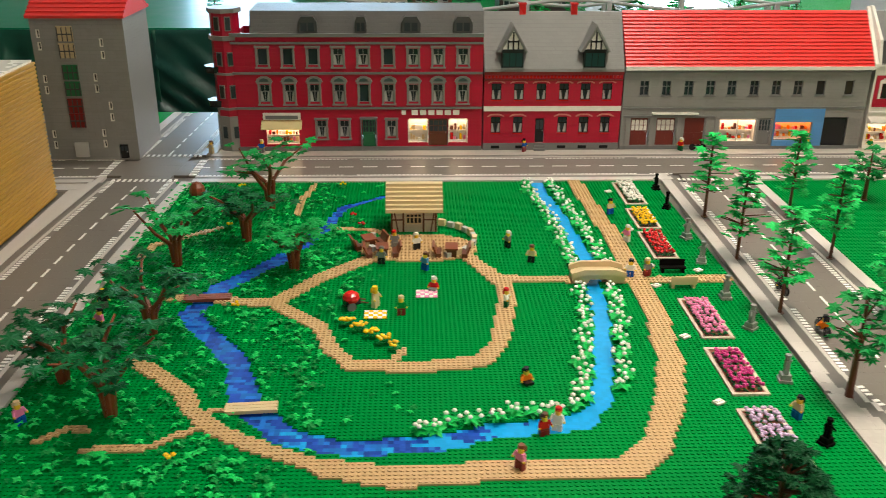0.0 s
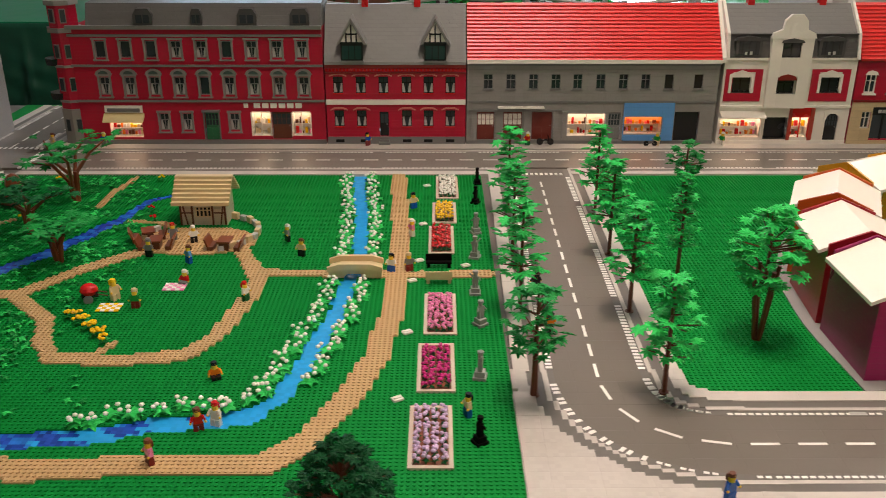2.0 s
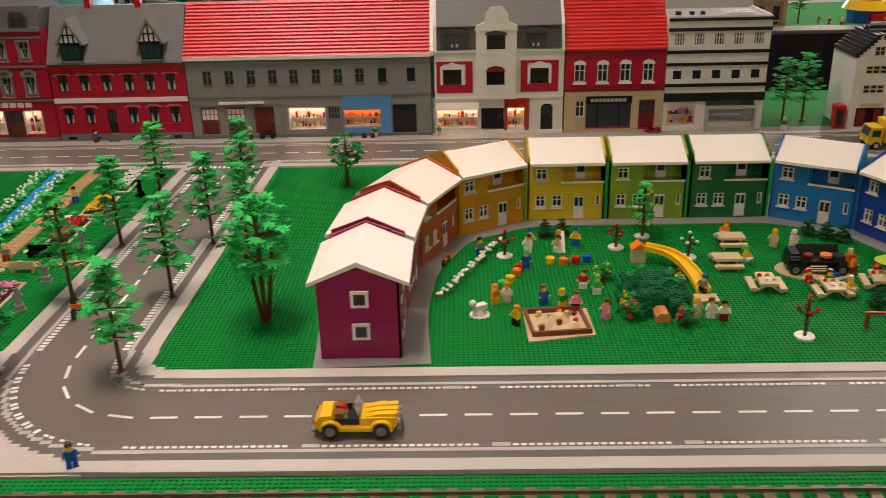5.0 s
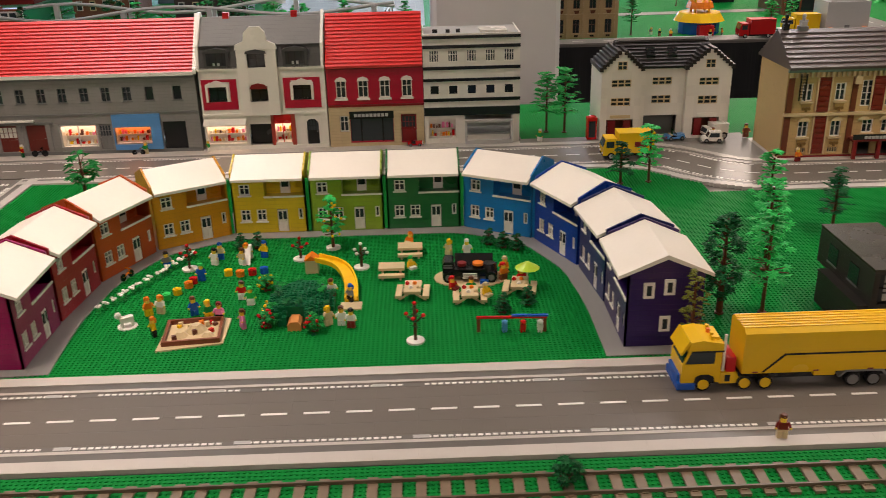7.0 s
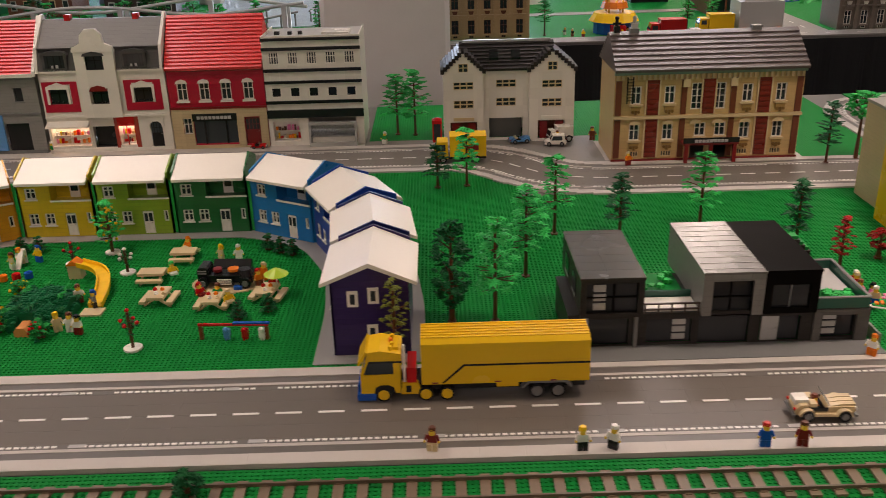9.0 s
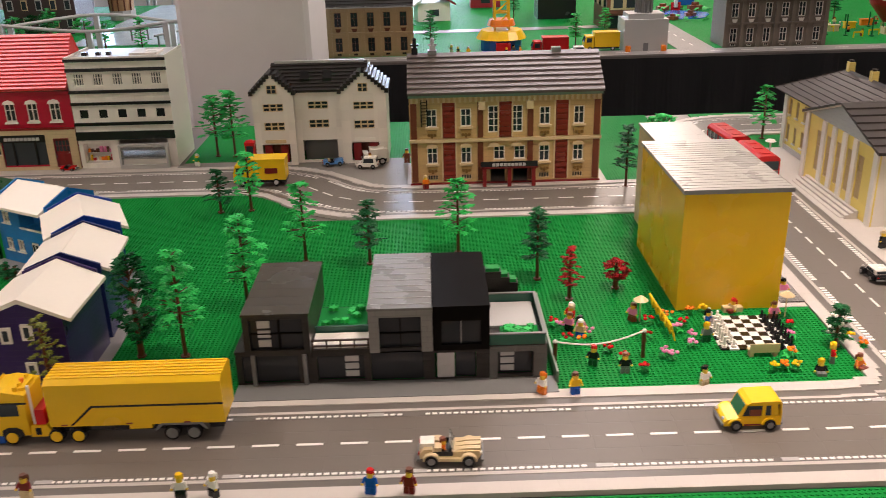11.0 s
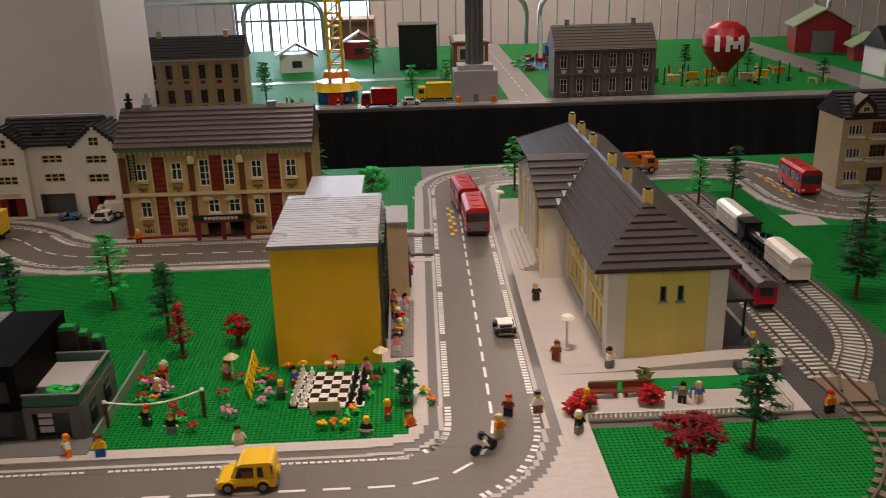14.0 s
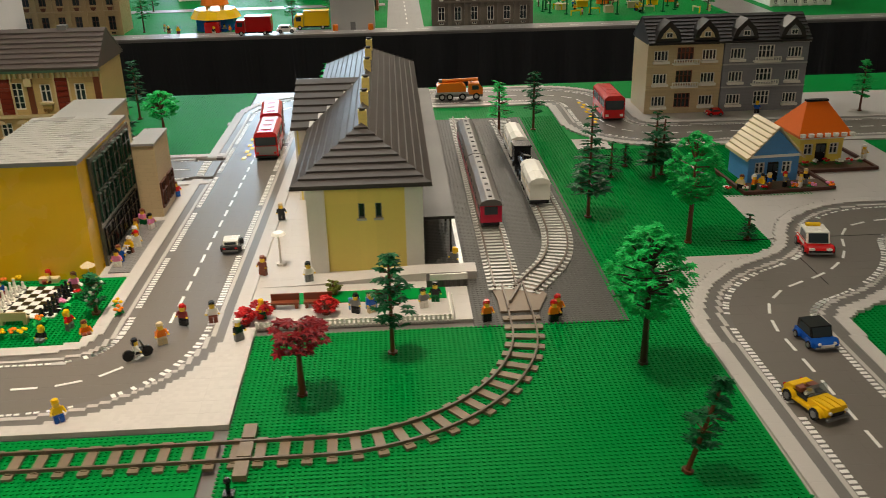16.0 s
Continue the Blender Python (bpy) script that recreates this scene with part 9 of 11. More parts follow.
for x, y in ((4.094, 1.61), (4.060, 2.50)):
    lamp = thing("street_lamp", pose(x, y, 0.0012), "white toy street lamp with a round plate shade", "lamp", "street lamps")
    part("base", Geo().cyl(0, 0, 0, 0.004, 0.009, 10), WHITE, lamp)
    part("pole", Geo().cyl(0, 0, 0.004, 0.066, 0.0022, 8), WHITE, lamp)
    part("shade", Geo().cyl(0, 0, 0.064, 0.069, 0.015, 14, 0, 0.010), WHITE, lamp)

# ---- railway ----


def track(name, label, line, z, sleeper_mat, rail_mat, pitch=0.032):
    ob = thing(name, pose(0, 0, z), label, "railway track", "railway tracks")
    tie = Geo().box(-0.007 * min(1, pitch / 0.028), 0.007 * min(1, pitch / 0.028), -0.032, 0.032, 0, 0.0045).box(-0.004, 0.004, -0.024, -0.018, 0.0045, 0.006).box(-0.004, 0.004, 0.018, 0.024, 0.0045, 0.006).mesh("sleeper", sleeper_mat)
    for p, d in stepped(line, pitch):
        part("sleeper", tie, None, ob, "", pose(p.x, p.y, 0, 0, 0, math.degrees(math.atan2(d.y, d.x))))
    for s in (-1, 1):
        part("rail", ribbon(Geo(), line, s * 0.0185, s * 0.0215, 0.0045, 0.0098), rail_mat, ob)
    return ob


FRONT_LINE = [Vector((0.74, 0.984)), Vector((4.0, 0.989))] + [Vector((4.212 + 0.32 * math.sin(radians(5 * k)), 1.310 - 0.32 * math.cos(radians(5 * k)))) for k in range(19)] + [Vector((4.533, 1.365))]
track("front_track", "brown toy railway track curving across the lawn", FRONT_LINE, 0.0005, SLEEPER, RAIL_METAL)
track("station_track", "pale sleepered toy track beside the platform", [Vector((4.520, 1.45)), Vector((4.528, 2.66))], 0.0014, SLEEPER_GREY, RAIL_METAL, 0.016)
track("siding_track", "pale sleepered toy siding curving from the points", rounded([(4.552, 1.44), (4.665, 1.62), (4.660, 2.0), (4.648, 2.62)], 0.2), 0.0014, SLEEPER_GREY, RAIL_METAL, 0.016)
points = thing("track_points", pose(4.533, 1.36, 0.0014), "brown toy railway points where the tracks join", "railway points")
part("base", Geo().prism([(-0.034, 0), (0.034, 0), (0.058, 0.06), (0.040, 0.10), (-0.040, 0.10), (-0.034, 0.05)], "z", 0, 0.004), SLEEPER, points)
part("rail", Geo().box(-0.021, -0.018, 0, 0.1, 0.004, 0.0098), RAIL_METAL, points)
part("rail", Geo().box(0.018, 0.021, 0, 0.1, 0.004, 0.0098), RAIL_METAL, points)
part("frog", Geo().prism([(-0.016, 0.03), (-0.012, 0.03), (0.016, 0.098), (0.011, 0.098)], "z", 0.004, 0.0095), RAIL_METAL, points)
crossing = thing("board_crossing", pose(4.113, 0.99, 0.0005), "brown board crossing over the toy track", "level crossing")
for y in (0.042, -0.042, 0.0):
    part("board", Geo().box(-0.009, 0.009, y - 0.016, y + 0.016, 0.0, 0.0096), SLEEPER, crossing)
solid("signal_post", Geo().box(-0.007, 0.007, -0.007, 0.007, 0, 0.006).cyl(0, 0, 0.006, 0.022, 0.003, 8).ball(0, 0, 0.024, 0.005, None, 0, 8, 5), BLACK, "short black toy signal beside the track", "signal", at=pose(4.104, 0.905, 0.0))

# ---- vehicles ----


def wheels(parent, xs, half, r, w, tyre=None, rim=None, z=0.0):
    for x in xs:
        for s in (-1, 1):
            t = part("wheel", Geo().cyl(x, r + z, s * half - w / 2, s * half + w / 2, r, 14, 0, None, "y"), tyre or BLACK, parent)
            part("rim", Geo().cyl(x, r + z, s * (half + w * 0.5) - 0.0006, s * (half + w * 0.5) + 0.0006, r * 0.58, 10, 0, None, "y"), rim or LIGHT_GREY, t)


def car(x, y, turn, length, width, mat, label, style="closed", roof=None, group="parked cars", z=0.004):
    c = thing("car", pose(x, y, z, 0, 0, turn), label, "car", group)
    l, w = length / 2, width / 2
    r = length * 0.098
    lo, mid = r * 0.7, r * 2.2
    if style == "open":
        part("body", Geo().prism([(-l * 0.96, lo * 1.3), (l * 0.9, lo * 1.3), (l * 0.99, mid * 0.8), (l * 0.94, mid * 1.12), (l * 0.1, mid * 1.08), (l * 0.04, mid * 0.8), (-l * 0.5, mid * 0.8), (-l * 0.58, mid * 1.25), (-l * 0.84, mid * 1.22), (-l, mid * 0.8)], "y", -w * 0.74, w * 0.74), mat, c)
        for q in (-0.5, 0.0, 0.5):
            part("bonnet_rib", Geo().prism([(l * 0.14, mid * 1.08), (l * 0.98, mid * 1.12), (l * 0.98, mid * 1.3), (l * 0.5, mid * 1.26)], "y", w * (q * 0.9 - 0.17), w * (q * 0.9 + 0.17)), mat, c)
        part("grille", Geo().box(l * 0.985, l * 1.0, -w * 0.5, w * 0.5, mid * 0.55, mid * 0.85), BLACK if length < 0.1 else LIGHT_GREY, c)
        part("cockpit_floor", Geo().box(-l * 0.49, l * 0.035, -w * 0.68, w * 0.68, mid * 0.8, mid * 0.84).box(-l * 0.56, l * 0.09, -w * 0.76, -w * 0.74, mid * 0.7, mid * 1.06).box(-l * 0.56, l * 0.09, w * 0.74, w * 0.76, mid * 0.7, mid * 1.06), BLACK, c, "black cockpit")
        part("windscreen", Geo().prism([(l * 0.08, mid * 1.2), (l * 0.12, mid * 1.2), (l * 0.0, mid * 1.8), (-l * 0.04, mid * 1.8)], "y", -w * 0.75, w * 0.75), plastic("clear_pane", (0.75, 0.8, 0.8), 0.05, clear=0.9), c)
        for s in (-1, 1):
            part("seat", Geo().box(-l * 0.5, -l * 0.28, s * w * 0.4 - w * 0.3, s * w * 0.4 + w * 0.3, mid, mid * 1.35), TAN if roof is None else roof, c)
            for xx in (-l * 0.6, l * 0.6):
                arc = [(xx + r * 1.4 * math.cos(math.pi * j / 8), r + r * 1.3 * math.sin(math.pi * j / 8)) for j in range(9)] + [(xx + r * 1.1 * math.cos(math.pi * j / 8), r + r * 1.1 * math.sin(math.pi * j / 8)) for j in range(8, -1, -1)]
                part("mudguard", Geo().prism(arc, "y", s * w * 0.9 - 0.004, s * w * 0.9 + 0.003), mat, c)
            part("side_sill", Geo().box(-l * 0.36, l * 0.36, s * w * 0.84 - 0.003, s * w * 0.84 + 0.002, lo * 1.2, lo * 1.9), mat, c)
    else:
        top = mid * (2.3 if style == "van" else 1.8)
        rear = -l * 0.92 if style == "van" else -l * 0.78
        part("body", Geo().prism([(-l, lo), (l, lo), (l * 1.0, mid * 0.72), (l * 0.9, mid * 0.9), (l * 0.5, mid * 1.12), (-l * 0.95, mid * 1.12), (-l, mid)], "y", -w * 0.9, w * 0.9), mat, c)
        part("cabin", Geo().prism([(rear, mid * 1.1), (l * 0.5, mid * 1.1), (l * 0.26, top), (rear * 0.92, top)], "y", -w * 0.82, w * 0.82), roof or mat, c)
        part("windscreen", Geo().prism([(l * 0.475, mid * 1.2), (l * 0.51, mid * 1.2), (l * 0.31, top * 0.95), (l * 0.275, top * 0.95)], "y", -w * 0.7, w * 0.7), plastic("green_tint", (0.03, 0.15, 0.08), 0.08) if style == "van" and mat is YELLOW else GLASS, c)
        part("rear_window", Geo().box(rear - 0.001, rear + 0.003, -w * 0.65, w * 0.65, mid * 1.25, top * 0.9), GLASS, c)
        for s in (-1, 1):
            if style == "van" and mat is YELLOW:
                part("seat", Geo().box(rear * 0.3, l * 0.12, s * w * 0.84 - 0.0006, s * w * 0.84 + 0.0008, mid * 1.2, top * 0.78), REDDISH, c, "reddish brown seat behind the open window")
                part("door_pillar", Geo().box(rear * 0.46, rear * 0.33, s * w * 0.84 - 0.0006, s * w * 0.84 + 0.0014, mid * 1.1, top), mat, c)
            part("side_window", Geo().prism([(rear * 0.7, mid * 1.2), (l * 0.36, mid * 1.2), (l * 0.22, top * 0.92), (rear * 0.66, top * 0.92)], "y", s * w * 0.82 - 0.0006, s * w * 0.82 + 0.0008), GLASS, c)
    for s in (-1, 1):
        part("headlight", Geo().cyl(s * w * 0.6, mid * 0.9, l - 0.001, l + 0.0014, 0.0024, 8, 0, None, "x"), WHITE, c)
        part("tail_light", Geo().box(-l - 0.001, -l + 0.001, s * w * 0.65 - 0.002, s * w * 0.65 + 0.002, mid * 0.75, mid * 0.95), RED, c)
    for q in (l - 0.001, -l - 0.003):
        part("bumper", Geo().box(q, q + 0.004, -w * 0.85, w * 0.85, lo, lo + 0.003), GREY, c)
    wheels(c, (-l * 0.6, l * 0.6), w * 0.98, r * 1.06, 0.007, None, GREY)
    if style != "open":
        for s in (-1, 1):
            for xx in (-l * 0.6, l * 0.6):
                rim = [(xx + r * 1.45 * math.cos(math.pi * j / 8), r + r * 1.35 * math.sin(math.pi * j / 8)) for j in range(9)] + [(xx + r * 1.08 * math.cos(math.pi * j / 8), r + r * 1.08 * math.sin(math.pi * j / 8)) for j in range(8, -1, -1)]
                part("fender", Geo().prism(rim, "y", s * w * 0.96 - 0.003, s * w * 0.96 + 0.002), mat, c)
    return c


car(1.345, 1.152, 0, 0.115, 0.052, YELLOW, "yellow open toy roadster with a tan seat on the road", "open", REDDISH)
figure(1.328, 1.152, 90, REDDISH, TAN, RED, 0.014, True, 0.95, "drivers")
car(3.122, 1.140, -3, 0.086, 0.046, TAN, "tan open toy jeep with a spare part on the back", "open")
figure(3.112, 1.142, 90, ORANGE, ORANGE, REDDISH, 0.010, True, 0.9, "drivers")
solid("jeep_load", Geo().box(-0.010, 0.010, -0.010, 0.010, 0, 0.008), WHITE, "white box load on the back of the jeep", "box", at=pose(3.090, 1.142, 0.0235))
hatchback = car(3.560, 1.206, 180, 0.082, 0.048, YELLOW, "small yellow toy hatchback on the corner road", "van")
part("roof_plate", Geo().prism([(-0.039, 0.0402), (0.010, 0.0402), (0.004, 0.0440), (-0.034, 0.0452), (-0.039, 0.0440)], "y", -0.0215, 0.0215), YELLOW, hatchback, "overhanging yellow roof")
part("tailgate", Geo().prism([(-0.0425, 0.010), (-0.039, 0.010), (-0.039, 0.040), (-0.0405, 0.040), (-0.0425, 0.024)], "y", -0.020, 0.020), YELLOW, hatchback)
part("spare_wheel", Geo().cyl(0.0, 0.020, -0.0465, -0.0425, 0.008, 14, 0, None, "x"), YELLOW, hatchback, "yellow spare wheel cover")
for q in (-1, 1):
    part("side_stripe", Geo().box(-0.014, 0.014, q * 0.0218 - 0.0005, q * 0.0218 + 0.0007, 0.0065, 0.0085), DARK_RED, hatchback)
car(3.985, 1.700, 92, 0.062, 0.036, BLACK, "small black and white toy car on the station street", "closed", WHITE)
car(2.922, 2.565, 175, 0.062, 0.038, WHITE, "white and blue toy van beside the inn", "van", WHITE)
car(4.905, 1.030, -72, 0.088, 0.046, YELLOW, "yellow open toy pickup on the winding street", "open", REDDISH)
figure(4.900, 1.040, 20, TAN, WHITE, BROWN, 0.010, True, 0.9, "drivers")
small_car = car(4.990, 1.210, -84, 0.064, 0.044, BLUE, "small blue toy car with a black roof", "van", BLACK)
part("front_plate", Geo().box(0.0335, 0.0350, -0.011, 0.011, 0.0065, 0.0115), WHITE, small_car, "blank white front plate")
delivery_van = car(5.152, 1.572, -98, 0.080, 0.054, RED, "red and white toy van with a black front", "van", WHITE)
part("roof_sign", Geo().box(-0.030, -0.022, -0.014, 0.014, 0.0390, 0.0450), YELLOW, delivery_van, "yellow sign bar on the roof")
part("front_grille", Geo().box(0.0390, 0.0410, -0.022, 0.022, 0.0055, 0.0120), BLACK, delivery_van, "black grille")
for s in (-1, 1):
    part("lamp_block", Geo().box(0.0375, 0.0408, s * 0.0165 - 0.005, s * 0.0165 + 0.005, 0.0125, 0.0160), WHITE, delivery_van, "white headlight block")
    part("side_band", Geo().box(-0.034, 0.012, s * 0.0249 - 0.0004, s * 0.0249 + 0.0006, 0.0138, 0.0195), WHITE, delivery_van, "white band")
car(5.305, 2.60, 180, 0.05, 0.032, RED, "small red toy car outside the apartments", "closed")
car(2.045, 2.618, 0, 0.044, 0.026, RED, "tiny red toy scooter car outside the shops", "open", BLACK)


def boxed_truck(x, y, turn, length, width, height, cab_mat, box_mat, label, cab=0.26, group="parked trucks", z=0.004, wagon=False):
    c = thing("truck", pose(x, y, z, 0, 0, turn), label, "truck", group)
    l, w, r = length / 2, width / 2, 0.0105
    part("chassis", Geo().box(-l, l, -w * 0.8, w * 0.8, r * 0.9, r * 1.6), BLACK, c)
    x0 = l - length * cab
    part("cab", Geo().prism([(x0, r * 1.2), (l, r * 1.2), (l, height * 0.5), (l - length * 0.05, height * 0.82), (x0, height * 0.82)], "y", -w * 0.94, w * 0.94), cab_mat, c)
    part("windscreen", Geo().prism([(l + 0.0005, height * 0.5), (l + 0.0015, height * 0.5), (l - length * 0.044, height * 0.78), (l - length * 0.054, height * 0.78)], "y", -w * 0.82, w * 0.82), GLASS, c)
    for s in (-1, 1):
        part("side_window", Geo().box(x0 + length * 0.05, l - length * 0.06, s * w * 0.94 - 0.0008, s * w * 0.94 + 0.0008, height * 0.48, height * 0.72), GLASS, c)
        part("headlight", Geo().cyl(s * w * 0.6, r * 1.8, l, l + 0.0015, 0.003, 8, 0, None, "x"), WHITE, c)
    part("box", Geo().box(-l, x0 - 0.005, -w, w, r * 1.7, height), box_mat, c)
    part("box_roof", Geo().box(-l - 0.001, x0 - 0.004, -w - 0.001, w + 0.001, height, height + 0.003), box_mat, c)
    wheels(c, (-l * 0.62, l * 0.68), w * 0.88, r, 0.007)
    return c


boxed_truck(2.640, 2.435, 180, 0.142, 0.056, 0.073, YELLOW, YELLOW, "yellow toy delivery truck with a dark red side mark")
part("side_mark", Geo().box(-0.05, -0.016, 0.0282, 0.0292, 0.036, 0.051), DARK_RED, bpy.data.objects["truck"])
crane = thing("crane_truck", pose(4.545, 2.915, 0.004), "orange and dark grey toy crane truck with a folded boom", "truck")
part("chassis", Geo().box(-0.078, 0.080, -0.020, 0.020, 0.010, 0.020), GREY, crane)
part("deck", Geo().box(-0.074, 0.030, -0.024, 0.024, 0.020, 0.027), LIGHT_GREY, crane)
part("superstructure", Geo().prism([(-0.072, 0.027), (0.024, 0.027), (0.024, 0.044), (0.010, 0.056), (-0.060, 0.056), (-0.072, 0.048)], "y", -0.021, 0.021), ORANGE, crane)
part("cab", Geo().prism([(0.034, 0.018), (0.080, 0.018), (0.080, 0.036), (0.068, 0.054), (0.034, 0.054)], "y", -0.023, 0.023), ORANGE, crane)
part("windscreen", Geo().prism([(0.0805, 0.036), (0.082, 0.036), (0.070, 0.052), (0.0685, 0.052)], "y", -0.019, 0.019), GLASS, crane)
for q in (-1, 1):
    part("side_window", Geo().box(0.044, 0.066, q * 0.0232 - 0.0006, q * 0.0232 + 0.0006, 0.034, 0.048), GLASS, crane)
part("boom", Geo().tube((-0.060, 0, 0.060), (0.066, 0, 0.064), 0.006), ORANGE, crane, "folded orange boom")
part("boom_post", Geo().box(-0.064, -0.054, -0.006, 0.006, 0.054, 0.066), GREY, crane)
part("beacon", Geo().cyl(0.044, 0.0, 0.054, 0.066, 0.004, 8), WHITE, crane)
wheels(crane, (-0.056, -0.030, 0.012, 0.058), 0.021, 0.0115, 0.008)
# the long yellow articulated truck
lorry = thing("articulated_truck", pose(2.452, 1.205, 0.0022), "long yellow toy truck with a yellow box trailer on the road", "truck")
part("cab", Geo().prism([(0.0, 0.014), (0.060, 0.014), (0.060, 0.046), (0.0, 0.046)], "y", 0.002, 0.062), YELLOW, lorry)
part("cab_back", Geo().box(0.050, 0.060, 0.002, 0.062, 0.046, 0.0675), YELLOW, lorry)
for y in (0.002, 0.059):
    part("pillar", Geo().prism([(0.0005, 0.046), (0.004, 0.046), (0.013, 0.0675), (0.009, 0.0675)], "y", y, y + 0.003), YELLOW, lorry)
cab_roof = part("cab_roof", Geo().prism([(0.008, 0.0675), (0.062, 0.0675), (0.062, 0.080), (0.030, 0.086), (0.012, 0.083)], "y", 0.003, 0.061), YELLOW, lorry, "yellow sloping cab roof")
part("visor", Geo().prism([(-0.004, 0.063), (-0.001, 0.061), (0.012, 0.083), (0.009, 0.086)], "y", 0.003, 0.061), YELLOW, cab_roof)
part("roof_seam", Geo().box(0.013, 0.063, 0.0018, 0.0032, 0.0660, 0.0685), BLACK, cab_roof)
for k in range(4):
    part("roof_stud", Geo().cyl(0.046 + 0.002 * (k % 2), 0.012 + 0.0125 * k, 0.081, 0.0895, 0.0032, 8), (YELLOW, ORANGE)[k == 2], cab_roof)
part("air_intake", Geo().box(0.050, 0.058, 0.014, 0.050, 0.081, 0.086), YELLOW, cab_roof)
part("exhaust_pipe", Geo().cyl(0.066, 0.010, 0.026, 0.092, 0.0022, 8), WHITE, lorry, "thin white exhaust pipe")
part("bumper", Geo().box(-0.006, 0.022, 0.0, 0.064, 0.003, 0.014), BLUE, lorry, "blue front bumper")
part("step", Geo().box(-0.005, 0.0, 0.008, 0.056, 0.014, 0.026), BLUE, lorry)
for y in (0.010, 0.048):
    part("headlight", Geo().box(-0.0016, 0.0, y, y + 0.007, 0.016, 0.022), ORANGE, lorry)
part("side_window", Geo().prism([(0.005, 0.046), (0.050, 0.046), (0.050, 0.0670), (0.0125, 0.0670)], "y", 0.0035, 0.0045), GLASS, lorry, "dark side window")
part("side_window", Geo().prism([(0.005, 0.046), (0.050, 0.046), (0.050, 0.0670), (0.0125, 0.0670)], "y", 0.0590, 0.0600), GLASS, lorry)
part("windscreen", Geo().prism([(0.0012, 0.046), (0.003, 0.046), (0.0115, 0.0670), (0.0095, 0.0670)], "y", 0.005, 0.059), GLASS, lorry, "dark windscreen")
part("dashboard", Geo().box(0.008, 0.030, 0.010, 0.054, 0.046, 0.050), BLUE, lorry)
part("wheel_arch", Geo().prism([(0.020, 0.014), (0.022, 0.024), (0.030, 0.028), (0.042, 0.028), (0.050, 0.024), (0.052, 0.014)], "y", 0.0005, 0.002), BLACK, lorry)
part("fuel_tank", Geo().prism([(0.060, 0.010), (0.086, 0.010), (0.090, 0.020), (0.086, 0.029), (0.062, 0.029)], "y", 0.004, 0.014), YELLOW, lorry, "yellow fuel tank with a dark cap")
part("tank_cap", Geo().box(0.068, 0.076, 0.003, 0.004, 0.014, 0.025), BLACK, lorry)
for x in (0.108, 0.202, 0.286):
    part("side_lamp", Geo().box(x, x + 0.009, -0.0007, 0.0, 0.0295, 0.0315), DARK_RED, lorry)
part("red_tank", Geo().box(0.070, 0.084, 0.006, 0.058, 0.024, 0.054), RED, lorry, "red gear behind the cab")
part("chassis", Geo().box(0.02, 0.34, 0.010, 0.054, 0.014, 0.026), BLACK, lorry)
trailer = part("trailer_box", Geo().box(0.092, 0.345, 0.0, 0.064, 0.028, 0.093).prism([(0.0, 0.093), (0.0, 0.096), (0.008, 0.102), (0.056, 0.102), (0.064, 0.096), (0.064, 0.093)], "x", 0.092, 0.345), YELLOW, lorry, "yellow trailer box")
for k in range(6):
    part("roof_rib", Geo().box(0.092, 0.345, 0.009 + 0.0085 * k, 0.012 + 0.0085 * k, 0.102, 0.1036), YELLOW, trailer)
part("stripe", Geo().prism([(0.122, 0.030), (0.126, 0.030), (0.157, 0.0585), (0.345, 0.0585), (0.345, 0.0615), (0.155, 0.0615)], "y", -0.0008, 0.0), BLACK, trailer, "black side stripe")
part("skirt", Geo().box(0.205, 0.238, 0.002, 0.062, 0.020, 0.028), YELLOW, lorry)
part("mudguard", Geo().prism([(0.242, 0.018), (0.252, 0.029), (0.312, 0.029), (0.320, 0.018), (0.316, 0.018), (0.308, 0.026), (0.254, 0.026), (0.246, 0.018)], "y", -0.001, 0.012), GREY, lorry)
for x, m in ((0.034, YELLOW), (0.098, YELLOW), (0.130, YELLOW), (0.266, GREY), (0.298, GREY)):
    for s in (0.005, 0.059):
        t = part("wheel", Geo().cyl(x, 0.012, s - 0.005, s + 0.005, 0.0115, 16, 0, None, "y"), BLACK, lorry)
        part("rim", Geo().cyl(x, 0.012, s - 0.0062 if s < 0.03 else s + 0.0045, s - 0.0045 if s < 0.03 else s + 0.0062, 0.0085, 12, 0, None, "y"), m, t)


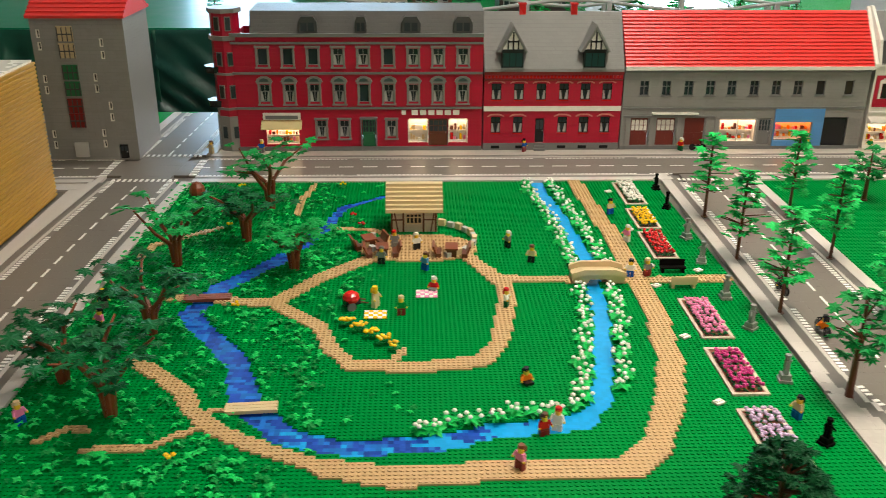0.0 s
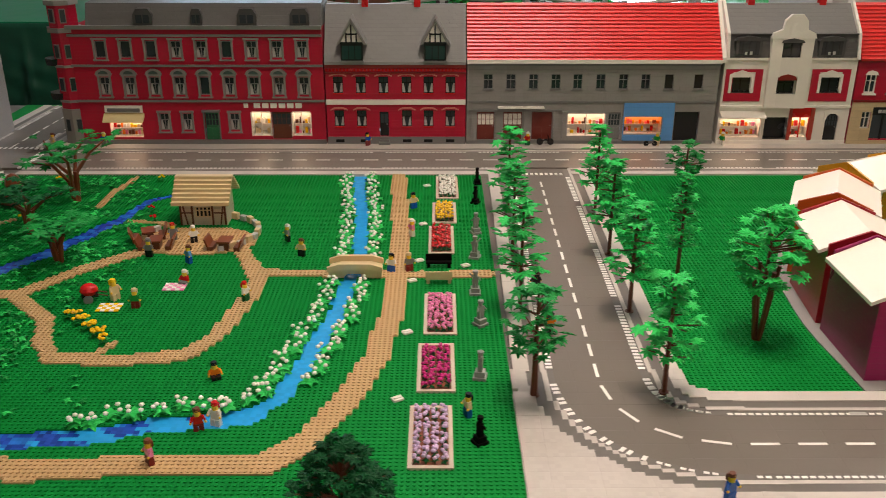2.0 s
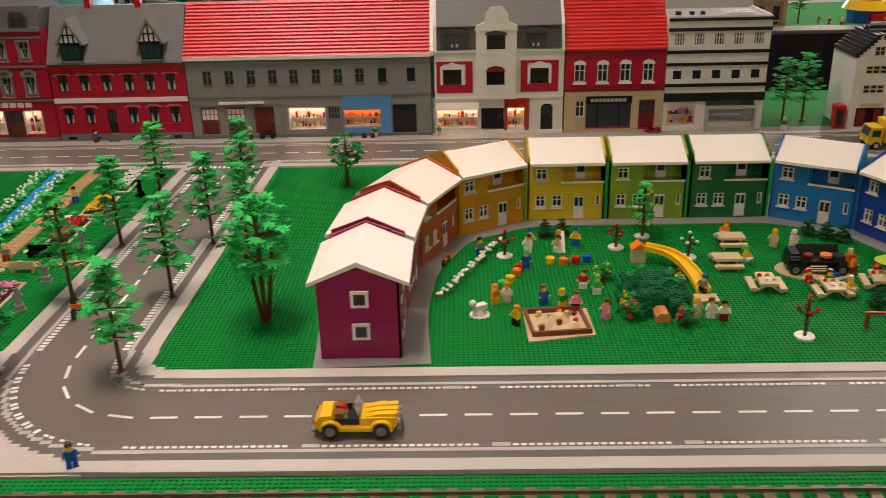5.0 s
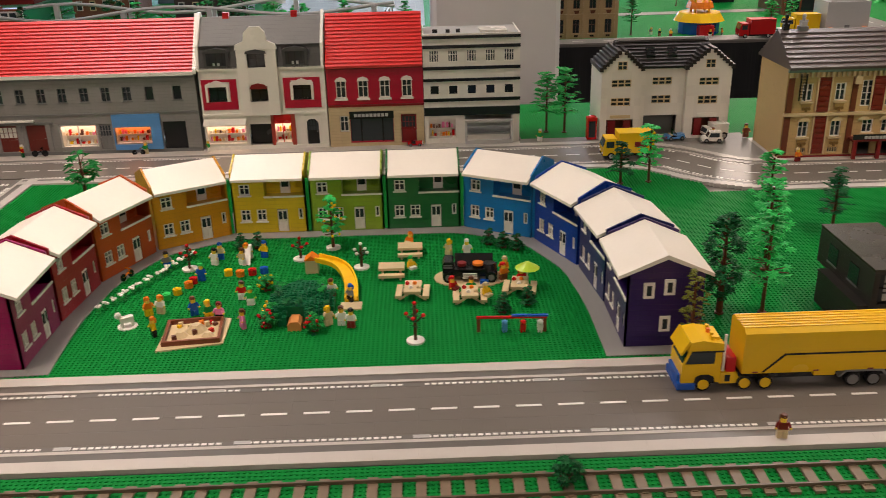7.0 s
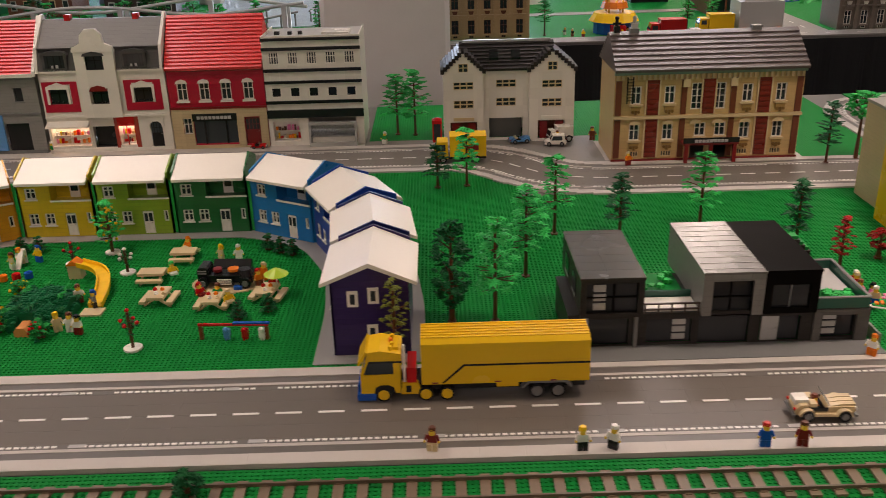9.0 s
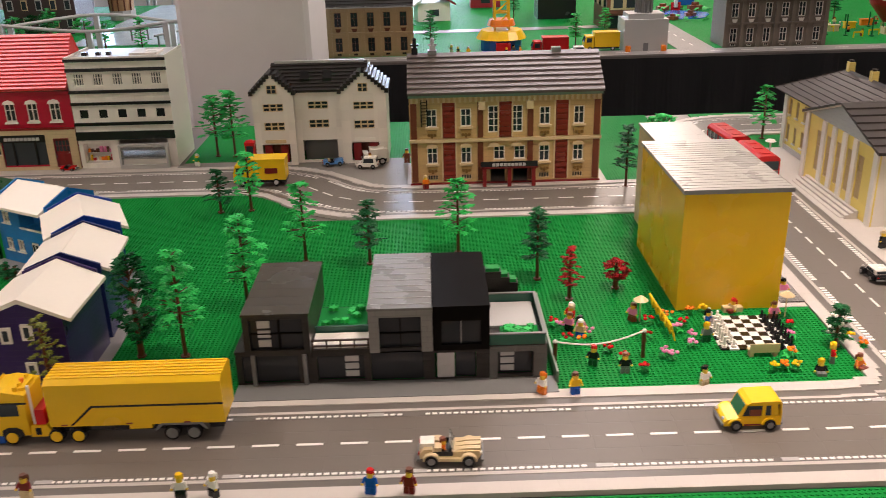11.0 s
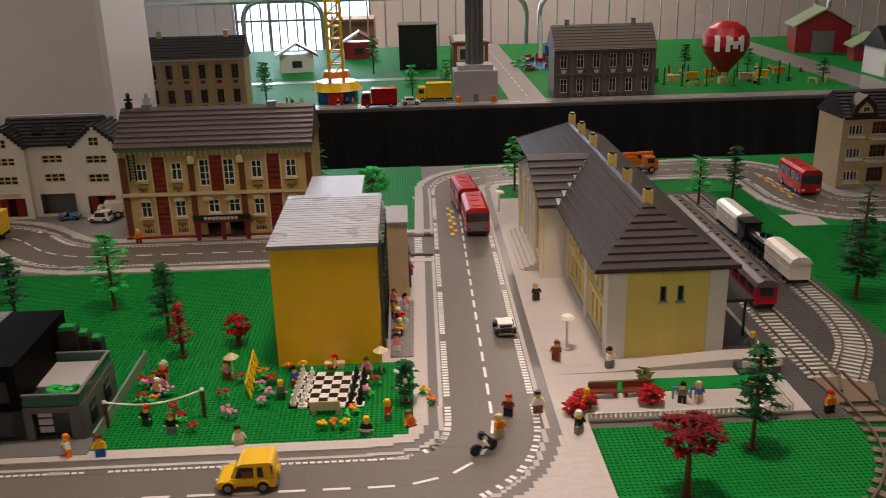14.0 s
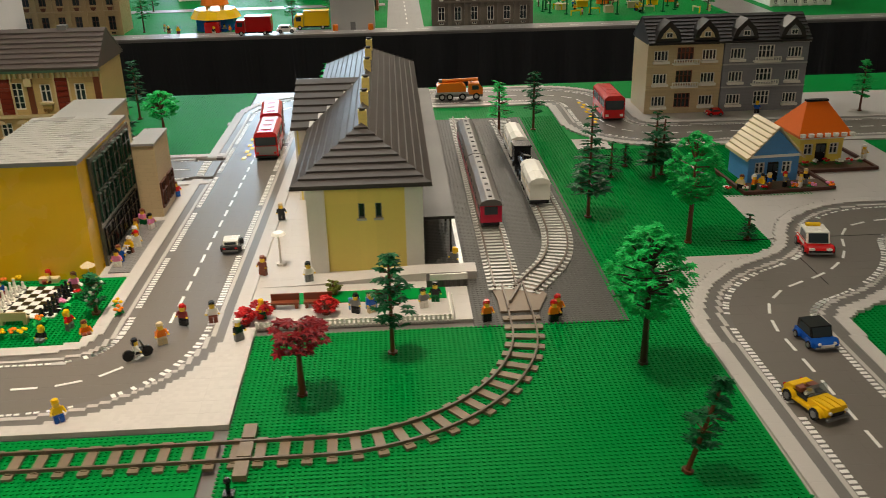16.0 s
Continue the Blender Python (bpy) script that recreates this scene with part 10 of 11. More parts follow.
def bus(x, y, turn, length, group, label):
    b = thing("bus", pose(x, y, 0.004, 0, 0, turn) @ Matrix.Scale(1.15, 4), label, "bus", group)
    l = length / 2
    part("body", Geo().box(-l, l, -0.027, 0.027, 0.007, 0.034), RED, b)
    part("underside", Geo().box(-l + 0.004, l - 0.004, -0.024, 0.024, 0.004, 0.007), BLACK, b)
    for s in (-1, 1):
        part("window_band", Geo().box(-l + 0.004, l - 0.004, s * 0.0255 - 0.0006, s * 0.0255 + 0.0006, 0.034, 0.054), GLASS, b)
        for k in range(7):
            part("window_post", Geo().box(-l + 0.001 + (length - 0.005) * k / 6, -l + 0.004 + (length - 0.005) * k / 6, s * 0.0262 - 0.0009, s * 0.0262 + 0.0009, 0.034, 0.054), LIGHT_GREY if k % 3 else RED, b)
    part("roof", Geo().prism([(-0.027, 0.054), (-0.026, 0.060), (-0.018, 0.066), (0.018, 0.066), (0.026, 0.060), (0.027, 0.054)], "x", -l, l), RED, b, "rounded red roof")
    for k in range(3):
        part("roof_hatch", Geo().box(-l * 0.7 + l * 0.6 * k, -l * 0.7 + l * 0.6 * k + 0.014, -0.010, 0.010, 0.066, 0.0672), RED, b)
    part("rear_panel", Geo().box(-l - 0.0012, -l, -0.024, 0.024, 0.012, 0.032), GREY, b, "grey rear panel")
    part("rear_window", Geo().box(-l - 0.001, -l + 0.001, -0.023, 0.023, 0.034, 0.054), GLASS, b)
    part("windscreen", Geo().box(l - 0.001, l + 0.001, -0.023, 0.023, 0.030, 0.054), GLASS, b)
    for s in (-1, 1):
        part("tail_light", Geo().box(-l - 0.002, -l - 0.0012, s * 0.020 - 0.003, s * 0.020 + 0.003, 0.014, 0.019), RED, b)
        part("headlight", Geo().box(l, l + 0.0012, s * 0.019 - 0.004, s * 0.019 + 0.004, 0.012, 0.018), WHITE, b)
    part("bumper", Geo().box(-l - 0.003, -l, -0.025, 0.025, 0.006, 0.010), BLACK, b)
    wheels(b, (-l * 0.6, l * 0.6), 0.0245, 0.009, 0.006)


bus(3.982, 2.385, 91, 0.142, "red buses", "red toy bus with dark windows at the stop")
bus(3.968, 2.585, 95, 0.142, "red buses", "red toy bus with dark windows at the stop")
bus(4.990, 2.655, -91, 0.15, "red buses", "red toy bus waiting near the apartments")
stripes = Geo()
for k in range(9):
    stripes.box(-0.010 + 0.010 * (k % 2), 0.001 + 0.010 * (k % 2), 0.030 * k, 0.030 * k + 0.022, 0, 0.0008)
solid("bus_stop_marking", stripes, YELLOW, "yellow dashed marking beside the bus stop", "road marking", at=pose(3.922, 2.32, 0.0022), kind="structure")
solid("bus_stop_marking", stripes, YELLOW, "yellow dashed marking beside the waiting bus", "road marking", at=pose(4.936, 2.56, 0.0022), kind="structure")


def coach(name, x, y, length, body, roofm, label, cat, low=BLACK):
    c = thing(name, pose(x, y, 0.0112), label, cat, "rolling stock")
    l = length / 2
    part("underframe", Geo().box(-0.018, 0.018, -l, l, 0.004, 0.012), low, c)
    part("body", Geo().box(-0.023, 0.023, -l, l, 0.012, 0.050), body, c)
    part("roof", Geo().prism([(-0.025, 0.050), (-0.020, 0.059), (-0.008, 0.064), (0.008, 0.064), (0.020, 0.059), (0.025, 0.050)], "y", -l - 0.002, l + 0.002), roofm, c)
    for yy in (-l * 0.68, l * 0.68):
        for s in (-1, 1):
            for q in (-0.012, 0.012):
                part("wheel", Geo().cyl(yy + q, 0.006, s * 0.020 - 0.002, s * 0.020 + 0.002, 0.006, 12, 0, None, "x"), BLACK, c)
    return c


for y0 in (1.895, 2.225):
    c = coach("railway_coach", 4.524, y0, 0.322, plastic("crimson", (0.55, 0.006, 0.04), 0.28), plastic("coach_roof", (0.13, 0.115, 0.105), 0.36, gloss=0.25), "crimson toy railway coach with a dark roof beside the platform", "railway coach")
    for s in (-1, 1):
        for k in range(7):
            part("side_window", Geo().box(s * 0.023 - 0.0007, s * 0.023 + 0.0007, -0.148 + 0.044 * k, -0.118 + 0.044 * k, 0.030, 0.046), GLASS, c)
    part("end_window", Geo().box(-0.014, 0.014, -0.162, -0.161, 0.030, 0.048), GLASS, c)
    vents = Geo()
    for k in range(8):
        vents.box(-0.004, 0.004, -0.145 + 0.04 * k, -0.138 + 0.04 * k, 0.063, 0.066)
    part("roof_vents", vents, ROOF_DARK, c)
for y0 in (1.930, 2.262):
    w = coach("goods_wagon", 4.648, y0, 0.142, WHITE, WHITE, "white toy goods wagon with a rounded roof", "railway wagon")
    part("brown_line", Geo().box(-0.0238, 0.0238, -0.0708, 0.0708, 0.030, 0.0325), TAN, w)
loco = thing("steam_locomotive", pose(4.648, 2.096, 0.0112) @ Matrix.Scale(0.76, 4, (0, 1, 0)), "black toy steam locomotive between the wagons", "locomotive", "rolling stock")
part("frame", Geo().box(-0.020, 0.020, -0.12, 0.12, 0.004, 0.014), BLACK, loco)
part("boiler", Geo().cyl(0, 0.030, -0.10, 0.05, 0.015, 14, 0, None, "y"), BLACK, loco)
part("cab", Geo().box(-0.021, 0.021, 0.05, 0.11, 0.014, 0.054).box(-0.023, 0.023, 0.046, 0.114, 0.054, 0.058), BLACK, loco)
part("chimney", Geo().cyl(0, -0.08, 0.042, 0.062, 0.006, 10, 0, 0.007), BLACK, loco)
part("dome", Geo().cyl(0, -0.03, 0.042, 0.052, 0.007, 10), BLACK, loco)
for yy in (-0.08, -0.035, 0.01, 0.07):
    for s in (-1, 1):
        part("wheel", Geo().cyl(yy, 0.008, s * 0.021 - 0.002, s * 0.021 + 0.002, 0.009, 14, 0, None, "x"), BLACK, loco)
# two-wheelers
for x, y, t, m in ((0.812, 1.505, 95, BLACK), (0.806, 1.668, 95, BLACK), (3.905, 1.258, 30, BLACK), (0.93, 2.618, 0, BLACK), (3.775, 1.68, 70, WHITE), (3.768, 1.77, 110, GREY), (1.46, 1.70, 70, ORANGE), (1.225, 2.605, 0, GREY)):
    b = thing("motorbike" if m is BLACK else "bicycle", pose(x, y, 0.0035, 0, 0, t) @ Matrix.Scale(1.25 if m is BLACK else 1.0, 4), "small " + m.name.replace("dark_bluish_", "") + " toy two-wheeler", "two-wheeler", "two-wheelers")
    for q in (-0.012, 0.012):
        part("wheel", Geo().cyl(q, 0.0075, -0.0016, 0.0016, 0.0075, 12, 0, None, "y"), BLACK, b)
    part("frame", Geo().tube((-0.012, 0, 0.0075), (0.002, 0, 0.012), 0.002).tube((0.002, 0, 0.012), (0.012, 0, 0.0075), 0.002).tube((0.010, 0, 0.008), (0.006, 0, 0.021), 0.0014), m, b)
    part("handlebar", Geo().tube((0.006, -0.007, 0.021), (0.006, 0.007, 0.021), 0.0012), m, b)
figure(0.812, 1.502, 185, BLACK, ORANGE, BLACK, 0.012, True, 1.0, "riders")
figure(0.806, 1.664, 185, BLACK, BLACK, BLACK, 0.012, True, 1.0, "riders")
figure(3.903, 1.258, 120, BLACK, WHITE, BLACK, 0.012, True, 1.0, "riders")
# street furniture near the inn
booth = thing("phone_booth", pose(2.577, 2.635, 0.0042), "red toy telephone booth with glass sides", "phone booth")
part("frame", Geo().box(-0.014, 0.014, -0.014, 0.014, 0, 0.006).box(-0.014, -0.010, -0.014, 0.014, 0.006, 0.056).box(0.010, 0.014, -0.014, 0.014, 0.006, 0.056).box(-0.015, 0.015, -0.015, 0.015, 0.056, 0.066), RED, booth)
part("pane", Geo().box(-0.010, 0.010, -0.013, 0.013, 0.006, 0.056), GLASS, booth)
part("roof", Geo().ball(0, 0, 0.066, 0.013, 0.006, 0, 10, 4), RED, booth)
car(2.82, 2.60, 10, 0.06, 0.034, MID_BLUE, "blue toy sports car under the inn arch", "open")
boxed_truck(2.94, 2.60, 190, 0.07, 0.04, 0.044, WHITE, WHITE, "small white toy van with a blue top beside the inn")
figure(3.036, 2.60, 0, REDDISH, REDDISH, BROWN, 0.0042, False, 1.1, "shoppers")
# cottage gardens
for k in range(12):
    flower_bush(5.10 + 0.022 * (k % 6) + 0.14 * (k % 2), 1.915 + 0.012 * (k // 6), (RED, ORANGE, WHITE, PINK)[k % 4], "cottage flowers", "bright flowers in a cottage garden", 700 + k, 0.010, 4)
for k in range(6):
    flower_bush(5.36 + 0.03 * k, 2.085 + 0.006 * (k % 3), (RED, WHITE)[k % 2], "cottage flowers", "bright flowers in a cottage garden", 740 + k, 0.010, 4)


# ---- the far display ----
FY = 4.28
solid("far_lawn", Geo().box(-2.2, 9, FY + 0.13, 6.9, -0.004, 0.0), GREEN, "green studded baseplates of the far display", "ground", kind="structure")
g = ribbon(Geo(), [Vector((-2.2, FY + 0.065)), Vector((9, FY + 0.065))], -0.065, 0.065, -0.004, 0.003, 0, (), 0.4)
ribbon(g, [Vector((4.40, FY + 0.13)), Vector((4.42, 6.9))], -0.09, 0.09, -0.002, 0.003, 0, (), 0.4)
ribbon(g, [Vector((2.6, 5.18)), Vector((4.3, 5.24))], -0.05, 0.05, -0.002, 0.002, 0, (), 0.4)
ribbon(g, [Vector((6.22, 6.9)), Vector((6.18, 4.41))], -0.11, 0.11, -0.002, 0.0025, 0, (), 0.4)
solid("far_road", g, plastic("far_road_grey", (0.23, 0.215, 0.20), 0.3, "tile", 0.1), "pale grey toy roads of the far display", "road", kind="structure")
fm = Geo()
for k in range(70):
    fm.box(-2.0 + 0.15 * k, -1.94 + 0.15 * k, FY + 0.06, FY + 0.067, 0.003, 0.0036)
for k in range(14):
    fm.box(4.407, 4.414, 4.5 + 0.15 * k, 4.56 + 0.15 * k, 0.003, 0.0036)
solid("far_road_dashes", fm, MARK, "white lane dashes on the far toy roads", "road marking", kind="structure")


def far_block(x0, x1, y, d, h, ridge, wall, roofm, label, cols, floors, frame=None):
    ob = thing("far_building", pose(x0, y, 0), label, "building", "far buildings")
    w = x1 - x0
    fh = h / floors
    wins = [(w * (i + 0.5) / cols, fh * j + fh * 0.22, w / cols * 0.42, fh * 0.56) for i in range(cols) for j in range(floors)]
    shell(ob, w, d, h, wall, [hole(*q) for q in wins])
    for q in wins:
        window(ob, *q, 0, "cross", frame or WHITE, GLASS)
    for j in range(1, floors + 1):
        part("band", Geo().box(-0.002, w + 0.002, -0.007, 0, fh * j - 0.008, fh * j), wall, ob)
    for i in range(cols + 1):
        part("pilaster", Geo().box(w * i / cols - 0.008, w * i / cols + 0.008, -0.005, 0, 0, h - 0.008), wall, ob)
    for q in wins:
        part("sill", Geo().box(q[0] - q[2] * 0.6, q[0] + q[2] * 0.6, -0.006, 0, q[1] - 0.008, q[1] - 0.002), wall, ob)
    roof_rows(ob, roofm, -0.01, w + 0.01, -0.014, d + 0.014, d / 2, h, ridge, 8, "dark tiled roof")
    brackets = Geo()
    for k in range(int(w / 0.02)):
        brackets.box(0.004 + 0.02 * k, 0.014 + 0.02 * k, -0.010, 0, h - 0.018, h - 0.004)
    tagged(part("bracket_frieze", brackets, wall, ob), kind="stuff")
    part("eave", Geo().box(-0.012, w + 0.012, -0.016, -0.010, h - 0.004, h + 0.004), LIGHT_GREY, ob, "pale eave")
    for i in range(cols):
        x = w * (i + 0.5) / cols
        part("cellar_window", Geo().box(x - 0.010, x + 0.010, -0.002, 0.0, 0.008, 0.020).box(x - 0.008, x - 0.001, -0.003, -0.002, 0.010, 0.018, 1).box(x + 0.001, x + 0.008, -0.003, -0.002, 0.010, 0.018, 1), [frame or WHITE, SMOKE], ob)
        part("arch", Geo().prism([(x + 0.5 * w / cols * 0.5 * math.cos(math.pi * j / 8), fh * 0.78 + 0.5 * w / cols * 0.5 * math.sin(math.pi * j / 8)) for j in range(9)], "y", -0.004, 0.0), wall, ob)
        part("apron", Geo().prism([(x - 0.014, fh * 1.22 - 0.008), (x + 0.014, fh * 1.22 - 0.008), (x + 0.008, fh * 1.22 - 0.024), (x - 0.008, fh * 1.22 - 0.024)], "y", -0.004, 0), frame or WHITE, ob)
    for q in (0.12, 0.8):
        part("chimney", Geo().box(w * q, w * q + 0.022, d / 2 - 0.012, d / 2 + 0.012, ridge - 0.02, ridge + 0.026), wall if frame else GREY, ob)
    return ob


far_block(2.560, 3.03, 4.44, 0.2, 0.235, 0.335, plastic("hall_tan", (0.40, 0.28, 0.14), 0.32, "brick"), ROOF_DARK, "tan toy hall with dark roof on the far display", 6, 2, BROWN)
far_block(4.538, 5.02, 4.42, 0.22, 0.235, 0.34, plastic("dark_stone_brick", (0.165, 0.132, 0.104), 0.34, "brick", 0.25), plastic("slate_brown", (0.135, 0.112, 0.094), 0.36), "dark grey stone toy building with white windows", 6, 2)
far_block(6.36, 6.68, 4.75, 0.25, 0.15, 0.26, WHITE_BRICK, ROOF_DARK, "white toy house with a dark roof far off", 6, 2)
for x, y, w, h in ((6.36, 5.90, 0.34, 0.17), (6.52, 5.42, 0.20, 0.09)):
    b = thing("barn", pose(x, y, 0, 0, 0, -12), "red toy barn with a pale green roof", "barn", "barns")
    part("wall", Geo().box(0, w, 0, w * 0.8, 0, h).prism([(0, h), (w / 2, h + w * 0.3), (w, h)], "y", 0, w * 0.8), plastic("barn_red", (0.33, 0.02, 0.03), 0.3, "brick"), b)
    part("door", Geo().box(w * 0.3, w * 0.7, -0.003, 0, 0, h * 0.8), GREY, b)
    for s in (-1, 1):
        part("roof", Geo().prism([(w / 2, h + w * 0.3), (w / 2, h + w * 0.3 + 0.012), (w / 2 + s * (w / 2 + 0.02), h + 0.002), (w / 2 + s * (w / 2 + 0.02), h - 0.01)], "y", -0.02, w * 0.8 + 0.02), plastic("barn_roof", (0.3, 0.4, 0.25), 0.35), b)
tower = thing("monument_tower", pose(4.147, 4.46, 0), "tall grey fluted toy tower on a square base", "tower")
part("base", Geo().box(-0.105, 0.105, -0.08, 0.08, 0, 0.15).box(-0.085, 0.085, -0.065, 0.065, 0.15, 0.175), LIGHT_GREY, tower)
flutes = Geo().cyl(0, 0, 0.175, 0.85, 0.036, 12)
for k in range(10):
    a = 2 * math.pi * k / 10
    part("flute", Geo().cyl(0.036 * math.cos(a), 0.036 * math.sin(a), 0.175, 0.85, 0.008, 6), GREY, tower)
part("shaft", flutes, GREY, tower)
part("shaft_cap", Geo().cyl(0, 0, 0.525, 0.54, 0.085, 12), GREY, tower, "wide grey plate round the shaft")
part("door", Geo().box(-0.012, 0.012, -0.082, -0.08, 0, 0.04), GREY, tower)
for x in (-0.085, 0.085):
    part("urn", Geo().cyl(x, -0.09, 0, 0.03, 0.013, 8), ORANGE, tower)
ride = thing("fairground_ride", pose(3.468, 4.54, 0), "yellow lattice toy fairground tower on a round coloured base", "fairground ride")
part("base", Geo().cyl(0, 0, 0, 0.06, 0.10, 14), BLUE, ride)
part("canopy", Geo().cyl(0, 0, 0.06, 0.10, 0.125, 14, 0, 0.10), YELLOW, ride)
part("steps", Geo().box(-0.035, 0.035, -0.14, -0.09, 0, 0.05), RED, ride, "red entrance steps")
part("ring", Geo().cyl(0, 0, 0.12, 0.15, 0.07, 12, 0, 0.06), ORANGE, ride)
lattice = Geo()
for sx in (-1, 1):
    for sy in (-1, 1):
        lattice.box(sx * 0.034 - 0.005, sx * 0.034 + 0.005, sy * 0.034 - 0.005, sy * 0.034 + 0.005, 0.1, 0.9)
for k in range(13):
    z = 0.12 + 0.06 * k
    lattice.box(-0.034, 0.034, -0.038, -0.030, z, z + 0.008).box(-0.034, 0.034, 0.030, 0.038, z, z + 0.008).box(-0.038, -0.030, -0.034, 0.034, z, z + 0.008).box(0.030, 0.038, -0.034, 0.034, z, z + 0.008)
    lattice.tube((-0.034, -0.034, z), (0.034, -0.034, z + 0.06), 0.004, None, 4).tube((-0.034, 0.034, z), (-0.034, -0.034, z + 0.06), 0.004, None, 4)
part("lattice", lattice, YELLOW, ride, "yellow lattice mast")
balloon = thing("hot_air_balloon", pose(5.475, 4.72, 0), "red toy hot air balloon with pale blocks on its side", "balloon")
env = Geo()
prof = [(0.028, 0.062), (0.062, 0.105), (0.098, 0.15), (0.12, 0.20), (0.116, 0.25), (0.092, 0.29), (0.05, 0.315), (0.008, 0.322)]
n = 32
for r, z in prof:
    env.v.extend([(r * math.cos(2 * math.pi * k / n), r * math.sin(2 * math.pi * k / n), z) for k in range(n)])
for j in range(len(prof) - 1):
    for k in range(n):
        env.f.append((j * n + k, j * n + (k + 1) % n, (j + 1) * n + (k + 1) % n, (j + 1) * n + k))
        env.m.append(0)
env.f += [tuple(range(n - 1, -1, -1)), tuple(range((len(prof) - 1) * n, len(prof) * n))]
env.m += [0, 0]
part("envelope", env, plastic("balloon_red", (0.5, 0.01, 0.015), 0.35, "brick"), balloon)
for u0, u1, za, zb in ((-0.088, -0.066, 0.178, 0.258), (-0.040, -0.019, 0.178, 0.258), (0.034, 0.055, 0.178, 0.258), (-0.019, -0.006, 0.212, 0.250), (0.021, 0.034, 0.212, 0.250), (-0.006, 0.021, 0.192, 0.230)):
    v, f, m = [], [], 4
    for i in range(m + 1):
        for j in range(4):
            u, z = u0 + (u1 - u0) * i / m, za + (zb - za) * j / 3
            rr = 0.1205 if z < 0.24 else 0.114
            v += [(u, -math.sqrt(rr * rr - u * u) - 0.004, z), (u, -math.sqrt(rr * rr - u * u) + 0.012, z)]
    for i in range(m):
        for j in range(3):
            a = i * 8 + j * 2
            f.append((a, a + 8, a + 10, a + 2))
    part("side_block", Geo().add(v, f), WHITE, balloon, "plain white block on the envelope")
prng = random.Random(44)
for k in range(16):
    a = 2 * math.pi * k / 16
    solid("field_post", Geo().cyl(0, 0, 0, prng.uniform(0.07, 0.11), 0.004, 6).cyl(0, 0, 0, 0.006, 0.012, 8), LEAF_DARK, "thin dark green toy post round the balloon field", "post", "field posts", pose(5.50 + 0.36 * math.cos(a), 4.80 + 0.17 * math.sin(a), 0.001))
for k in range(10):
    solid("field_barrier", Geo().box(-0.03, 0.03, -0.003, 0.003, 0.022, 0.03).box(-0.03, -0.026, -0.003, 0.003, 0, 0.022).box(0.026, 0.03, -0.003, 0.003, 0, 0.022), (TAN, YELLOW)[k % 2], "low toy barrier on the balloon field", "barrier", "field barriers", pose(prng.uniform(5.2, 5.95), prng.uniform(4.6, 4.95), 0.001, 0, 0, prng.uniform(0, 180)))
part("basket", Geo().box(-0.022, 0.022, -0.022, 0.022, 0.0, 0.035), TAN, balloon)
for sx in (-1, 1):
    part("rope", Geo().tube((sx * 0.02, 0, 0.035), (sx * 0.026, 0, 0.066), 0.002), BROWN, balloon)
solid("black_cabinet", Geo().box(0, 0.23, 0, 0.2, 0.0, 0.262).box(-0.006, 0.236, -0.006, 0.206, 0.262, 0.270), BLACK, "plain black box on the far display", "box", at=pose(3.776, 5.60, 0))
b = thing("brown_shop", pose(4.075, 5.0, 0), "brown and tan toy corner shop far off", "building", "far buildings")
BROWN_BRICK = plastic("brown_brick", (0.22, 0.08, 0.05), 0.32, "brick")
part("wall", Geo().box(0, 0.19, 0, 0.38, 0.10, 0.21).box(0, 0.19, 0.03, 0.38, 0, 0.10), BROWN_BRICK, b)
part("roof", Geo().box(-0.006, 0.196, -0.006, 0.386, 0.21, 0.222).box(0.01, 0.18, 0.01, 0.37, 0.222, 0.228, 1), [REDDISH, LIGHT_GREY], b)
part("upper_panel", Geo().box(0.02, 0.17, -0.003, 0, 0.12, 0.2), TAN, b)
for x in (0.06, 0.13):
    part("pane", Geo().box(x - 0.025, x + 0.025, -0.005, -0.003, 0.13, 0.185), GLASS, b)
for k in range(5):
    part("side_pane", Geo().box(-0.003, 0, 0.03 + 0.07 * k, 0.07 + 0.07 * k, 0.125, 0.19), TAN if k % 2 else GLASS, b)
for x in (0.004, 0.09, 0.18):
    part("shop_post", Geo().box(x, x + 0.008, 0, 0.008, 0, 0.10), REDDISH, b)
part("shop_window", Geo().box(0.012, 0.178, 0.027, 0.030, 0.02, 0.085), GLASS, b)
for x, y, t, wm, rm in ((3.05, 5.62, 10, WHITE_BRICK, DARK_RED), (3.40, 6.25, 0, plastic("barn_red", (0.33, 0.02, 0.03)), REDDISH)):
    c = thing("far_cottage", pose(x, y, 0, 0, 0, t), "small toy cottage with a pale gable roof far off", "house", "far cottages")
    part("wall", Geo().box(0, 0.2, 0, 0.15, 0, 0.11), wm, c)
    for s in (-1, 1):
        part("roof", Geo().prism([(0.1, 0.165), (0.1, 0.18), (0.1 + s * 0.13, 0.105), (0.1 + s * 0.13, 0.092)], "y", -0.02, 0.17), WHITE if s < 0 else rm, c)
    part("pane", Geo().box(0.07, 0.13, -0.003, 0, 0.03, 0.07), GLASS, c)
boxed_truck(3.680, 4.33, 180, 0.17, 0.07, 0.085, RED, RED, "red toy truck on the far road", group="far trucks", z=0.003)
boxed_truck(3.945, 4.45, 180, 0.17, 0.07, 0.085, YELLOW, YELLOW, "yellow toy van on the far road", group="far trucks", z=0.003)
car(3.83, 4.35, 0, 0.09, 0.05, WHITE, "white toy car on the far road", "closed", WHITE, "far cars")
prng = random.Random(61)
shore = [(0.15 * prng.uniform(0.8, 1.15) * math.cos(k * 0.3491), 0.20 * prng.uniform(0.8, 1.15) * math.sin(k * 0.3491)) for k in range(18)]
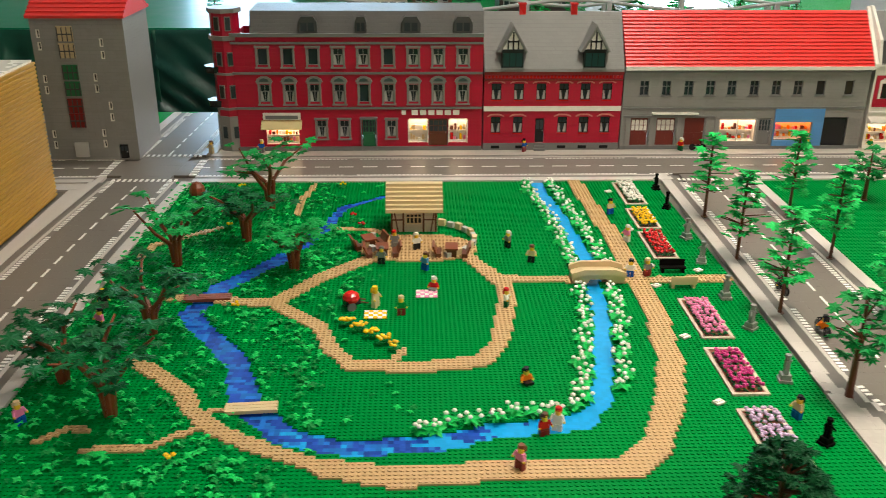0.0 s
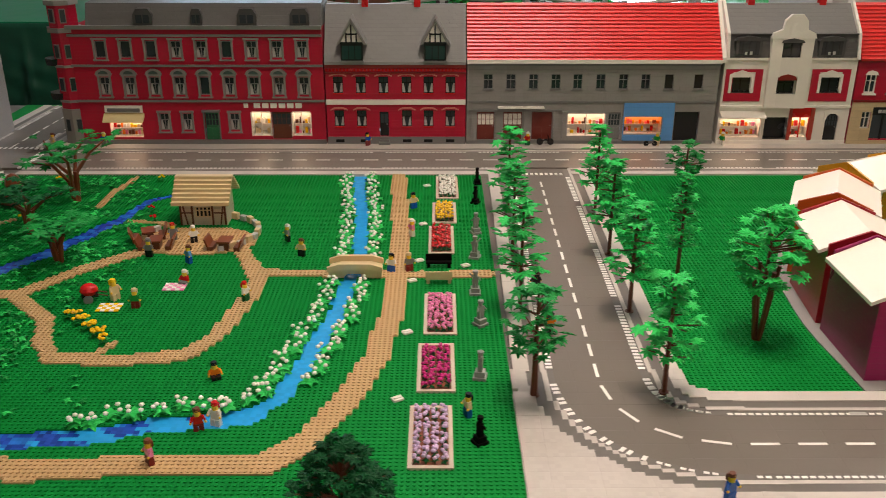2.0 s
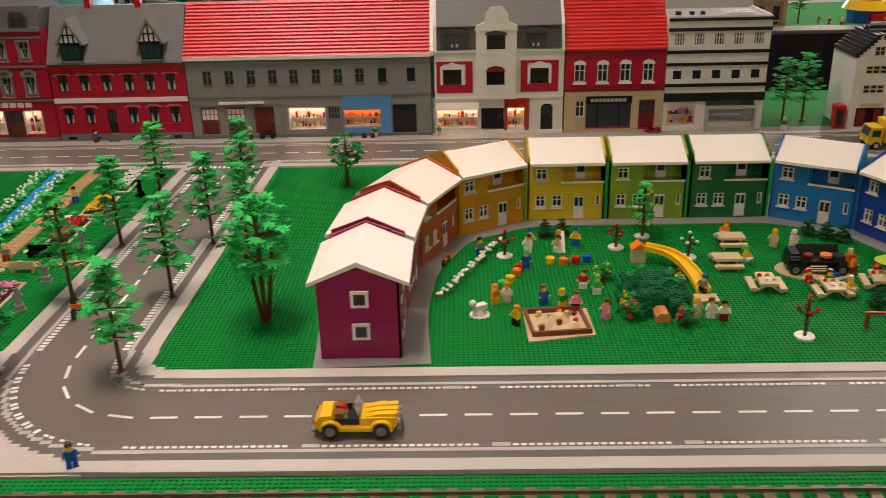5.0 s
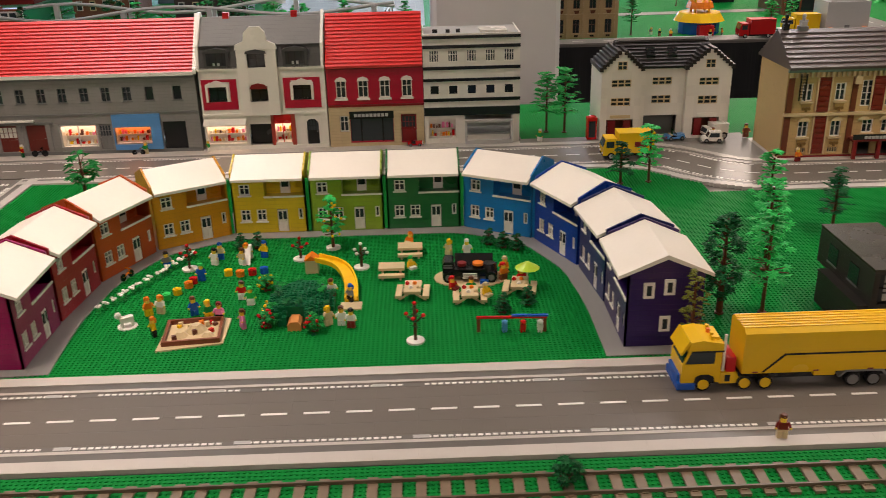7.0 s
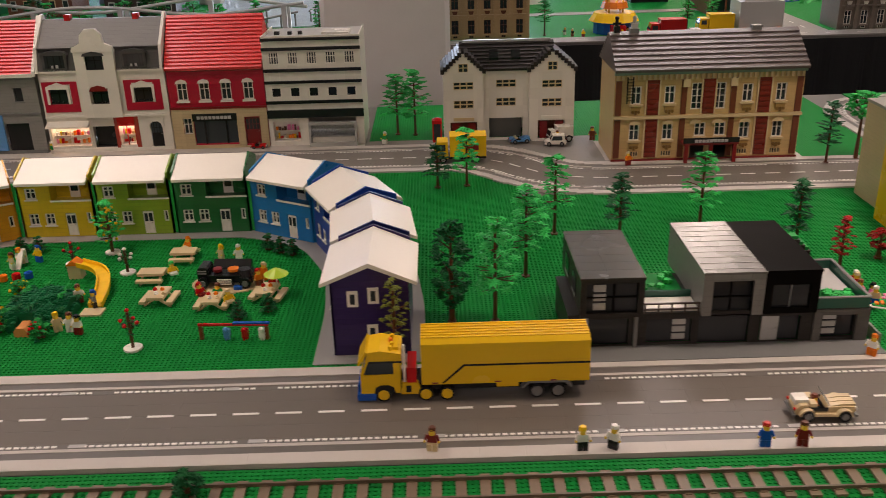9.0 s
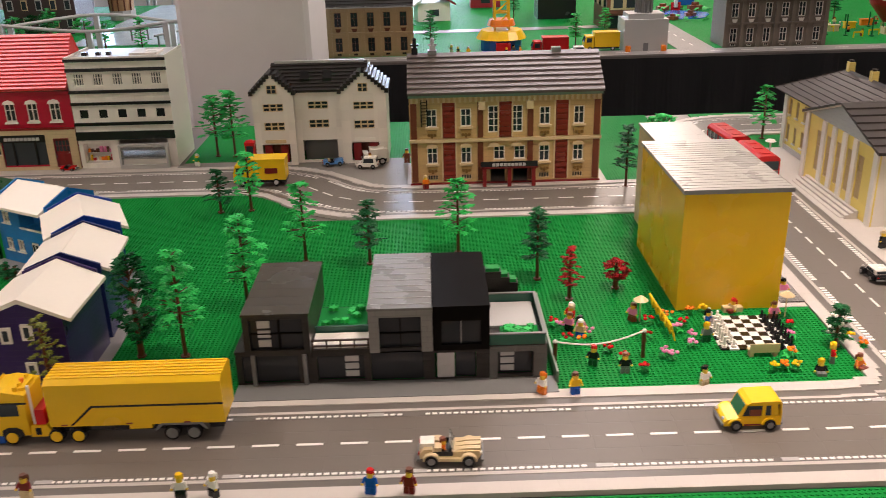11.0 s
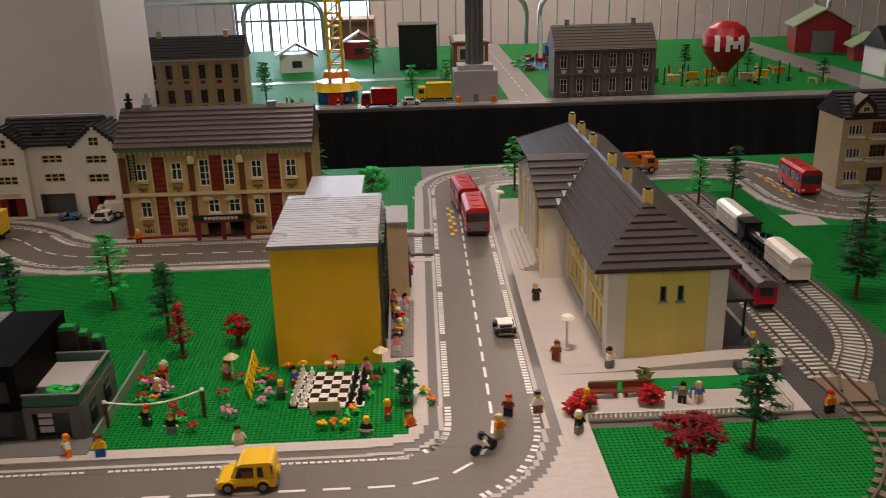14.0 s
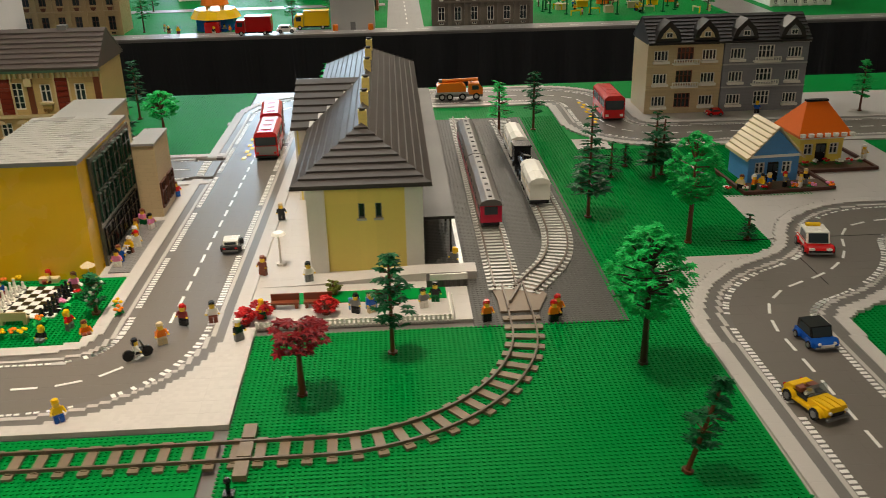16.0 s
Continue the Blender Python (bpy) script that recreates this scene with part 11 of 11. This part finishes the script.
solid("far_pond", Geo().prism(shore, "z", 0, 0.004), STREAM_MID, "blue toy pool on the far display", "water", kind="structure", at=pose(4.68, 5.62, 0.001))
banks = Geo()
for k in range(46):
    a, q = k * 0.1366 * 2, prng.uniform(1.05, 1.5)
    leaf_plate(banks, 4.68 + 0.15 * q * math.cos(a), 5.62 + 0.20 * q * math.sin(a), prng.uniform(0.006, 0.03), 0.022, prng, 0, 30, 5)
solid("pond_plants", banks, LEAF_BRIGHT, "green leaf plates round the far toy pool", "plants", kind="stuff")
for x, y, r in ((4.60, 5.86, 0.035), (4.70, 5.88, 0.03), (4.80, 5.84, 0.04), (4.69, 5.55, 0.03), (4.55, 5.42, 0.028)):
    solid("pond_rock", Geo().prism([(r * 1.2, 0), (r * 0.9, r * 0.8), (-r * 0.2, r), (-r * 1.1, r * 0.5), (-r, -r * 0.6), (r * 0.2, -r)], "z", 0, r * 0.7).prism([(r * 0.6, 0), (0, r * 0.6), (-r * 0.6, 0), (0, -r * 0.5)], "z", r * 0.7, r * 1.2), REDDISH, "stepped reddish brown toy rock beside the pool", "rock", "pond rocks", pose(x, y, 0.002))
solid("blue_container", Geo().box(0, 0.12, 0, 0.06, 0, 0.07), BLUE, "blue toy container far off", "container", at=pose(4.75, 6.1, 0))
rocket = thing("toy_rocket", pose(4.68, 5.85, 0), "slim white and grey toy rocket far off", "rocket")
part("body", Geo().cyl(0, 0, 0.02, 0.24, 0.014, 10).cyl(0, 0, 0.24, 0.29, 0.014, 10, 0, 0.001), WHITE, rocket)
part("fin", Geo().box(-0.03, 0.03, -0.002, 0.002, 0, 0.05), RED, rocket)
for i, (x, y, h, m) in enumerate([(3.12, 4.50, 0.20, LEAF), (3.84, 4.56, 0.16, LEAF_BRIGHT), (4.02, 4.75, 0.16, LEAF_BRIGHT), (3.62, 5.5, 0.22, LEAF), (5.20, 5.7, 0.2, LEAF_DARK), (5.15, 5.0, 0.12, LEAF), (5.45, 5.3, 0.14, LEAF_DARK), (5.75, 5.1, 0.13, LEAF), (6.0, 4.7, 0.12, LEAF), (2.0, 4.6, 0.18, LEAF), (1.2, 4.7, 0.2, LEAF), (0.1, 4.6, 0.2, LEAF_DARK), (-0.9, 4.9, 0.2, LEAF), (3.0, 5.2, 0.12, LEAF), (0.7, 4.5, 0.22, LEAF_BRIGHT), (1.7, 4.55, 0.2, LEAF_BRIGHT)]):
    tree(x, y, h, 0.05, m, "tier", "thin green toy tree on the far display", "far trees", 200 + i, leaf=0.022)
crowd([(3.25, 4.45), (3.30, 4.43), (3.52, 4.45), (3.55, 4.42), (3.22, 4.5), (3.48, 4.38)], "far visitors", 0.0)
rng = random.Random(77)
crowd([(rng.uniform(5.15, 6.05), rng.uniform(4.62, 5.2)) for _ in range(28)], "balloon field visitors", 0.0)
for k in range(6):
    solid("toy_bench_stall", Geo().box(-0.03, 0.03, -0.012, 0.012, 0, 0.03).box(-0.034, 0.034, -0.016, 0.016, 0.03, 0.034), (TAN, YELLOW, ORANGE)[k % 3], "small toy stall table on the far lawn", "stall", "far stalls", pose(5.25 + 0.13 * k, 4.85 + 0.09 * (k % 3), 0))
# timber house, round tower, tram and coaster rails beyond the column
th = thing("castle_tower", pose(1.10, 6.15, 0), "tan round toy tower with a dark red cone roof", "tower")
part("foot", Geo().cyl(0, 0, 0, 0.06, 0.085, 10), LIGHT_GREY, th)
part("shaft", Geo().cyl(0, 0, 0.06, 0.30, 0.078, 10, 0, 0.088), plastic("tower_tan", (0.42, 0.24, 0.12), 0.34, "brick"), th)
for k in range(5):
    a = radians(-150 + 30 * k)
    part("timber", Geo().tube((0.079 * math.cos(a), 0.079 * math.sin(a), 0.06), (0.088 * math.cos(a), 0.088 * math.sin(a), 0.30), 0.005), BROWN, th)
part("window", Geo().box(-0.016, 0.016, -0.092, -0.08, 0.19, 0.225), BROWN, th)
part("roof", Geo().cyl(0, 0, 0.30, 0.35, 0.105, 12, 0, 0.085).cyl(0, 0, 0.35, 0.48, 0.085, 12, 0, 0.006), DARK_RED, th)
for x, y, w, d, h, rise, wm, rm, label in ((0.62, 5.5, 0.42, 0.30, 0.26, 0.20, plastic("dark_timber", (0.05, 0.03, 0.03), 0.36, "brick", 0.3), ORANGE, "tall dark timber toy house with an orange roof"), (-0.05, 5.7, 0.40, 0.28, 0.22, 0.16, BROWN_BRICK, ROOF_DARK, "dark brown toy house far off"), (-0.60, 5.6, 0.36, 0.28, 0.24, 0.14, DARK_RED, ROOF_DARK, "dark red toy house far off"), (0.30, 6.3, 0.36, 0.28, 0.30, 0.16, plastic("slate_blue", (0.12, 0.16, 0.22), 0.3, "brick"), ROOF_DARK, "slate blue toy house far off")):
    c = thing("timber_house", pose(x, y, 0), label, "house", "far houses")
    part("wall", Geo().box(0, w, 0, d, 0, h).prism([(0, h), (d / 2, h + rise - 0.012), (d, h)], "x", 0, w), wm, c)
    for s in (-1, 1):
        for k in range(6):
            a, b = k / 6, (k + 1) / 6
            ya, yb = d / 2 + s * (d / 2 + 0.02) * (1 - a), d / 2 + s * (d / 2 + 0.02) * (1 - b)
            part("roof_course", Geo().prism([(ya, h - 0.01 + rise * a), (ya, h + rise * a), (yb, h - 0.004 + rise * b), (yb, h - 0.01 + rise * b)], "x", -0.015, w + 0.015), rm, c)
    for k in range(5):
        for z in (0.04, 0.14):
            part("window", Geo().box(w * (k + 0.5) / 5 - 0.018, w * (k + 0.5) / 5 + 0.018, -0.004, 0, z, z + 0.06).box(w * (k + 0.5) / 5 - 0.013, w * (k + 0.5) / 5 + 0.013, -0.006, -0.004, z + 0.006, z + 0.054, 1), [TAN if k % 2 else LIGHT_GREY, GLASS], c)
tram = thing("tram", pose(-0.06, 4.62, 0.100), "white and red-brown toy tram on the raised far table", "tram")
part("body", Geo().box(-0.15, 0.15, -0.03, 0.03, 0.012, 0.040), REDDISH, tram)
part("upper_body", Geo().box(-0.15, 0.15, -0.03, 0.03, 0.040, 0.085), WHITE, tram)
for k in range(7):
    part("side_window", Geo().box(-0.140 + 0.041 * k, -0.108 + 0.041 * k, -0.0315, -0.030, 0.048, 0.076), GLASS, tram)
part("roof", Geo().box(-0.155, 0.155, -0.033, 0.033, 0.085, 0.095).box(-0.06, 0.06, -0.015, 0.015, 0.095, 0.105), REDDISH, tram)
wheels(tram, (-0.10, 0.10), 0.026, 0.012, 0.006)
coaster = thing("coaster_rail", pose(0, 0, 0), "pale grey toy coaster rails on grey piers", "coaster")
runs = [[Vector((-0.35 + 0.1 * k, 4.50 + 0.05 * math.sin(k * 0.45), 0.170 + 0.030 * math.cos(k * 0.52))) for k in range(24)], [Vector((0.05 + 0.1 * k, 4.62 + 0.06 * math.sin(k * 0.5 + 1), 0.182 + 0.022 * math.sin(k * 0.55))) for k in range(20)]]
for way in runs:
    part("rail", Geo().pipe(way, 0.0085, 8), LIGHT_GREY, coaster)
    for k in range(2, len(way), 4):
        part("pier", Geo().box(way[k].x - 0.012, way[k].x + 0.012, way[k].y - 0.012, way[k].y + 0.012, 0.0, way[k].z), LIGHT_GREY, coaster)
# added pale blue sheet, coloured like window light reflected beyond the far table
solid("ice_rink", Geo().box(1.15, 2.10, 5.0, 6.85, 0.0005, 0.004), plastic("glare_pale_blue", (0.55, 0.68, 0.74), 0.12, "tile", 0.06), "pale blue glossy sheet standing in for far window glare", "rink", kind="structure")
for k, (x, y) in enumerate([(0.75, 4.75), (0.95, 4.85), (1.12, 4.72), (1.30, 4.9), (0.2, 4.85), (0.42, 5.0), (1.45, 4.75), (1.0, 5.2)]):
    tree(x, y, 0.17 + 0.02 * (k % 3), 0.06, (LEAF_BRIGHT, LEAF, LEAF_DARK)[k % 3], "round", "round green toy tree on the far display", "far trees", 260 + k, leaf=0.026, count=34)
for k, (x, y) in enumerate([(1.55, 5.15), (1.75, 4.95), (1.90, 5.25)]):
    b = thing("rink_rail", pose(x, y, 0.004, 0, 0, 40 * k), "grey toy rail structure beside the pale glare sheet", "rail")
    part("top_rail", Geo().tube((-0.11, 0, 0.06), (0.11, 0, 0.075), 0.006), GREY, b)
    for q in (-0.09, 0.0, 0.09):
        part("post", Geo().cyl(q, 0, 0, 0.066, 0.005, 6), GREY, b)

# ---- crowd barriers behind the far table ----
BARS = Geo().tube((0, 0, 0), (0, 0, 0.86), 0.006, None, 6).mesh("bar", CHROME)
for x0 in (1.05, 3.25 - 2.2 * 2, 2.60 + 0.0, 4.85, 7.1, -3.4):
    if x0 < -1.5 and x0 > -3:
        continue
    b = thing("crowd_barrier", pose(x0, 7.05, -0.75), "galvanised steel crowd barrier with thin upright bars", "barrier", "crowd barriers")
    fr = Geo()
    way = rounded([(0.0, 0.0), (0.0, 1.10), (2.15, 1.10), (2.15, 0.0)], 0.16)
    fr.pipe([Vector((p.x, 0, p.y)) for k, p in enumerate(way) if k == 0 or (p - way[k - 1]).length > 1e-5], 0.019, 8)
    part("frame", fr, CHROME, b)
    part("lower_rail", Geo().tube((0, 0, 0.22), (2.15, 0, 0.22), 0.015, None, 8), CHROME, b)
    for k in range(15):
        part("bar", BARS, None, b, "", pose(0.134 * (k + 1), 0, 0.22))
    for x in (0.2, 1.95):
        part("foot", Geo().box(x - 0.02, x + 0.02, -0.25, 0.25, 0, 0.03), CHROME, b)
solid("cardboard_box", Geo().box(0, 0.4, 0, 0.35, 0, 0.42).box(0, 0.4, -0.1, 0.0, 0.40, 0.42), plastic("cardboard", (0.35, 0.2, 0.1), 0.7), "brown cardboard box against the wall", "box", at=pose(3.15, 8.2, -0.30))
solid("wall_table", Geo().box(0, 1.2, 0, 0.5, 0.40, 0.45).box(0.02, 0.06, 0.02, 0.06, 0, 0.40).box(1.14, 1.18, 0.02, 0.06, 0, 0.40).box(0.02, 0.06, 0.44, 0.48, 0, 0.40).box(1.14, 1.18, 0.44, 0.48, 0, 0.40), GREY, "plain grey table against the wall", "table", at=pose(2.9, 8.15, -0.75))
